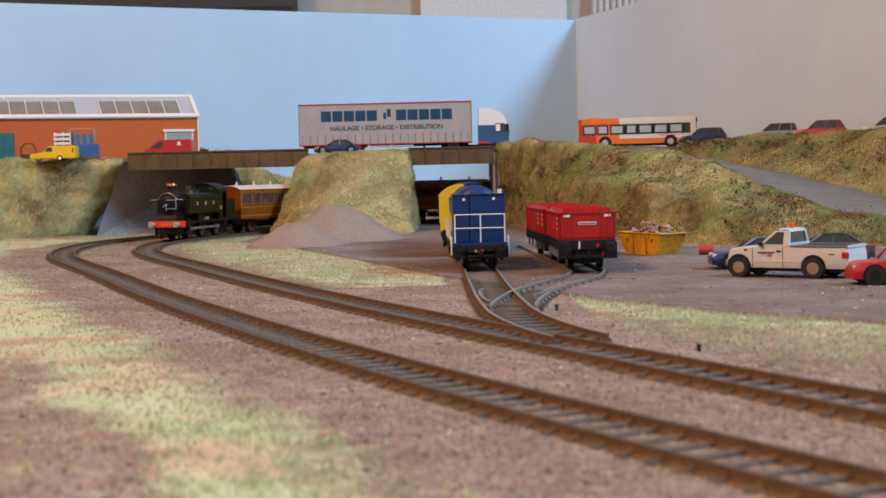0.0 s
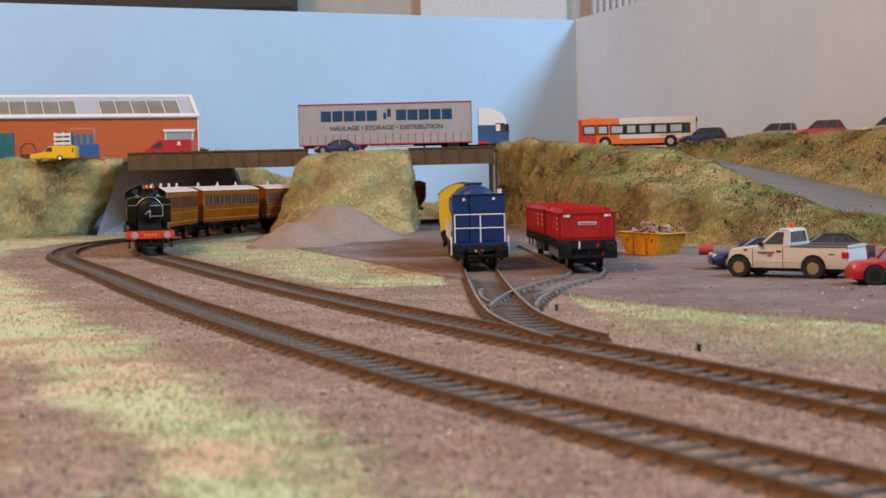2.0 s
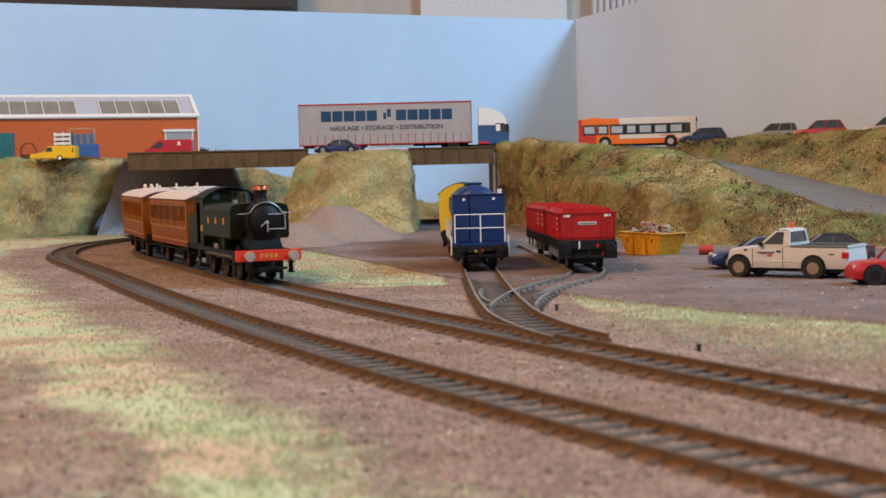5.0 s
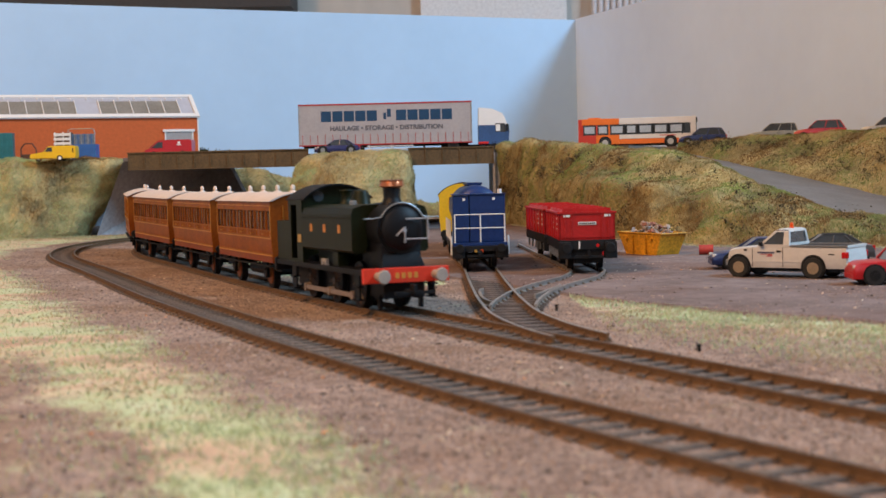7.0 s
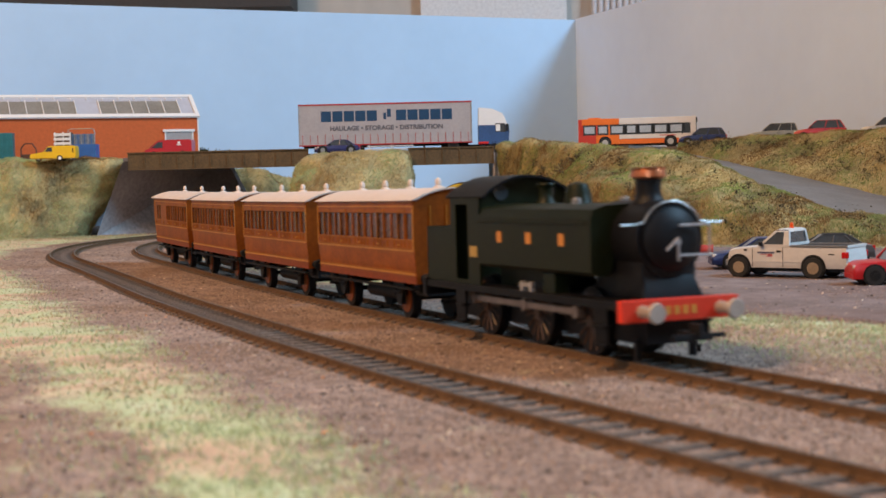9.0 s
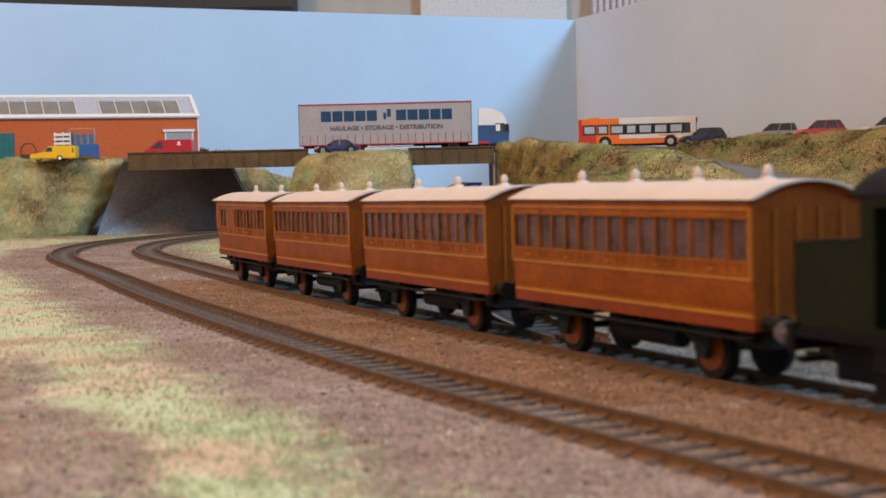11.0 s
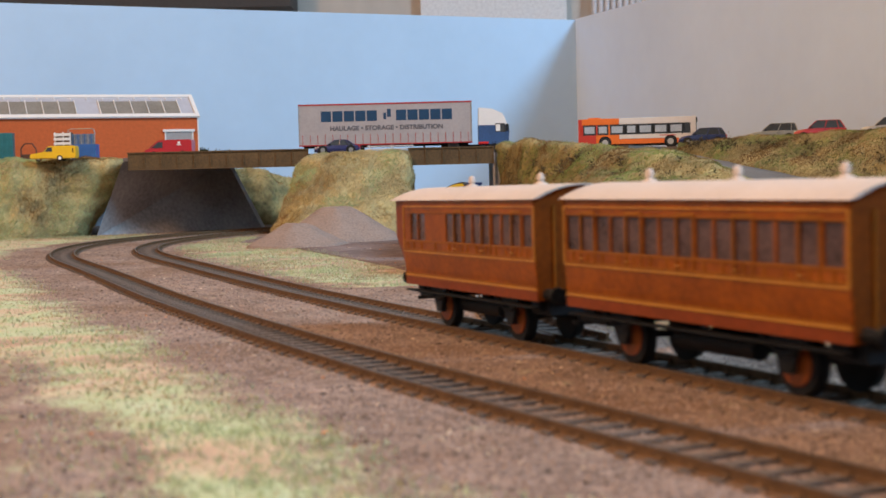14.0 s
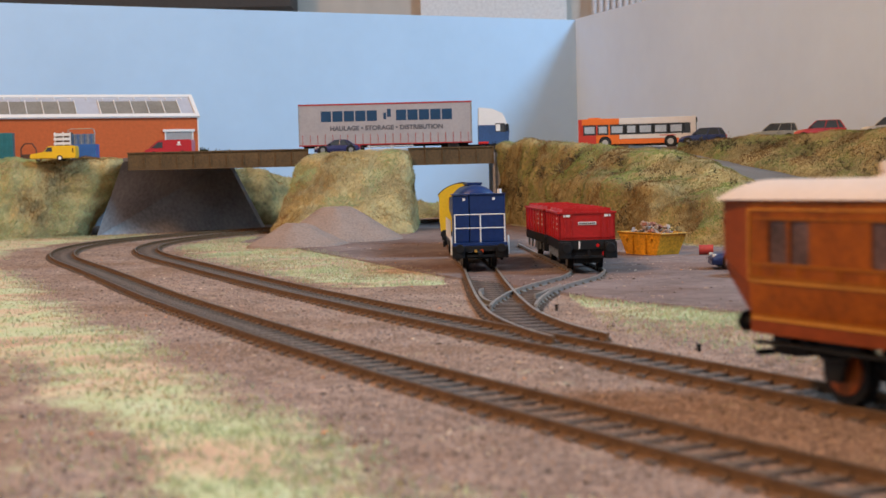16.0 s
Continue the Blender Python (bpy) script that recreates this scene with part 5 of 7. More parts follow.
    for x in (-0.31 * L, 0.31 * L):
        for s in (-1, 1):
            bm = B()
            tube(bm, (x, s * hw * 0.80, r), (x, s * (hw + 0.00008), r), r * 1.18, 18)
            part("wheel_arch", bm, BLACK, c)
            road_wheel(c, x, s * (hw + 0.0003), r, 0.0026, rim or HUB)
    return c


def paint(name, color, rough=0.3):
    return mat(name, color, rough, var=0.05, scale=60, spec=0.5)


CAR_BLUE = paint("dark_blue_enamel", (0.012, 0.025, 0.11))
CAR_SILVER = paint("silver_enamel", (0.42, 0.43, 0.44))
CAR_RED = paint("red_enamel", (0.48, 0.012, 0.018))
PICK_CREAM = paint("white_enamel", (0.62, 0.59, 0.56), 0.35)
INDIGO = paint("indigo_enamel", (0.03, 0.035, 0.12))


def place(x, y, turn, z=None):
    return pose(x, y, yard_z(y) if z is None else z, 0, 0, turn)


car("red compact car with black roof parked in the yard", place(0.2062, 0.645, 176), CAR_RED, 0.0480, 0.0220, 0.0178, "mini", roof=BLACK, rim=BLACK)
car("dark blue sports saloon parked behind the pickup", place(0.1715, 0.778, 176), CAR_BLUE, 0.0540, 0.0225, 0.0165, "saloon", rim=STEEL)
car("dark grey coupe parked behind the pickup", place(0.2175, 0.818, 172), paint("dark_grey_enamel", (0.06, 0.06, 0.065)), 0.0520, 0.0215, 0.0158, "saloon", roof=BLACK, rim=STEEL)


def pickup(m):
    p = thing("pickup_truck", "white single cab pickup truck with an orange roof beacon", "pickup truck", "parked road vehicles", m)
    L, hw, r = 0.0610, 0.0122, 0.0052
    xa = L / 2
    rings = []
    for x, zt, k in ((-xa, 0.0125, 0.93), (-xa + 0.0010, 0.0158, 1.0), (-0.0130, 0.0158, 1.0), (0.0120, 0.0160, 1.0), (0.0200, 0.0156, 1.0), (0.0265, 0.0148, 0.985), (0.0290, 0.0138, 0.96), (xa - 0.0003, 0.0112, 0.90)):
        w = hw * k
        rings.append([(x, y, z) for y, z in ((-w * 0.94, 0.0050), (w * 0.94, 0.0050), (w, 0.0072), (w, 0.0118 if zt > 0.013 else zt - 0.002), (w * 0.96, zt - 0.0007), (w * 0.86, zt),
                                            (-w * 0.86, zt), (-w * 0.96, zt - 0.0007), (-w, 0.0118 if zt > 0.013 else zt - 0.002), (-w, 0.0072))])
    bm = B()
    loft(bm, rings)
    part("body", bm, PICK_CREAM, p, smooth=True)
    bm = B()
    box(bm, -xa + 0.0014, -0.0020, -hw * 0.80, hw * 0.80, 0.0155, 0.0160)
    part("bed_floor", bm, BLACK, p)
    rail = mat("grey_bed_rail", (0.16, 0.16, 0.16), 0.6)
    for s in (-1, 1):
        bm = B()
        box(bm, -xa + 0.0004, -0.0020, s * hw * 0.91 - 0.0010, s * hw * 0.91 + 0.0010, 0.0154, 0.0164, 0.0003)
        part("bed_rail", bm, rail, p, "grey plastic bed rail")
    bm = B()
    box(bm, -xa + 0.0002, -xa + 0.0016, -hw * 0.95, hw * 0.95, 0.0150, 0.0164, 0.0003)
    part("tailgate", bm, PICK_CREAM, p)
    wb, wt, H = hw * 0.94, hw * 0.80, 0.0244
    bm = B()
    loft(bm, [[(-0.0012, -wb, 0.0155), (0.0144, -wb, 0.0155), (0.0144, wb, 0.0155), (-0.0012, wb, 0.0155)],
              [(-0.0004, -wt, H - 0.0006), (0.0056, -wt, H - 0.0006), (0.0056, wt, H - 0.0006), (-0.0004, wt, H - 0.0006)]])
    part("cab_glass", bm, GLASS, p, "dark cab windows")
    bm = B()
    loft(bm, [[(-0.0010, -wt - 0.0006, H - 0.0016), (0.0064, -wt - 0.0006, H - 0.0016), (0.0064, wt + 0.0006, H - 0.0016), (-0.0010, wt + 0.0006, H - 0.0016)],
              [(-0.0004, -wt * 0.96, H - 0.0005), (0.0054, -wt * 0.96, H - 0.0005), (0.0054, wt * 0.96, H - 0.0005), (-0.0004, wt * 0.96, H - 0.0005)],
              [(0.0004, -wt * 0.75, H), (0.0040, -wt * 0.75, H), (0.0040, wt * 0.75, H), (0.0004, wt * 0.75, H)]])
    part("roof", bm, PICK_CREAM, p, smooth=True)
    bm = B()
    box(bm, -0.0018, -0.0008, -wb - 0.0003, wb + 0.0003, 0.0150, 0.0174)
    part("cab_back", bm, PICK_CREAM, p)
    for s in (-1, 1):
        bm = B()
        q = [(-0.0017, s * wb, 0.0172), (-0.0009, s * wt, H - 0.0010), (-0.0009, s * (wt - 0.0016), H - 0.0010), (-0.0017, s * (wb - 0.0016), 0.0172)]
        loft(bm, [q, [(x + 0.0014, y, z) for x, y, z in q]])
        part("rear_pillar", bm, PICK_CREAM, p)
        e = s * 0.0002
        for (a0, a1), (b0, b1) in (((-0.0017, 0.0016), (-0.0010, 0.0014)), ((0.0130, 0.0147), (0.0044, 0.0060))):
            bm = B()
            q = [(a0, s * wb, 0.0154), (a1, s * wb, 0.0154), (b1, s * wt, H - 0.0010), (b0, s * wt, H - 0.0010)]
            loft(bm, [[(x, y + e, z) for x, y, z in q], [(x, y - 2 * e, z) for x, y, z in q]])
            part("pillar", bm, PICK_CREAM, p)
        bm = B()
        box(bm, -0.0016, 0.0140, s * wb - 0.0004, s * wb + 0.0004, 0.0154, 0.0166)
        part("window_sill", bm, PICK_CREAM, p)
        bm = B()
        box(bm, 0.0112, 0.0130, s * (hw + 0.0008) - 0.0008, s * (hw + 0.0008) + 0.0008, 0.0158, 0.0178, 0.0004)
        part("wing_mirror", bm, BLACK, p)
        bm = B()
        box(bm, xa - 0.0026, xa - 0.0006, s * hw * 0.74 - 0.0018, s * hw * 0.74 + 0.0018, 0.0104, 0.0124, 0.0003)
        part("headlight", bm, LAMP_LENS, p, "clear headlight")
        bm = B()
        box(bm, -xa - 0.0002, -xa + 0.0030, s * hw * 0.96 - 0.0008, s * hw * 0.96 + 0.0009, 0.0102, 0.0132, 0.0004)
        part("tail_light", bm, RED_LENS, p, "red tail light")
        y = s * hw
        bm = B()
        for x in (0.0014, 0.0168):
            box(bm, x - 0.00012, x + 0.00012, min(y, y + s * 0.00012), max(y, y + s * 0.00012), 0.0056, 0.0150)
        box(bm, 0.0024, 0.0044, min(y, y + s * 0.0003), max(y, y + s * 0.0003), 0.0128, 0.0137)
        part("door_seam", bm, BLACK, p)
        bm = B()
        box(bm, -0.0080, 0.0180, min(y, y + s * 0.0003), max(y, y + s * 0.0003), 0.0080, 0.0085)
        part("side_strip", bm, PICK_CREAM, p)
        bars(p, "door_lettering", ("y", y + s * 0.00005), [(0.0056 + i * 0.0011, 0.0064 + i * 0.0011, 0.0122, 0.0130) for i in range(8)], INDIGO, "dark blue lettering bars")
        bars(p, "door_stripe", ("y", y + s * 0.00005), [(0.0062, 0.0090, 0.0112, 0.0115), (0.0066, 0.0098, 0.0107, 0.0110), (0.0070, 0.0128, 0.0116, 0.0119)], CAR_RED, "red swoosh stripes")
        bars(p, "badge", ("y", y + s * 0.00005), [(-0.0240, -0.0212, 0.0118, 0.0123), (0.0196, 0.0212, 0.0134, 0.0142)], BLACK)
        for x in (-0.0137, 0.0238):
            bm = B()
            tube(bm, (x, s * hw * 0.78, r + 0.0006), (x, s * (hw + 0.00010), r + 0.0006), r * 1.16, 22)
            part("wheel_arch", bm, BLACK, p)
            road_wheel(p, x, s * (hw + 0.0006), r, 0.0034, mat("cream_wheel", (0.33, 0.25, 0.17), 0.4, 0.2))
    bm = B()
    box(bm, xa - 0.0014, xa + 0.0008, -hw * 0.95, hw * 0.95, 0.0058, 0.0088, 0.0005)
    part("front_bumper", bm, STEEL, p, "chrome front bumper")
    bm = B()
    box(bm, -xa - 0.0012, -xa + 0.0006, -hw * 0.9, hw * 0.9, 0.0058, 0.0078, 0.0004)
    part("rear_bumper", bm, STEEL, p, "chrome rear bumper")
    bm = B()
    box(bm, xa - 0.0012, xa + 0.0001, -hw * 0.5, hw * 0.5, 0.0096, 0.0122, 0.0003)
    part("grille", bm, BLACK, p)
    bm = B()
    box(bm, -0.026, 0.026, -hw * 0.8, hw * 0.8, 0.0032, 0.0052)
    part("underside", bm, BLACK, p)
    bm = B()
    lathe(bm, [(0.0011, 0.0), (0.0011, 0.0006), (0.0008, 0.0007), (0.0009, 0.0022), (0.0005, 0.0028)], (0.0020, 0, H - 0.0001), 12)
    part("roof_beacon", bm, ORANGE_LENS, p, "orange roof beacon", smooth=True)
    p.scale = (1.03, 1.0, 0.98)


pickup(place(0.1728, 0.7045, 142))


# ---------------------------------------------------------------- upper road: lorry, bus, cars, shed
UP = 0.0775
CURTAIN = mat("grey_curtain", (0.38, 0.35, 0.35), 0.6, var=0.06, scale=50)
LORRY_BLUE = mat("lorry_blue", (0.035, 0.085, 0.21), 0.45, var=0.15, scale=70)
SIGN_BLUE = mat("sign_blue", (0.009, 0.050, 0.115), 0.5, var=0.05)
SIGN_GREY = mat("sign_grey", (0.10, 0.10, 0.12), 0.5, var=0.05)
DARK_RED = mat("red_frame", (0.40, 0.03, 0.03), 0.5, var=0.1)


def lettering(parent, words, x, y, z, width, height, material, name="lettering"):
    data = bpy.data.curves.new(name, "FONT")
    data.body, data.align_x, data.align_y = words, "CENTER", "CENTER"
    data.size, data.extrude, data.offset = height / 0.70, 0.00004, 0.00022
    data.materials.append(material)
    o = new(name, data)
    bpy.context.view_layer.update()
    k = width / max(o.dimensions.x, 1e-6)
    o.parent = parent
    o.matrix_local = Matrix.Translation((x, y, z)) @ Matrix.Rotation(radians(90), 4, "X") @ Matrix.Diagonal((k, 1, 1, 1))
    return o


def lorry():
    """Rear of the trailer at x = 0, front towards +x; near side towards -y."""
    m = pose(-0.1505, 1.5565, UP, 0, 0, 0)
    tr = thing("lorry_trailer", "grey curtain sided lorry trailer with blue lettering", "lorry trailer", m=m)
    L, hw, z0, z1 = 0.1845, 0.0165, 0.0098, 0.0530
    bm = B()
    box(bm, 0, L, -hw, hw, z0, z1 - 0.0016)
    part("curtain_side", bm, CURTAIN, tr)
    bm = B()
    box(bm, -0.0003, L + 0.0003, -hw - 0.0003, hw + 0.0003, z1 - 0.0016, z1)
    part("roof_rail", bm, DARK_RED, tr, "red roof rail")
    bm = B()
    for x in (0.0, L - 0.0008):
        for s in (-1, 1):
            box(bm, x - 0.0002, x + 0.0010, s * hw - 0.0003, s * hw + 0.0003, z0, z1 - 0.0016)
    part("corner_post", bm, STEEL, tr)
    bm = B()
    for s in (-1, 1):
        box(bm, -0.0002, L + 0.0002, s * hw - 0.0004, s * hw + 0.0004, z0 - 0.0012, z0)
    part("lower_rail", bm, DARK_RED, tr)
    n = 23
    strap_bm = B()
    box(strap_bm, -0.00025, 0.00025, -0.0002, 0.0002, 0.0, 0.0105)
    strap = finish("strap", strap_bm, DARK_RED)
    for s in (-1, 1):
        for i in range(n):
            o = new("strap", strap)
            o.parent = tr
            o.location = (0.004 + (L - 0.008) * i / (n - 1), s * (hw + 0.0001), z0)
    # company name as plain blocks, in two words and a small joiner
    y = -hw
    big, z2, h = [], 0.0340, 0.0112
    x = 0.0240
    for k in range(5):
        big.append((x + k * 0.0122, x + k * 0.0122 + 0.0108, z2, z2 + h))
    x = 0.1040
    for k in range(5):
        big.append((x + k * 0.0122, x + k * 0.0122 + 0.0108, z2, z2 + h))
    for one in big:
        bars(tr, "name_block", ("y", y), [one], SIGN_BLUE, "dark blue block of the painted name")
    bars(tr, "name_joiner", ("y", y), [(0.0905, 0.0935, z2 + 0.0015, z2 + 0.0085), (0.0945, 0.0985, z2 + 0.0040, z2 + 0.0125)], SIGN_BLUE)
    lettering(tr, "HAULAGE \u2022 STORAGE \u2022 DISTRIBUTION", 0.0935, y - 0.0002, 0.0265, 0.1200, 0.0046, SIGN_GREY)
    bm = B()
    box(bm, 0.004, L - 0.004, -0.006, 0.006, 0.0065, 0.0095)
    part("chassis", bm, BLACK, tr)
    for x in (0.030, 0.046, 0.062):
        for s in (-1, 1):
            road_wheel(tr, x, s * 0.0160, 0.0062, 0.005, RED)
    for s in (-1, 1):
        bm = B()
        for z in (0.0035, 0.0065):
            box(bm, 0.072, 0.122, s * 0.0158 - 0.0002, s * 0.0158 + 0.0002, z, z + 0.0009)
        for x in (0.074, 0.098, 0.120):
            box(bm, x, x + 0.0008, s * 0.0158 - 0.0004, s * 0.0158, 0.0035, 0.0098)
        part("side_guard", bm, WHITE, tr, "white side guard rails")
        bm = B()
        box(bm, 0.132, 0.134, s * 0.010 - 0.001, s * 0.010 + 0.001, 0.0, 0.0098)
        part("landing_leg", bm, BLACK, tr)
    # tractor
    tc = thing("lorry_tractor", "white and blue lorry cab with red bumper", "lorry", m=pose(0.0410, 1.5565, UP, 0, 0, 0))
    prof = [(0.0, 0.0065), (0.0318, 0.0065), (0.0326, 0.016), (0.0312, 0.0265), (0.0285, 0.0335), (0.0255, 0.0390), (0.0150, 0.0440), (0.0040, 0.0452), (0.0006, 0.0452)]
    cut = 0.0265
    low = [p for p in prof if p[1] <= cut] + [(0.0, cut)]
    bm = B()
    prism(bm, low, -0.0160, 0.0160, "y")
    part("cab_body", bm, LORRY_BLUE, tc)
    bm = B()
    prism(bm, [(0.0, cut + 0.0001), (0.0312, cut + 0.0001)] + [p for p in prof if p[1] > cut], -0.0158, 0.0158, "y")
    part("cab_top", bm, WHITE, tc, "white cab top and air deflector")
    for s in (-1, 1):
        bm = B()
        y0, y1 = sorted((s * 0.0160, s * 0.0163))
        prism(bm, [(0.0180, 0.0190), (0.0290, 0.0190), (0.0285, 0.0280), (0.0180, 0.0285)], y0, y1, "y")
        part("side_window", bm, GLASS, tc)
        # pale panel on the glass: a reflection put in as colour
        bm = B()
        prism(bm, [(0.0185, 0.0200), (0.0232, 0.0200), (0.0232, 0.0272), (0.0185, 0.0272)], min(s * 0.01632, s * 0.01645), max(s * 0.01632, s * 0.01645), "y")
        part("window_blind", bm, WHITE, tc, "pale reflection painted on the cab window")
        bm = B()
        box(bm, 0.0295, 0.0315, s * 0.0172 - 0.0008, s * 0.0172 + 0.0008, 0.0200, 0.0275, 0.0003)
        part("mirror", bm, BLACK, tc)
    bm = B()
    loft(bm, [[(0.0327, y, 0.0185) for y in (-0.0148, 0.0148)] + [(0.0318, y, 0.0268) for y in (0.0148, -0.0148)],
              [(0.0332, y, 0.0185) for y in (-0.0148, 0.0148)] + [(0.0323, y, 0.0268) for y in (0.0148, -0.0148)]])
    part("windscreen", bm, GLASS, tc)
    bm = B()
    box(bm, 0.0240, 0.0334, -0.0163, 0.0163, 0.0020, 0.0064, 0.0006)
    part("bumper", bm, RED, tc, "red front bumper")
    bm = B()
    box(bm, -0.0002, 0.0105, -0.0163, 0.0163, 0.0066, 0.0092, 0.0004)
    part("red_sill", bm, RED, tc)
    bm = B()
    box(bm, -0.040, 0.030, -0.006, 0.006, 0.0048, 0.0065)
    part("chassis", bm, BLACK, tc)
    for x in (0.0170, -0.0270):
        for s in (-1, 1):
            road_wheel(tc, x, s * 0.0158, 0.0063, 0.005, BLACK)


lorry()


def bus():
    b = thing("bus", "white, orange and red single deck bus", "bus", m=pose(0.2235, 1.636, UP, 0, 0, -11))
    L, hw, H = 0.131, 0.0160, 0.0335
    cream = mat("bus_cream", (0.72, 0.64, 0.56), 0.4, var=0.04)
    orange = mat("bus_orange", (0.80, 0.16, 0.015), 0.4, var=0.05)
    red = mat("bus_red", (0.55, 0.04, 0.02), 0.4, var=0.05)
    x0, x1 = -L / 2, L / 2
    z0, za, zb = 0.0045, 0.0150, 0.0265
    bm = B()
    box(bm, x0 + 0.046, x1, -hw, hw, 0.0102, za, 0.0002)
    box(bm, x0 + 0.046, x1, -hw, hw, zb, H, 0.0006)
    for s in (-1, 1):
        box(bm, x1 - 0.006, x1, s * hw - 0.0005, s * hw, za, zb)
    part("cream_panel", bm, cream, b)
    bm = B()
    box(bm, x0 + 0.046, x1, -hw, hw, z0, 0.0100, 0.0002)
    box(bm, x0 + 0.020, x0 + 0.0459, -hw, hw, z0, za, 0.0002)
    box(bm, x0 + 0.004, x0 + 0.0459, -hw, hw, zb, H - 0.0001, 0.0005)
    part("orange_panel", bm, orange, b, "orange rear and lower panels")
    bm = B()
    box(bm, x0, x0 + 0.0199, -hw, hw, z0, za, 0.0002)
    box(bm, x0, x0 + 0.0039, -hw, hw, za, H - 0.0004, 0.0004)
    part("red_panel", bm, red, b, "red rear panels")
    bm = B()
    box(bm, x0 + 0.004, x1 - 0.001, -hw + 0.0006, hw - 0.0006, za, zb)
    part("window_band", bm, GLASS, b)
    for s in (-1, 1):
        for x, w, mm in zip((0.004, 0.020, 0.034, 0.052, 0.066, 0.083, 0.100, 0.117), (0.0016,) * 8, (red, red, orange, BLACK, BLACK, BLACK, BLACK, BLACK)):
            bm = B()
            box(bm, x0 + x, x0 + x + w, s * hw - 0.0006, s * hw, za, zb)
            part("window_post", bm, BLACK if mm is BLACK else mm, b)
        for i, x in enumerate((0.0062, 0.0222, 0.0366, 0.0542, 0.0682, 0.0852, 0.1022)):
            bm = B()
            w = (0.0130, 0.0108, 0.0140, 0.0106, 0.0140, 0.0140, 0.0140)[i]
            box(bm, x0 + x + 0.0008, x0 + x + w - 0.0008, s * hw - 0.0005, s * hw - 0.0001, za + 0.002, zb - 0.002)
            part("pane", bm, mat("pale_pane", (0.42, 0.45, 0.47), 0.15, var=0.15, scale=80), b, "pale see-through pane")
        for x in (x0 + 0.030, x1 - 0.028):
            bm = B()
            tube(bm, (x, s * hw * 0.8, 0.0064), (x, s * (hw + 0.0001), 0.0064), 0.0072, 18)
            part("wheel_arch", bm, BLACK, b)
            road_wheel(b, x, s * (hw + 0.0003), 0.0062, 0.004, HUB)
        bars(b, "side_script", ("y", s * hw), [(x1 - 0.040, x1 - 0.022, 0.0128, 0.0136)], red)
    bm = B()
    box(bm, x1, x1 + 0.0008, -hw * 0.92, hw * 0.92, 0.0120, 0.0270, 0.0003)
    part("windscreen", bm, GLASS, b)
    bm = B()
    box(bm, x1, x1 + 0.0012, -hw * 0.8, hw * 0.8, 0.0275, 0.0325, 0.0003)
    part("destination_box", bm, BLACK, b)
    bm = B()
    box(bm, x0 + 0.010, x0 + 0.024, -0.006, 0.006, H - 0.0001, H + 0.0016, 0.0006)
    part("roof_pod", bm, orange, b)
    bm = B()
    box(bm, x0 + 0.002, x1 - 0.002, -hw * 0.9, hw * 0.9, 0.0025, z0)
    part("underside", bm, BLACK, b)


bus()
G2 = "cars on the upper road"
car("dark blue hatchback beside the bus on the upper road", place(0.287, 1.580, 170, UP), CAR_BLUE, 0.0520, 0.0220, 0.0190, "hatch", G2)
car("silver grey estate car behind the upper bank", place(0.350, 1.515, 165, UP), mat("grey_green_enamel", (0.30, 0.32, 0.31), 0.35), 0.0500, 0.0220, 0.0200, "estate", G2)
car("red hatchback parked behind the upper bank", place(0.388, 1.475, 163, UP), CAR_RED, 0.0520, 0.0220, 0.0208, "hatch", G2)
car("silver estate car with roof bars on the upper road", place(0.436, 1.405, 160, UP), CAR_SILVER, 0.0520, 0.0220, 0.0200, "estate", G2)
car("indigo saloon with chrome trim beside the bridge", place(-0.1085, 1.522, 180, UP - 0.0006), INDIGO, 0.0475, 0.0210, 0.0150, "saloon", G2, rim=STEEL, dirt=STEEL)


def small_van(x, y, turn):
    v = thing("delivery_van", "red delivery van with a dark side window", "van", G2, pose(x, y, UP, 0, 0, turn) @ Matrix.Diagonal((0.9, 0.9, 0.9, 1)))
    L, hw, H = 0.0560, 0.0125, 0.0215
    prof = [(-L / 2, 0.003), (L / 2, 0.003), (L / 2, 0.0095), (L / 2 - 0.006, 0.0118), (L / 2 - 0.016, H - 0.001), (L / 2 - 0.020, H), (-L / 2 + 0.001, H), (-L / 2, H - 0.002)]
    bm = B()
    prism(bm, prof, -hw, hw, "y")
    part("body", bm, CAR_RED, v)
    for s in (-1, 1):
        bm = B()
        prism(bm, [(L / 2 - 0.0078, 0.0120), (L / 2 - 0.0165, H - 0.0025), (L / 2 - 0.0215, H - 0.0025), (L / 2 - 0.0215, 0.0120)], min(s * hw, s * (hw + 0.0003)), max(s * hw, s * (hw + 0.0003)), "y")
        part("side_window", bm, GLASS, v)
        bars(v, "emblem", ("y", s * hw), [(-0.0145, -0.0115, 0.0165, 0.0192), (-0.0155, -0.0105, 0.0148, 0.0160)], WHITE, "white emblem")
        for x in (-0.017, 0.017):
            road_wheel(v, x, s * (hw + 0.0002), 0.0042, 0.003, HUB)
    bm = B()
    loft(bm, [[(L / 2 - 0.0058, -hw * 0.86, 0.0122), (L / 2 - 0.0058, hw * 0.86, 0.0122), (L / 2 - 0.0156, hw * 0.86, H - 0.0016), (L / 2 - 0.0156, -hw * 0.86, H - 0.0016)],
              [(L / 2 - 0.0053, -hw * 0.86, 0.0125), (L / 2 - 0.0053, hw * 0.86, 0.0125), (L / 2 - 0.0151, hw * 0.86, H - 0.0013), (L / 2 - 0.0151, -hw * 0.86, H - 0.0013)]])
    part("windscreen", bm, GLASS, v)


small_van(-0.2905, 1.552, 180)


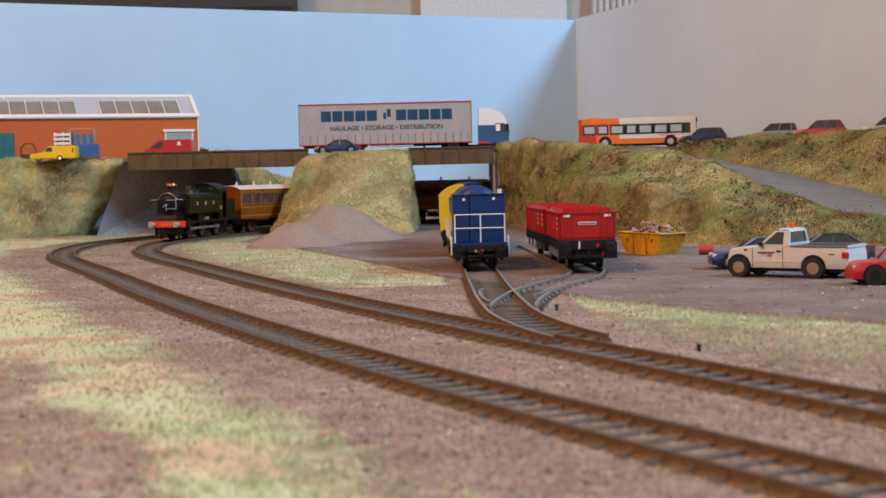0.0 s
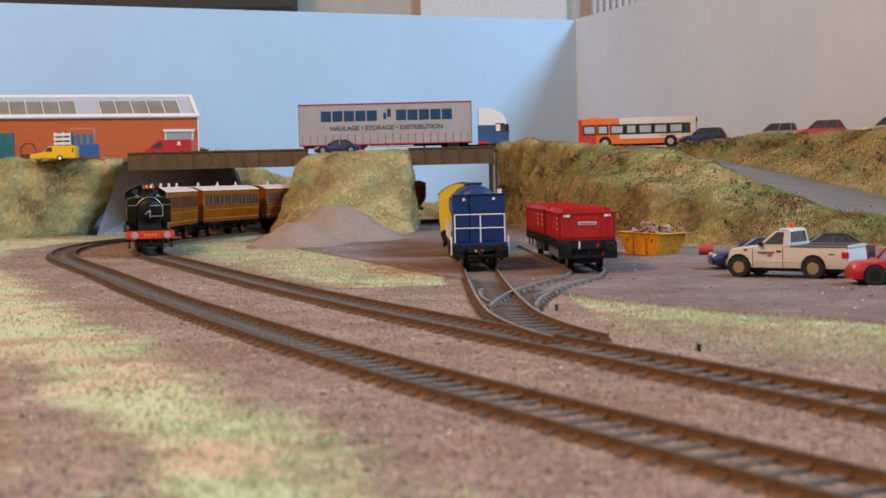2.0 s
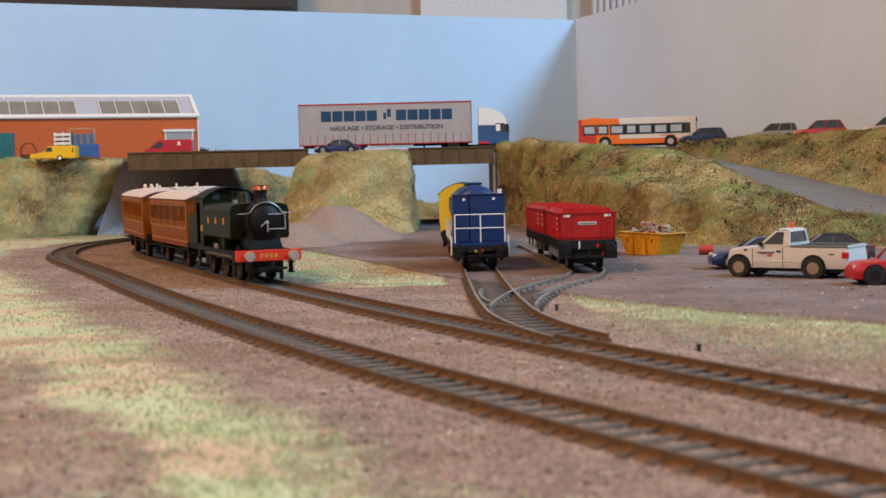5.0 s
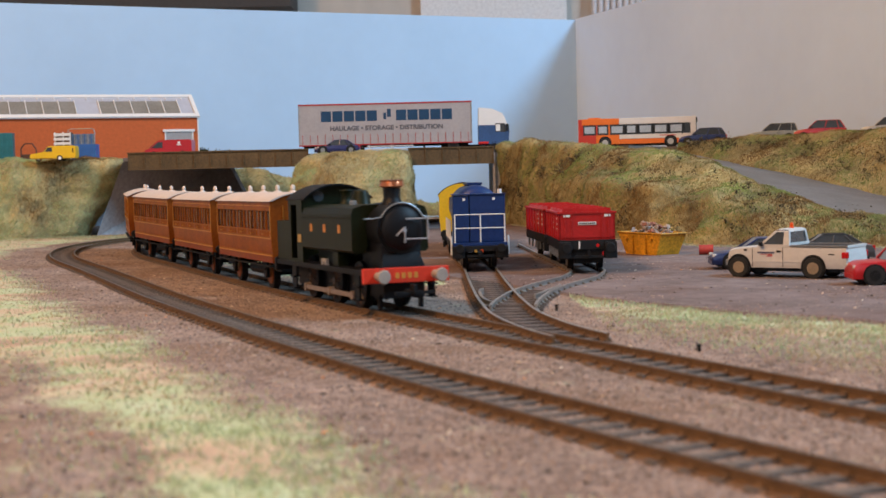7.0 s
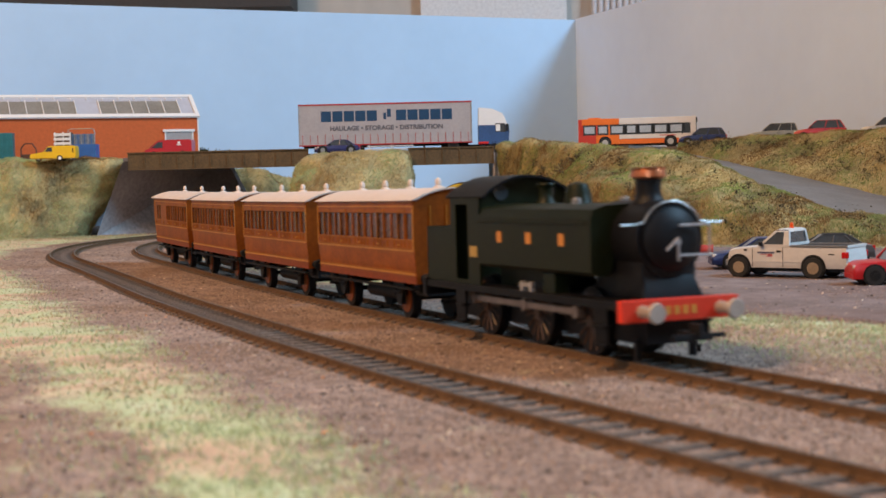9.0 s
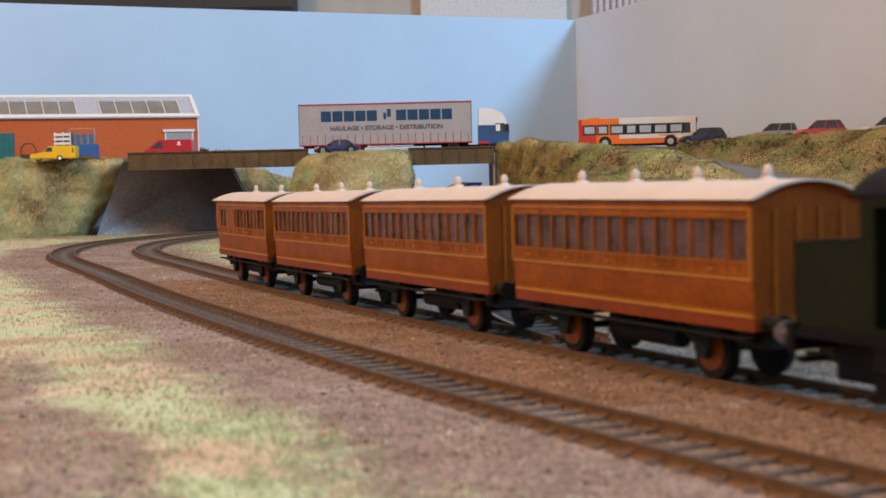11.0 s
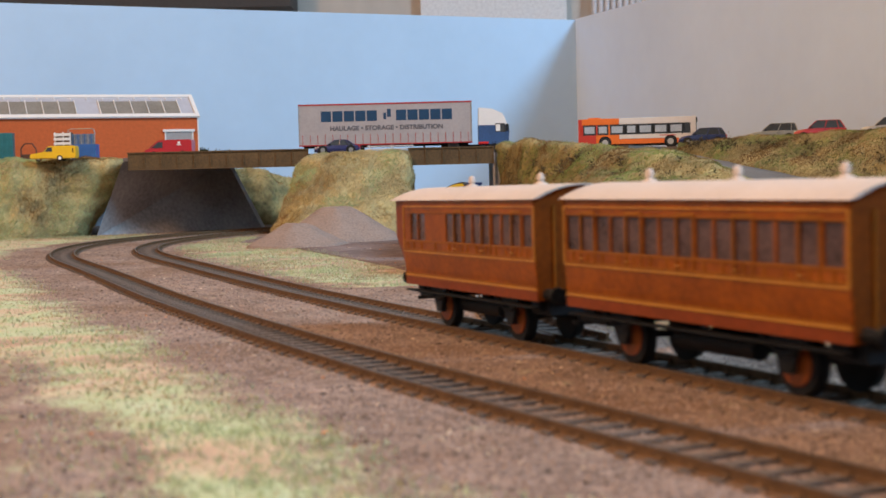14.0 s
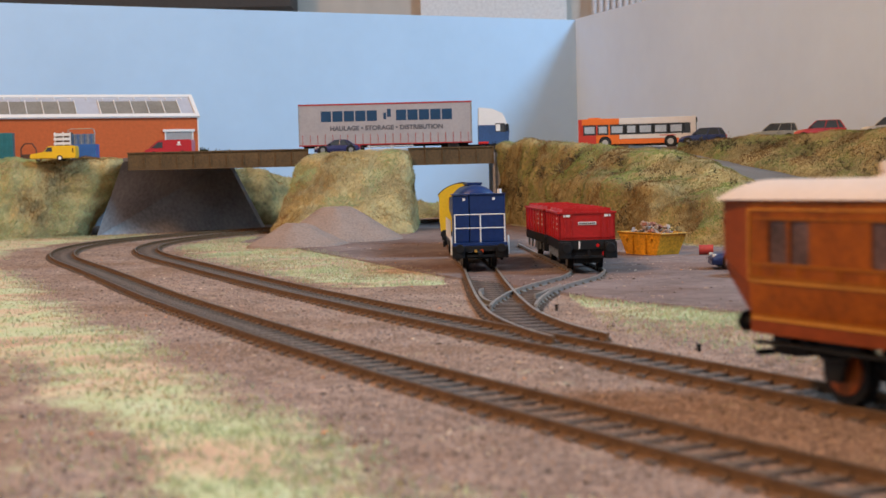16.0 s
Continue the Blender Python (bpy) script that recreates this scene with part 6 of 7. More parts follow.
def yellow_van(x, y, turn):
    v = thing("three_wheel_van", "bright yellow three wheeled van on the bank", "van", G2, pose(x, y, UP - 0.0016, 0, 0, turn) @ Matrix.Diagonal((0.9, 0.9, 0.9, 1)))
    ye = mat("bright_yellow", (0.80, 0.48, 0.01), 0.4, var=0.05)
    prof = [(-0.0250, 0.0030), (0.0250, 0.0030), (0.0262, 0.0060), (0.0245, 0.0085), (0.0100, 0.0100), (0.0055, 0.0165), (0.0035, 0.0172), (-0.0240, 0.0172), (-0.0256, 0.0160), (-0.0258, 0.0050)]
    bm = B()
    prism(bm, prof, -0.0098, 0.0098, "y")
    bmesh.ops.bevel(bm, geom=bm.edges[:], offset=0.0007, segments=2, affect="EDGES")
    part("body", bm, ye, v)
    for s in (-1, 1):
        bm = B()
        prism(bm, [(0.0085, 0.0108), (0.0052, 0.0155), (0.0005, 0.0155), (0.0005, 0.0108)], min(s * 0.0098, s * 0.0101), max(s * 0.0098, s * 0.0101), "y")
        part("side_window", bm, GLASS, v)
        bm = B()
        box(bm, -0.0235, -0.0222, min(s * 0.0098, s * 0.0100), max(s * 0.0098, s * 0.0100), 0.0095, 0.0140)
        part("vent_slot", bm, BLACK, v)
        road_wheel(v, -0.0080, s * 0.0100, 0.0034, 0.0026, WHITE)
    road_wheel(v, 0.0180, 0.0012, 0.0032, 0.0024, WHITE)
    bm = B()
    loft(bm, [[(0.0102, -0.0085, 0.0105), (0.0102, 0.0085, 0.0105), (0.0060, 0.0085, 0.0162), (0.0060, -0.0085, 0.0162)],
              [(0.0106, -0.0085, 0.0108), (0.0106, 0.0085, 0.0108), (0.0064, 0.0085, 0.0165), (0.0064, -0.0085, 0.0165)]])
    part("windscreen", bm, GLASS, v)


yellow_van(-0.3950, 1.478, 182)


def shed():
    sh = thing("industrial_building", "orange brick industrial building with a white glazed roof", "building", m=pose(-0.2745, 1.640, 0.0, 0, 0, 21.0))
    brick = mat("orange_brick_card", (0.52, 0.115, 0.030), 0.8, var=0.10, scale=300, bump=0.2)
    pane = mat("dusty_roof_glazing", (0.24, 0.22, 0.19), 0.35, var=0.15, scale=40)
    pale = mat("pale_roof_sheet", (0.45, 0.46, 0.52), 0.5, var=0.06)
    L = 0.36
    bm = B()
    box(bm, -L, 0.0, 0.0, 0.10, UP, 0.1258)
    part("wall", bm, brick, sh)
    rf = part("roof", prism(B(), [(-0.0008, 0.1255), (0.0418, 0.1512), (0.082, 0.1512), (0.1008, 0.1255)], -L - 0.001, 0.0015, "x"), pale, sh, "pale sloping sheet roof")
    ang = math.atan2(0.0257, 0.0426)
    slope = Matrix.Translation((0, -0.0008, 0.1255)) @ Matrix.Rotation(ang, 4, "X")
    SL = 0.0497
    def strip(name, x0, x1, v0, v1, h0, h1, mm, label=""):
        bm = B()
        box(bm, x0, x1, v0, v1, h0, h1)
        bmesh.ops.transform(bm, matrix=slope, verts=bm.verts[:])
        part(name, bm, mm, rf, label)
    strip("eaves_board", -L - 0.002, 0.0020, -0.0020, 0.0050, -0.0004, 0.0016, WHITE, "white eaves board")
    strip("ridge_board", -L - 0.002, 0.0010, SL - 0.0045, SL + 0.0010, -0.0004, 0.0016, WHITE, "white ridge board")
    strip("verge_board", -0.0022, 0.0020, 0.0, SL, -0.0004, 0.0018, WHITE, "white verge board")
    for g0, k in ((-0.0180, 5), (-0.1330, 5), (-0.2480, 5)):
        for i in range(k):
            x1 = g0 - i * 0.0178
            strip("pane", x1 - 0.0172, x1, 0.0060, SL - 0.0135, 0.0002, 0.0006, pane, "dusty roof window pane")
            strip("glazing_bar", x1 - 0.0178, x1 - 0.0170, 0.0050, SL - 0.0120, 0.0002, 0.0016, WHITE)
        strip("glazing_bar", g0 - 0.0002, g0 + 0.0006, 0.0050, SL - 0.0120, 0.0002, 0.0016, WHITE)
    for i in range(20):
        strip("glazing_bar", -0.012 - i * 0.0178, -0.0112 - i * 0.0178, SL - 0.0105, SL - 0.004, 0.0002, 0.0014, WHITE)
    bm = B()
    box(bm, -0.0372, -0.0062, -0.0012, 0.0002, UP, 0.1085)
    part("doorway", bm, mat("grey_roller_door", (0.34, 0.33, 0.33), 0.5, var=0.08, scale=200), sh, "pale grey roller door")
    bm = B()
    box(bm, -0.0400, -0.0040, -0.0024, 0.0004, 0.1085, 0.1112)
    box(bm, -0.0380, -0.0366, -0.0018, 0.0004, UP, 0.1085)
    box(bm, -0.0072, -0.0058, -0.0018, 0.0004, UP, 0.1085)
    part("door_frame", bm, WHITE, sh, "white door frame")
    bm = B()
    box(bm, -0.0006, 0.0008, -0.0006, 0.0006, UP, 0.1258)
    part("corner_trim", bm, WHITE, sh)


shed()


def cage(x, y):
    c = thing("wire_stillage", "blue steel bin with a wire top", "bin", m=pose(x, y, UP, 0, 0, 2))
    blue = mat("bin_blue", (0.03, 0.12, 0.36), 0.5, var=0.12)
    bm = B()
    box(bm, -0.0145, 0.0145, 0.0, 0.020, 0.0, 0.0160, 0.0004)
    part("bin_body", bm, blue, c)
    for i in range(9):
        bm = B()
        xx = -0.0138 + 0.0276 * i / 8
        box(bm, xx - 0.0004, xx + 0.0004, -0.0004, 0.0, 0.016, 0.0270)
        part("wire", bm, blue if i % 2 else STEEL, c)
    bm = B()
    box(bm, -0.0142, 0.0142, 0.0004, 0.0012, 0.016, 0.0268)
    part("mesh_panel", bm, mat("grey_blue_mesh", (0.14, 0.20, 0.30), 0.6, var=0.3, scale=500), c)
    bm = B()
    pts = [(-0.0145, 0.0264), (-0.0132, 0.0312), (-0.0110, 0.0322), (0.0110, 0.0322), (0.0132, 0.0312), (0.0145, 0.0264)]
    for a, b in zip(pts, pts[1:]):
        tube(bm, (a[0], 0.0, a[1]), (b[0], 0.0, b[1]), 0.0005, 6)
    part("top_hoop", bm, STEEL, c)


cage(-0.3755, 1.512)


def crate(x, y):
    c = thing("slatted_crate", "white slatted crate beside the van", "crate", m=pose(x, y, UP, 0, 0, 0))
    for z in np.arange(0.002, 0.028, 0.0046):
        bm = B()
        box(bm, -0.0088, 0.0088, 0.0, 0.0014, z, z + 0.0028)
        part("slat", bm, WHITE, c)
    for xx in (-0.0085, 0.0, 0.0073):
        bm = B()
        box(bm, xx, xx + 0.0012, 0.0014, 0.0026, 0.0, 0.0290)
        part("post", bm, WHITE, c)
    bm = B()
    box(bm, -0.0086, 0.0086, 0.0030, 0.0120, 0.0, 0.0285)
    part("box", bm, mat("brown_carton", (0.20, 0.12, 0.08), 0.8), c)


crate(-0.3940, 1.506)
bm = B()
box(bm, -0.020, 0.020, 0.0, 0.020, 0.0, 0.0295, 0.0004)
for i in range(9):
    box(bm, -0.019 + i * 0.0045, -0.0172 + i * 0.0045, -0.0006, 0.0, 0.001, 0.0285)
_c = solid("storage_container", bm, mat("teal_steel", (0.02, 0.15, 0.17), 0.5, var=0.15), "teal corrugated storage container", "container")
_c.matrix_world = pose(-0.4640, 1.498, UP, 0, 0, 10)
bm = B()
for a, b in (((-0.008, 0.0), (-0.008, 0.013)), ((-0.008, 0.013), (-0.004, 0.018)), ((-0.004, 0.018), (0.004, 0.018)), ((0.004, 0.018), (0.008, 0.012)), ((0.008, 0.012), (0.008, 0.0))):
    tube(bm, (a[0], 0, a[1]), (b[0], 0, b[1]), 0.0008, 6)
box(bm, -0.0085, 0.0085, 0.001, 0.008, 0.0, 0.0070, 0.0005)
_c = solid("forklift_truck", bm, mat("rusty_dark", (0.10, 0.045, 0.03), 0.7, var=0.2), "dark rusty forklift truck frame", "forklift")
_c.matrix_world = pose(-0.4310, 1.512, UP)


# ---------------------------------------------------------------- grass fibres, scrub, stones
def blades(name, places, lengths, widths, material, label, lean=0.6, up=0.7):
    """Many single fibres: places of (point, normal)."""
    n = len(places)
    p = np.array([a for a, _ in places])
    nn = np.array([b for _, b in places])
    r = np.random.RandomState(len(name) + n % 97)
    d = nn * (1 - up) + np.array([0, 0, 1.0]) * up + r.normal(0, lean, (n, 3)) * 0.6
    d /= np.linalg.norm(d, axis=1, keepdims=True)
    a = r.uniform(0, 2 * math.pi, n)
    w = np.stack([np.cos(a), np.sin(a) * 0.4, np.sin(a) * 0.3], 1)
    ln = r.uniform(*lengths, n)[:, None]
    wd = r.uniform(*widths, n)[:, None]
    v = np.empty((n * 3, 3))
    v[0::3], v[1::3], v[2::3] = p - w * wd - d * 0.0004, p + w * wd - d * 0.0004, p + d * ln
    me = bpy.data.meshes.new(name)
    me.vertices.add(n * 3)
    me.vertices.foreach_set("co", v.ravel())
    me.loops.add(n * 3)
    me.loops.foreach_set("vertex_index", np.arange(n * 3))
    me.polygons.add(n)
    me.polygons.foreach_set("loop_start", np.arange(0, n * 3, 3))
    me.update(calc_edges=True)
    me.materials.append(material)
    return tagged(new(name, me), label, "grass", kind="stuff")


def dress_banks():
    r = np.random.RandomState(3)
    sets = {"straw": [], "olive": [], "fresh": [], "russet": [], "blond": [], "mint": []}
    scrub = []
    for k, (verts, nrm) in enumerate(FIBRES):
        nu, nv, _ = verts.shape
        count = (100000, 80000, 170000, 70000, 15000)[k]
        iu, iv = r.randint(0, nu - 1, count), r.randint(0, nv - 1, count)
        fu, fv = r.rand(count)[:, None], r.rand(count)[:, None]
        p = (verts[iu, iv] * (1 - fu) * (1 - fv) + verts[iu + 1, iv] * fu * (1 - fv) + verts[iu, iv + 1] * (1 - fu) * fv + verts[iu + 1, iv + 1] * fu * fv)
        q = nrm[iu, iv]
        for a, b in zip(p, q):
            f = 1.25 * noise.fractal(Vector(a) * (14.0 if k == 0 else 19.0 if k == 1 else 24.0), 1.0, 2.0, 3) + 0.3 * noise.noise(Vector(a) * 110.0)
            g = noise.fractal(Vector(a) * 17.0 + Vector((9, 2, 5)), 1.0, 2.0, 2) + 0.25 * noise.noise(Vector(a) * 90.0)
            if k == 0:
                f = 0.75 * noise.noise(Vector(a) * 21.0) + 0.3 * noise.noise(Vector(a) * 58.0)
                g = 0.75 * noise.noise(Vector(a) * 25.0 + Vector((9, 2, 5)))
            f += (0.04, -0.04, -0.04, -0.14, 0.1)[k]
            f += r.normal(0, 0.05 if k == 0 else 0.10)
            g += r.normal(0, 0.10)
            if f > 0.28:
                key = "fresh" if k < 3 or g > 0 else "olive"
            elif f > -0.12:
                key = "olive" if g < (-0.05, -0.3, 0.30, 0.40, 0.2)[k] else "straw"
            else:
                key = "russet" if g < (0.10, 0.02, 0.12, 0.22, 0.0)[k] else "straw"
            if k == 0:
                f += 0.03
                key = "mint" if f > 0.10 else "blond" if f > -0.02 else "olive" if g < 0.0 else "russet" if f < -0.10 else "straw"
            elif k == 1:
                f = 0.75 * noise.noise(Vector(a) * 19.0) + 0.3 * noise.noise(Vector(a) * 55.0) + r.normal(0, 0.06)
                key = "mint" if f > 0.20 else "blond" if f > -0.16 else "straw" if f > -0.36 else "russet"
            sets[key].append((a, b))
        if k in (2, 3):
            for _ in range(300 if k == 2 else 180):
                i, j = r.randint(3, nu - 3), r.randint(3, int(nv * 0.66) - 3)
                if noise.noise(Vector(verts[i, j]) * 45.0 + Vector((3, 8, 1))) > -0.05:
                    scrub.append((verts[i, j], nrm[i, j]))
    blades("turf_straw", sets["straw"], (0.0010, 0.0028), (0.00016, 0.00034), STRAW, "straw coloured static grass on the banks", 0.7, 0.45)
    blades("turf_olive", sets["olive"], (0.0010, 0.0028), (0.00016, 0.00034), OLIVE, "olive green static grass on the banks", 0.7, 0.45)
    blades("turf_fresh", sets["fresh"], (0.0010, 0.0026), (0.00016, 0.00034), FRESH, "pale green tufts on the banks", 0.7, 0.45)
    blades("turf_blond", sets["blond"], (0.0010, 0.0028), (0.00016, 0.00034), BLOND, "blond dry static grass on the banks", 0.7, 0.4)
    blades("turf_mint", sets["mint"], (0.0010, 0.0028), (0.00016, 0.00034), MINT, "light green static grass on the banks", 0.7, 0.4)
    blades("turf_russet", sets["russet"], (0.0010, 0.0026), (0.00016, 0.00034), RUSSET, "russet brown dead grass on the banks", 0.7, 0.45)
    leaves = []
    for p, q in scrub:
        size = r.uniform(0.0018, 0.0052)
        for _ in range(r.randint(14, 38)):
            leaves.append((p + q * 0.0042 + r.normal(0, size * 0.6, 3), r.normal(0, 1, 3)))
    blades("scrub", leaves, (0.0009, 0.0020), (0.0004, 0.0009), SCRUB, "dark brown twiggy scrub on the banks", 1.0, 0.1)


dress_banks()


def side_of_line(x, y):
    """Signed distance from the running line, positive on its inner side."""
    d = (LINE_X - x) ** 2 + (LINE_Y - y) ** 2
    i = int(np.argmin(d))
    t = LINE_T[i]
    return float(-math.sin(t) * (x - LINE_X[i]) + math.cos(t) * (y - LINE_Y[i]))


def verge_strength(x, y):
    """How thickly flock covers the ground: 0 bare, 1 closed."""
    b = side_of_line(x, y)
    if b < -0.06:
        e = -0.098 - 0.016 * noise.noise(Vector((x, y, 1)) * 14.0)
        if b > e:
            return 0.0
        bare = noise.noise(Vector((x, y, 7)) * 6.0)
        far_side = 0.0 if y > 0.47 else min(1.0, max(0.0, (e - 0.036 - b + 0.010 * bare) / 0.012)) * min(1.0, (0.47 - y) / 0.06)
        return min(1.0, (e - b) / 0.03) * (0.45 if bare > 0.32 else 1.0) * (1.0 - 0.8 * far_side)
    if b < 0.020:
        return 0.0
    if x < 0.0 and 0.72 < y < 1.36:
        if y > yard_edge_y(x) + 0.03 and x > -0.165:
            return 0.0
        return 0.66 * min(1.0, (b - 0.020) / 0.020) * (0.6 if y > yard_edge_y(x) + 0.012 else 1.0)
    if 0.055 < x < 0.30 and 0.28 < y < 0.68 and b > 0.030 and y < yard_edge_y(x):
        return min(1.0, (b - 0.030) / 0.03, (yard_edge_y(x) - y) / 0.012) * (0.66 if abs(y - yard_edge_y(x)) < 0.07 else 0.3)
    return 0.0


def turf_material():
    """The ballast ground with pale green, cream and rosy flock where the sheet's own cover says so."""
    m = GROUND.copy()
    m.name = "flocked_ground"
    nt = m.node_tree
    bsdf = nt.nodes["Principled BSDF"]
    bare = bsdf.inputs["Base Color"].links[0].from_socket
    tc = nt.nodes.new("ShaderNodeTexCoord")

    def wave(scale, detail):
        n = nt.nodes.new("ShaderNodeTexNoise")
        n.inputs["Scale"].default_value, n.inputs["Detail"].default_value = scale, detail
        nt.links.new(tc.outputs["Object"], n.inputs["Vector"])
        return n.outputs["Fac"]

    def calc(op, a, b, c=None):
        n = nt.nodes.new("ShaderNodeMath")
        n.operation = op
        for k, v in enumerate((a, b, c)):
            if v is None:
                continue
            if isinstance(v, float):
                n.inputs[k].default_value = v
            else:
                nt.links.new(v, n.inputs[k])
        return n.outputs[0]
    patches, mid, fine = wave(17.0, 5), wave(75.0, 4), wave(750.0, 3)
    ramp = nt.nodes.new("ShaderNodeValToRGB")
    stops = ((0.34, (0.44, 0.30, 0.21)), (0.43, (0.60, 0.43, 0.29)), (0.49, (0.58, 0.50, 0.33)), (0.55, (0.47, 0.52, 0.29)), (0.68, (0.56, 0.59, 0.39)))
    while len(ramp.color_ramp.elements) < len(stops):
        ramp.color_ramp.elements.new(0.5)
    for el, (at, c) in zip(ramp.color_ramp.elements, stops):
        el.position, el.color = at, (*c, 1)
    nt.links.new(calc("MULTIPLY_ADD", calc("SUBTRACT", mid, 0.5), 0.35, patches), ramp.inputs[0])
    grain = calc("MULTIPLY_ADD", fine, 0.6, 0.70)
    mul = nt.nodes.new("ShaderNodeVectorMath")
    mul.operation = "SCALE"
    nt.links.new(ramp.outputs[0], mul.inputs[0])
    nt.links.new(grain, mul.inputs["Scale"])
    cover = nt.nodes.new("ShaderNodeAttribute")
    cover.attribute_name = "flock"
    amount = calc("MULTIPLY_ADD", calc("SUBTRACT", mid, 0.5), 1.5, calc("MULTIPLY_ADD", calc("SUBTRACT", fine, 0.5), 1.0, cover.outputs["Fac"]))
    edge = nt.nodes.new("ShaderNodeMapRange")
    edge.inputs[1].default_value, edge.inputs[2].default_value = 0.22, 0.80
    nt.links.new(amount, edge.inputs[0])
    blend = nt.nodes.new("ShaderNodeMix")
    blend.data_type = "RGBA"
    nt.links.new(edge.outputs[0], blend.inputs[0])
    nt.links.new(bare, blend.inputs[6])
    nt.links.new(mul.outputs[0], blend.inputs[7])
    nt.links.new(blend.outputs[2], bsdf.inputs["Base Color"])
    return m


def verge_turf():
    """A finer sheet of the ground, flocked beside the lines."""
    nx, ny = 240, 280
    verts, faces, cover = [], [], []
    for j in range(ny):
        y = 0.13 * (1.44 / 0.13) ** (j / (ny - 1))
        for i in range(nx):
            x = -0.33 * y - 0.03 + (0.68 * y + 0.03) * i / (nx - 1)
            k = verge_strength(x, y)
            cover.append(k)
            verts.append((x, y, bed_z(x, y) + 0.0003 + 0.0007 * k * (0.5 + 0.5 * fractal(x, y, 5, 80.0))))
    for j in range(ny - 1):
        for i in range(nx - 1):
            a = j * nx + i
            faces.append((a, a + 1, a + nx + 1, a + nx))
    me = mesh_from_arrays("ground_verge", verts, faces, turf_material(), True)
    me.attributes.new("flock", "FLOAT", "POINT").data.foreach_set("value", cover)
    tagged(new("ground_verge", me), "pinkish ballast ground flocked with pale green and cream", "ground", kind="structure")


verge_turf()


def dress_ground():
    r = np.random.RandomState(8)
    up = np.array([0, 0, 1.0])
    pale, green, straw, crumbs, stones = [], [], [], [], []

    def put(x, y, strength):
        f = 0.5 + 0.5 * noise.fractal(Vector((x, y, 0)) * 22.0, 1.0, 2.0, 3)
        if r.rand() > strength * min(1.0, max(0.0, 1.9 * f - 0.15)):
            return
        g = noise.noise(Vector((x, y, 4)) * 16.0) + r.normal(0, 0.22)
        p = (np.array([x, y, bed_z(x, y) + 0.0006]), up)
        (pale if g > 0.06 else green if g > -0.16 and r.rand() < 0.55 else straw).append(p)

    # beside the outer line, towards the front edge
    for _ in range(110000):
        y = 0.10 + 1.4 * r.rand() ** 1.7
        x = -0.30 * y - 0.03 + r.rand() * (0.05 + 0.34 * y)
        if x < -0.62:
            continue
        b = side_of_line(x, y)
        e = -0.098 - 0.016 * noise.noise(Vector((x, y, 1)) * 14.0)
        if b < e:
            bare = noise.noise(Vector((x, y, 7)) * 6.0)
            far_side = 0.0 if y > 0.47 else min(1.0, max(0.0, (e - 0.036 - b + 0.010 * bare) / 0.012)) * min(1.0, (0.47 - y) / 0.06)
            put(x, y, min(1.0, (e - b) / 0.02) * (0.25 if bare > 0.32 else 1.0) * (1.0 - 0.85 * far_side))
    # verge between the inner line and the yard
    for _ in range(60000):
        x = r.uniform(-0.22, 0.0)
        y = r.uniform(0.72, 1.36)
        b = side_of_line(x, y)
        if b < 0.020:
            continue
        ye = yard_edge_y(x)
        if y > ye + 0.03 + 0.012 * noise.noise(Vector((x, y, 2)) * 30) and x > -0.165:
            continue
        put(x, y, min(1.0, (b - 0.020) / 0.012))
    # verge before the cars
    for _ in range(90000):
        x = r.uniform(0.055, 0.30)
        y = r.uniform(0.28, 0.68)
        b = side_of_line(x, y)
        ye = yard_edge_y(x)
        if b < 0.030 or y > ye + 0.004 + 0.008 * noise.noise(Vector((x, y, 9)) * 60.0):
            continue
        put(x, y, min(1.0, (b - 0.030) / 0.02) * (1.0 if abs(y - ye) < 0.07 else 0.45))
    # foot of the left bank
    for _ in range(16000):
        x, y = r.uniform(-0.60, -0.30), r.uniform(1.38, 1.50)
        put(x, y, 0.9 if side_of_line(x, y) < -0.09 else 0.0)
    # foot of the right bank and of the mound
    for _ in range(9000):
        u = r.rand()
        x = np.interp(u, (0, 0.4, 0.7, 1), (0.07, 0.125, 0.18, 0.30))
        y = np.interp(u, (0, 0.4, 0.7, 1), (1.50, 1.14, 1.0, 0.93)) - abs(r.normal(0, 0.010))
        p = (np.array([x, y, yard_z(y)]), up)
        (straw if r.rand() < 0.7 else green).append(p)
    for _ in range(4000):
        x = r.uniform(-0.16, -0.03)
        y = 1.315 + 0.1 * abs(x + 0.09) - abs(r.normal(0, 0.012))
        straw.append((np.array([x, y, yard_z(y)]), up))
    blades("verge_pale", pale, (0.0008, 0.0024), (0.00012, 0.00024), VERGE_PALE, "pale green static grass beside the track", 0.9, 0.25)
    blades("verge_olive", green, (0.0007, 0.0017), (0.00012, 0.00024), VERGE_OLIVE, "green static grass beside the track", 0.9, 0.25)
    blades("verge_straw", straw, (0.0007, 0.0017), (0.00012, 0.00024), VERGE_STRAW, "dry straw static grass beside the track", 0.9, 0.25)
    pick = np.random.RandomState(12)
    flat = [pale[i] for i in pick.randint(0, len(pale), len(pale) // 3)]
    blades("moss_pale", flat, (0.0008, 0.0018), (0.0003, 0.0007), VERGE_PALE, "pale green flock pressed into the ground", 1.2, 0.12)
    flat = [straw[i] for i in pick.randint(0, len(straw), len(straw) // 3)]
    blades("moss_straw", flat, (0.0008, 0.0018), (0.0003, 0.0007), VERGE_STRAW, "cream flock pressed into the ground", 1.2, 0.12)
    # loose stones of the ballast, and dark crumbs
    verts, faces = [], []
    shape = [(1, 0, 0), (-1, 0, 0), (0, 1, 0), (0, -1, 0), (0, 0, 1), (0, 0, -1)]
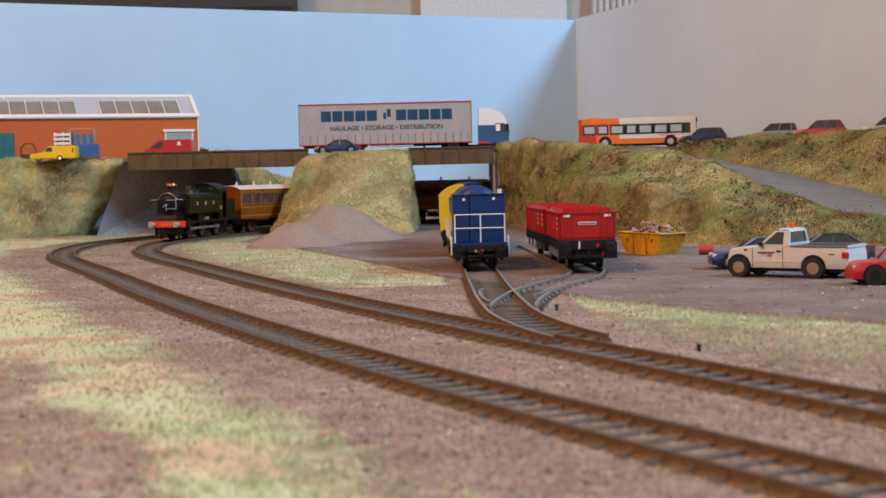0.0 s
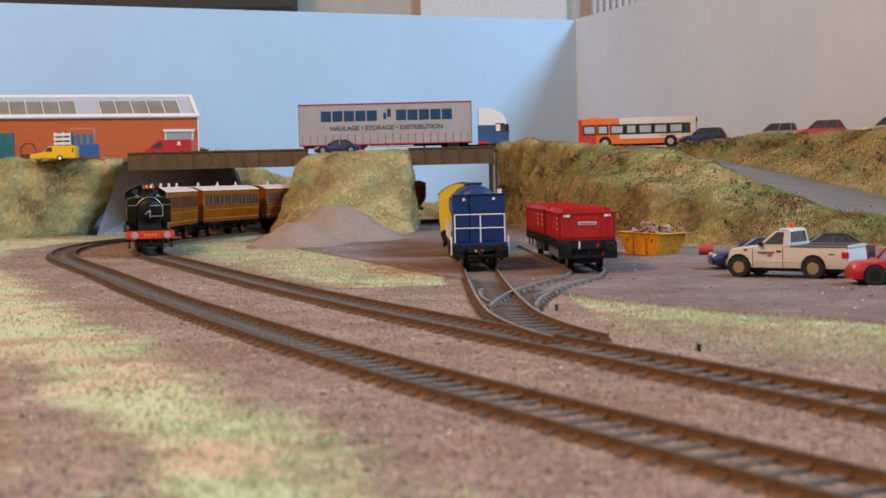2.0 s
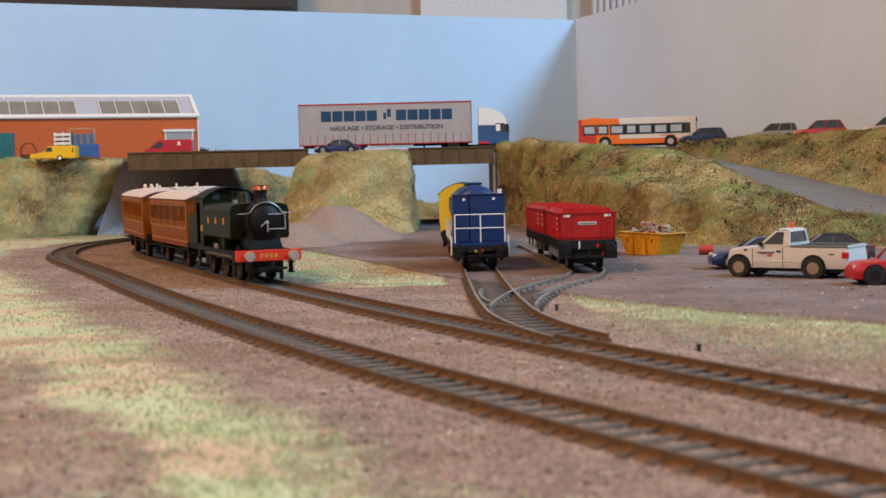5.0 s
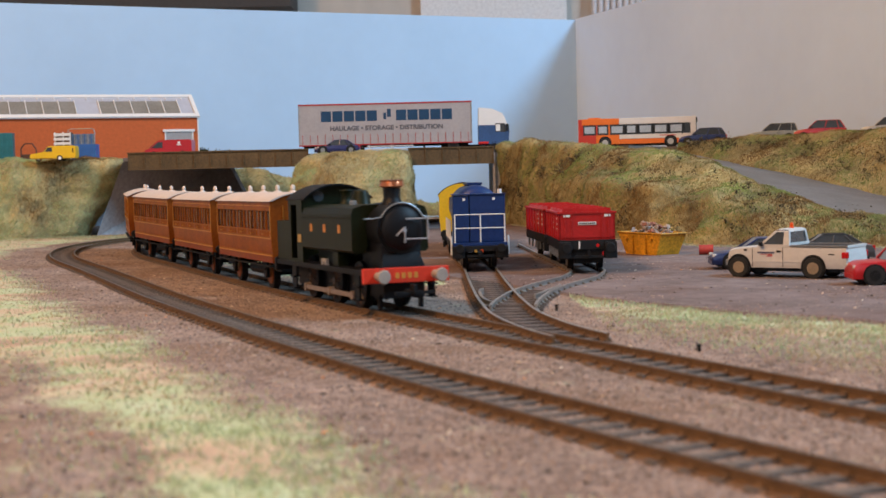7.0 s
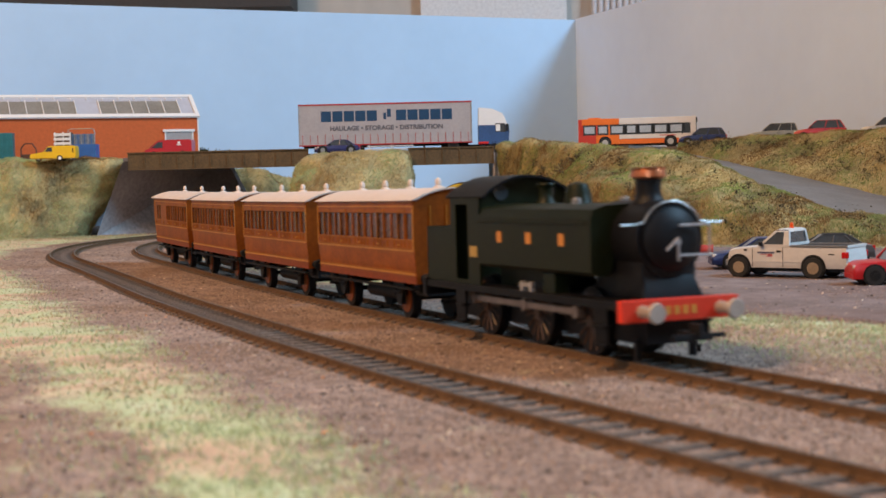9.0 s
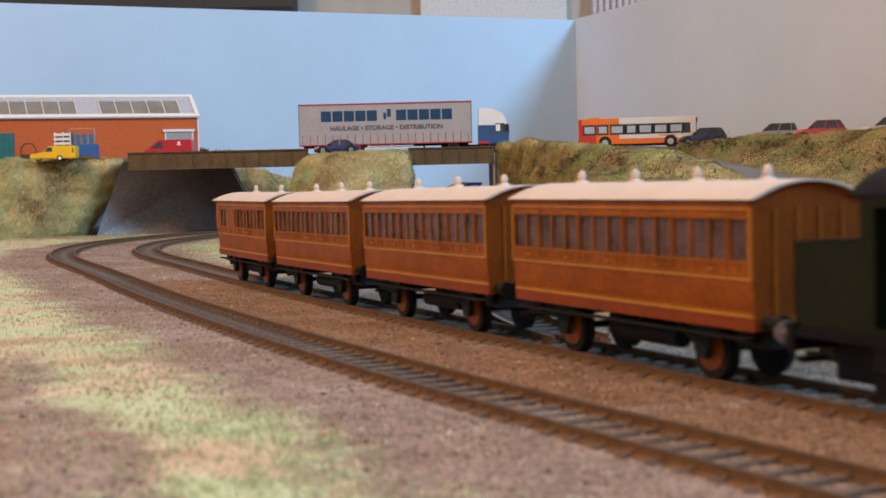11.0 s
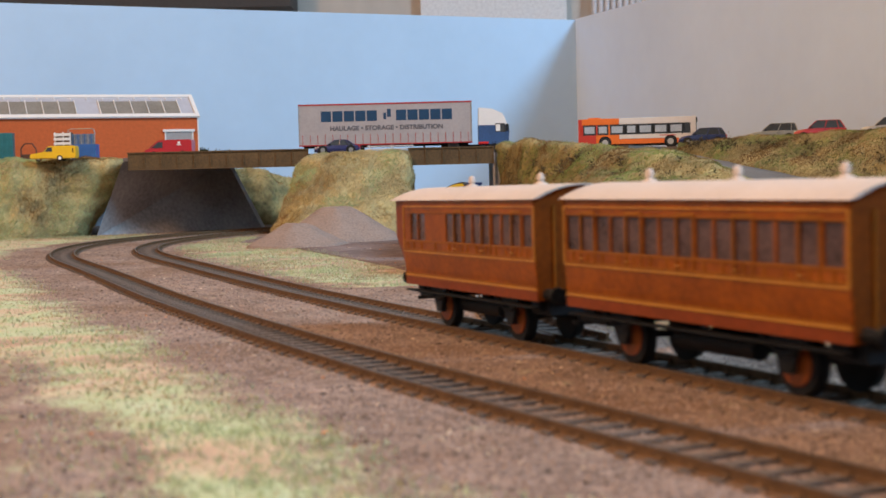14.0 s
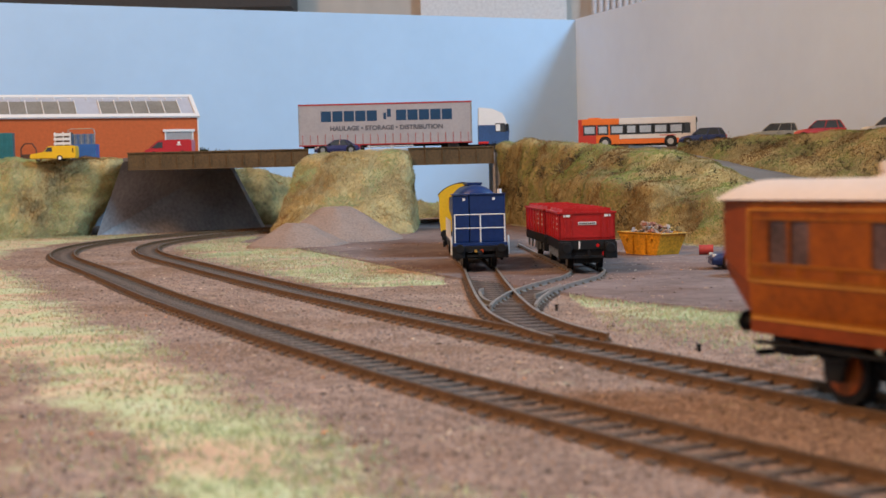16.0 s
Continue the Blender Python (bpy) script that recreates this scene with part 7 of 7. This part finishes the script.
    tri = [(0, 2, 4), (2, 1, 4), (1, 3, 4), (3, 0, 4), (2, 0, 5), (1, 2, 5), (3, 1, 5), (0, 3, 5)]
    for _ in range(95000):
        y = 0.18 + 1.2 * r.rand() ** 1.8
        x = -0.30 * y + r.rand() * 0.62 * y
        k = len(verts)
        s = r.uniform(0.00015, 0.0006) * (1.5 if r.rand() < 0.04 else 1.0)
        z = max(bed_z(x, y) + 0.00035, yard_z(y) - 0.0002 if y > yard_edge_y(x) and x > -0.165 else -1)
        a = r.uniform(0, 6.28)
        for sx, sy, sz in shape:
            q = s * r.uniform(0.6, 1.2)
            verts.append((x + q * (sx * math.cos(a) - sy * math.sin(a)), y + q * (sx * math.sin(a) + sy * math.cos(a)), z + q * sz * 0.8))
        faces += [(k + i, k + j, k + m) for i, j, m in tri]
    me = mesh_from_arrays("ballast_stones", verts, faces, mat("ballast_stone", (0.30, 0.215, 0.175), 0.9, var=0.2, scale=90, island=0.55))
    tagged(new("ballast_stones", me), "loose pinkish ballast stones and crumbs", "ballast", kind="stuff")


dress_ground()


def litter(name, count, sizes, material, label, seed):
    """Scattered crumbs, bark and chippings lying on the ground."""
    r = np.random.RandomState(seed)
    verts, faces = [], []
    for _ in range(count):
        y = 0.17 + 1.0 * r.rand() ** 1.9
        x = -0.32 * y + r.rand() * 0.64 * y
        if abs(side_of_line(x, y)) < 0.016 or abs(side_of_line(x, y) + 0.063) < 0.016:
            continue
        z = max(bed_z(x, y) + 0.0004, yard_z(y) if x > -0.165 and y > yard_edge_y(x) else -1.0)
        k, a = len(verts), r.uniform(0, 6.28)
        l, w, h = r.uniform(*sizes), r.uniform(*sizes) * 0.5, r.uniform(*sizes) * 0.4
        for u, v, q in ((-1, -0.6, 0), (0.9, -1, 0), (1, 0.7, 0), (-0.7, 1, 0), (-0.5, -0.3, 1), (0.6, -0.4, 0.9), (0.4, 0.5, 1.1)):
            u, v = u * l * r.uniform(0.7, 1.2), v * w * r.uniform(0.7, 1.2)
            verts.append((x + u * math.cos(a) - v * math.sin(a), y + u * math.sin(a) + v * math.cos(a), z + q * h))
        faces += [tuple(k + i for i in f) for f in ((3, 2, 1, 0), (0, 1, 5, 4), (1, 2, 6, 5), (2, 3, 6), (3, 0, 4, 6), (4, 5, 6))]
    tagged(new(name, mesh_from_arrays(name, verts, faces, material)), label, "litter", kind="stuff")


litter("dark_litter", 1100, (0.0003, 0.0011), mat("dark_bark", (0.06, 0.035, 0.022), 0.9, var=0.3, scale=200, island=0.5), "dark crumbs of bark scattered over the ground", 21)
litter("pale_litter", 700, (0.0003, 0.0009), mat("pale_chips", (0.66, 0.50, 0.36), 0.8, var=0.2, scale=200, island=0.4), "pale chippings scattered over the ground", 22)
litter("orange_litter", 60, (0.0005, 0.0011), mat("orange_chips", (0.62, 0.22, 0.07), 0.8, var=0.2, scale=200, island=0.3), "orange chippings scattered over the ground", 23)


def bush(x, y, z, w, h, label, seed):
    """A low bush: a few bent twigs under many small leaves."""
    r = np.random.RandomState(seed)
    b = thing("bush", label, "bush", "bushes behind the bridge", pose(x, y, z))
    bm = B()
    tips = []
    for _ in range(9):
        a = np.array([r.uniform(-0.4, 0.4) * w, r.uniform(-0.2, 0.2) * w, 0.0])
        m = a + np.array([r.normal(0, 0.15) * w, r.normal(0, 0.1) * w, h * 0.5])
        e = m + np.array([r.normal(0, 0.2) * w, r.normal(0, 0.1) * w, h * r.uniform(0.1, 0.5)])
        tube(bm, a, m, 0.0005, 5, 0.0004)
        tube(bm, m, e, 0.0004, 5, 0.0002)
        tips += [m, e]
    part("twigs", bm, SCRUB, b)
    verts, faces = [], []
    for _ in range(900):
        p = tips[r.randint(len(tips))] + r.normal(0, 0.16 * w, 3) * np.array([1, 0.6, 0.5])
        if p[2] < 0:
            continue
        u, v = r.normal(0, 0.0007, 3), r.normal(0, 0.0007, 3)
        k = len(verts)
        verts += [tuple(p - u), tuple(p + v), tuple(p + u), tuple(p - v)]
        faces.append((k, k + 1, k + 2, k + 3))
    o = new("leaves", mesh_from_arrays("leaves", verts, faces, fibre("dull_leaves", (0.10, 0.10, 0.055), var=0.3, scale=40, island=0.35)))
    o.parent = b


bush(-0.2700, 1.660, UP - 0.0005, 0.016, 0.011, "low dull green bush beside the brick building", 31)
bush(-0.2480, 1.668, UP - 0.0005, 0.018, 0.008, "low straggling bush behind the bridge girder", 32)


# ---------------------------------------------------------------- the room round the layout
ROOM = mat("warm_cream_wall", (0.62, 0.56, 0.50), 0.85, var=0.05, scale=3)
CEIL = mat("white_ceiling", (0.80, 0.80, 0.80), 0.9, var=0.03, scale=3)
WOOD = mat("baseboard_ply", (0.36, 0.25, 0.15), 0.7, var=0.15, scale=12)


def slab(name, x0, x1, y0, y1, z0, z1, material, label, category):
    bm = B()
    box(bm, x0, x1, y0, y1, z0, z1)
    return solid(name, bm, material, label, category, kind="structure")


slab("floor", -3.0, 3.0, -2.4, 4.0, -1.05, -0.95, WOOD, "plain wooden floor of the room", "floor")
slab("ceiling", -3.0, 3.0, -2.4, 4.0, 2.20, 2.30, CEIL, "plain white ceiling", "ceiling")
slab("wall_back", -3.0, 3.0, 3.6, 3.7, -0.95, 2.20, ROOM, "warm cream wall of the room", "wall")
slab("wall_behind", -3.0, 3.0, -2.5, -2.4, -0.95, 2.20, CEIL, "plain pale wall of the room", "wall")
slab("wall_left", -3.1, -3.0, -2.4, 3.6, -0.95, 2.20, CEIL, "plain pale wall of the room", "wall")
slab("wall_right", 3.0, 3.1, -2.4, 3.6, -0.95, 2.20, CEIL, "plain pale wall of the room", "wall")
slab("baseboard", -1.0, 1.0, -0.5, 2.3, -0.045, -0.022, WOOD, "plywood baseboard under the layout", "baseboard")
for _x in (-0.9, 0.9):
    for _y in (-0.4, 2.2):
        bm = B()
        box(bm, _x - 0.025, _x + 0.025, _y - 0.025, _y + 0.025, -0.95, -0.045, 0.003)
        solid("trestle_leg", bm, WOOD, "plain wooden leg under the baseboard", "trestle leg", "legs of the layout")
slab("pelmet", -1.8, -0.345, 3.42, 3.60, 0.462, 0.75, mat("dark_shelf", (0.055, 0.05, 0.05), 0.6), "dark shelf edge on the far wall", "shelf")
slab("doorway_panel", -0.040, 0.318, 3.56, 3.60, -0.90, 1.10, mat("white_gloss", (0.85, 0.83, 0.86), 0.4), "white painted panel on the far wall", "panel")
bm = B()
for _i in range(9):
    tube(bm, (0.385 + _i * 0.0155, 3.55, -0.2), (0.385 + _i * 0.0155, 3.55, 1.1), 0.0062, 10)
solid("curtain", bm, mat("pale_curtain", (0.72, 0.68, 0.70), 0.8), "pale curtain hanging in folds on the far wall", "curtain", smooth=True)


# ---------------------------------------------------------------- what moves
def vehicle_pose(front, axles):
    """The pose of a vehicle whose front is at that distance along the line, standing on its outer axles."""
    a, _ = line(front + axles[0])
    b, _ = line(front + axles[1])
    d = (a - b).normalized()
    x = a - d * axles[0]
    side = Vector((0, 0, 1)).cross(d).normalized()
    up = d.cross(side)
    m = Matrix((d, side, up)).transposed().to_4x4()
    m.translation = x
    return m


def motions():
    for ob, moving, off, axles in TRAIN:
        walk(ob, [(t, vehicle_pose(travelled(t) + off, axles)) for t in (i * 0.2 for i in range(81))])
        for piece, r, how in moving:
            rows = []
            for i in range(241):
                t = i / 15
                if how == "wheel":
                    a = math.degrees((travelled(t) + off) / r)
                    rows.append((t, pose(piece.location.x if i == 0 else rows[0][1].translation.x, 0, r, 0, a, 0)))
                else:
                    x0, rr, s = r
                    a = travelled(t) / rr + (0.0 if s > 0 else math.pi / 2)
                    rows.append((t, pose(x0 + 0.0042 * math.cos(a), 0, rr - 0.0042 * math.sin(a))))
            walk(piece, rows)


motions()
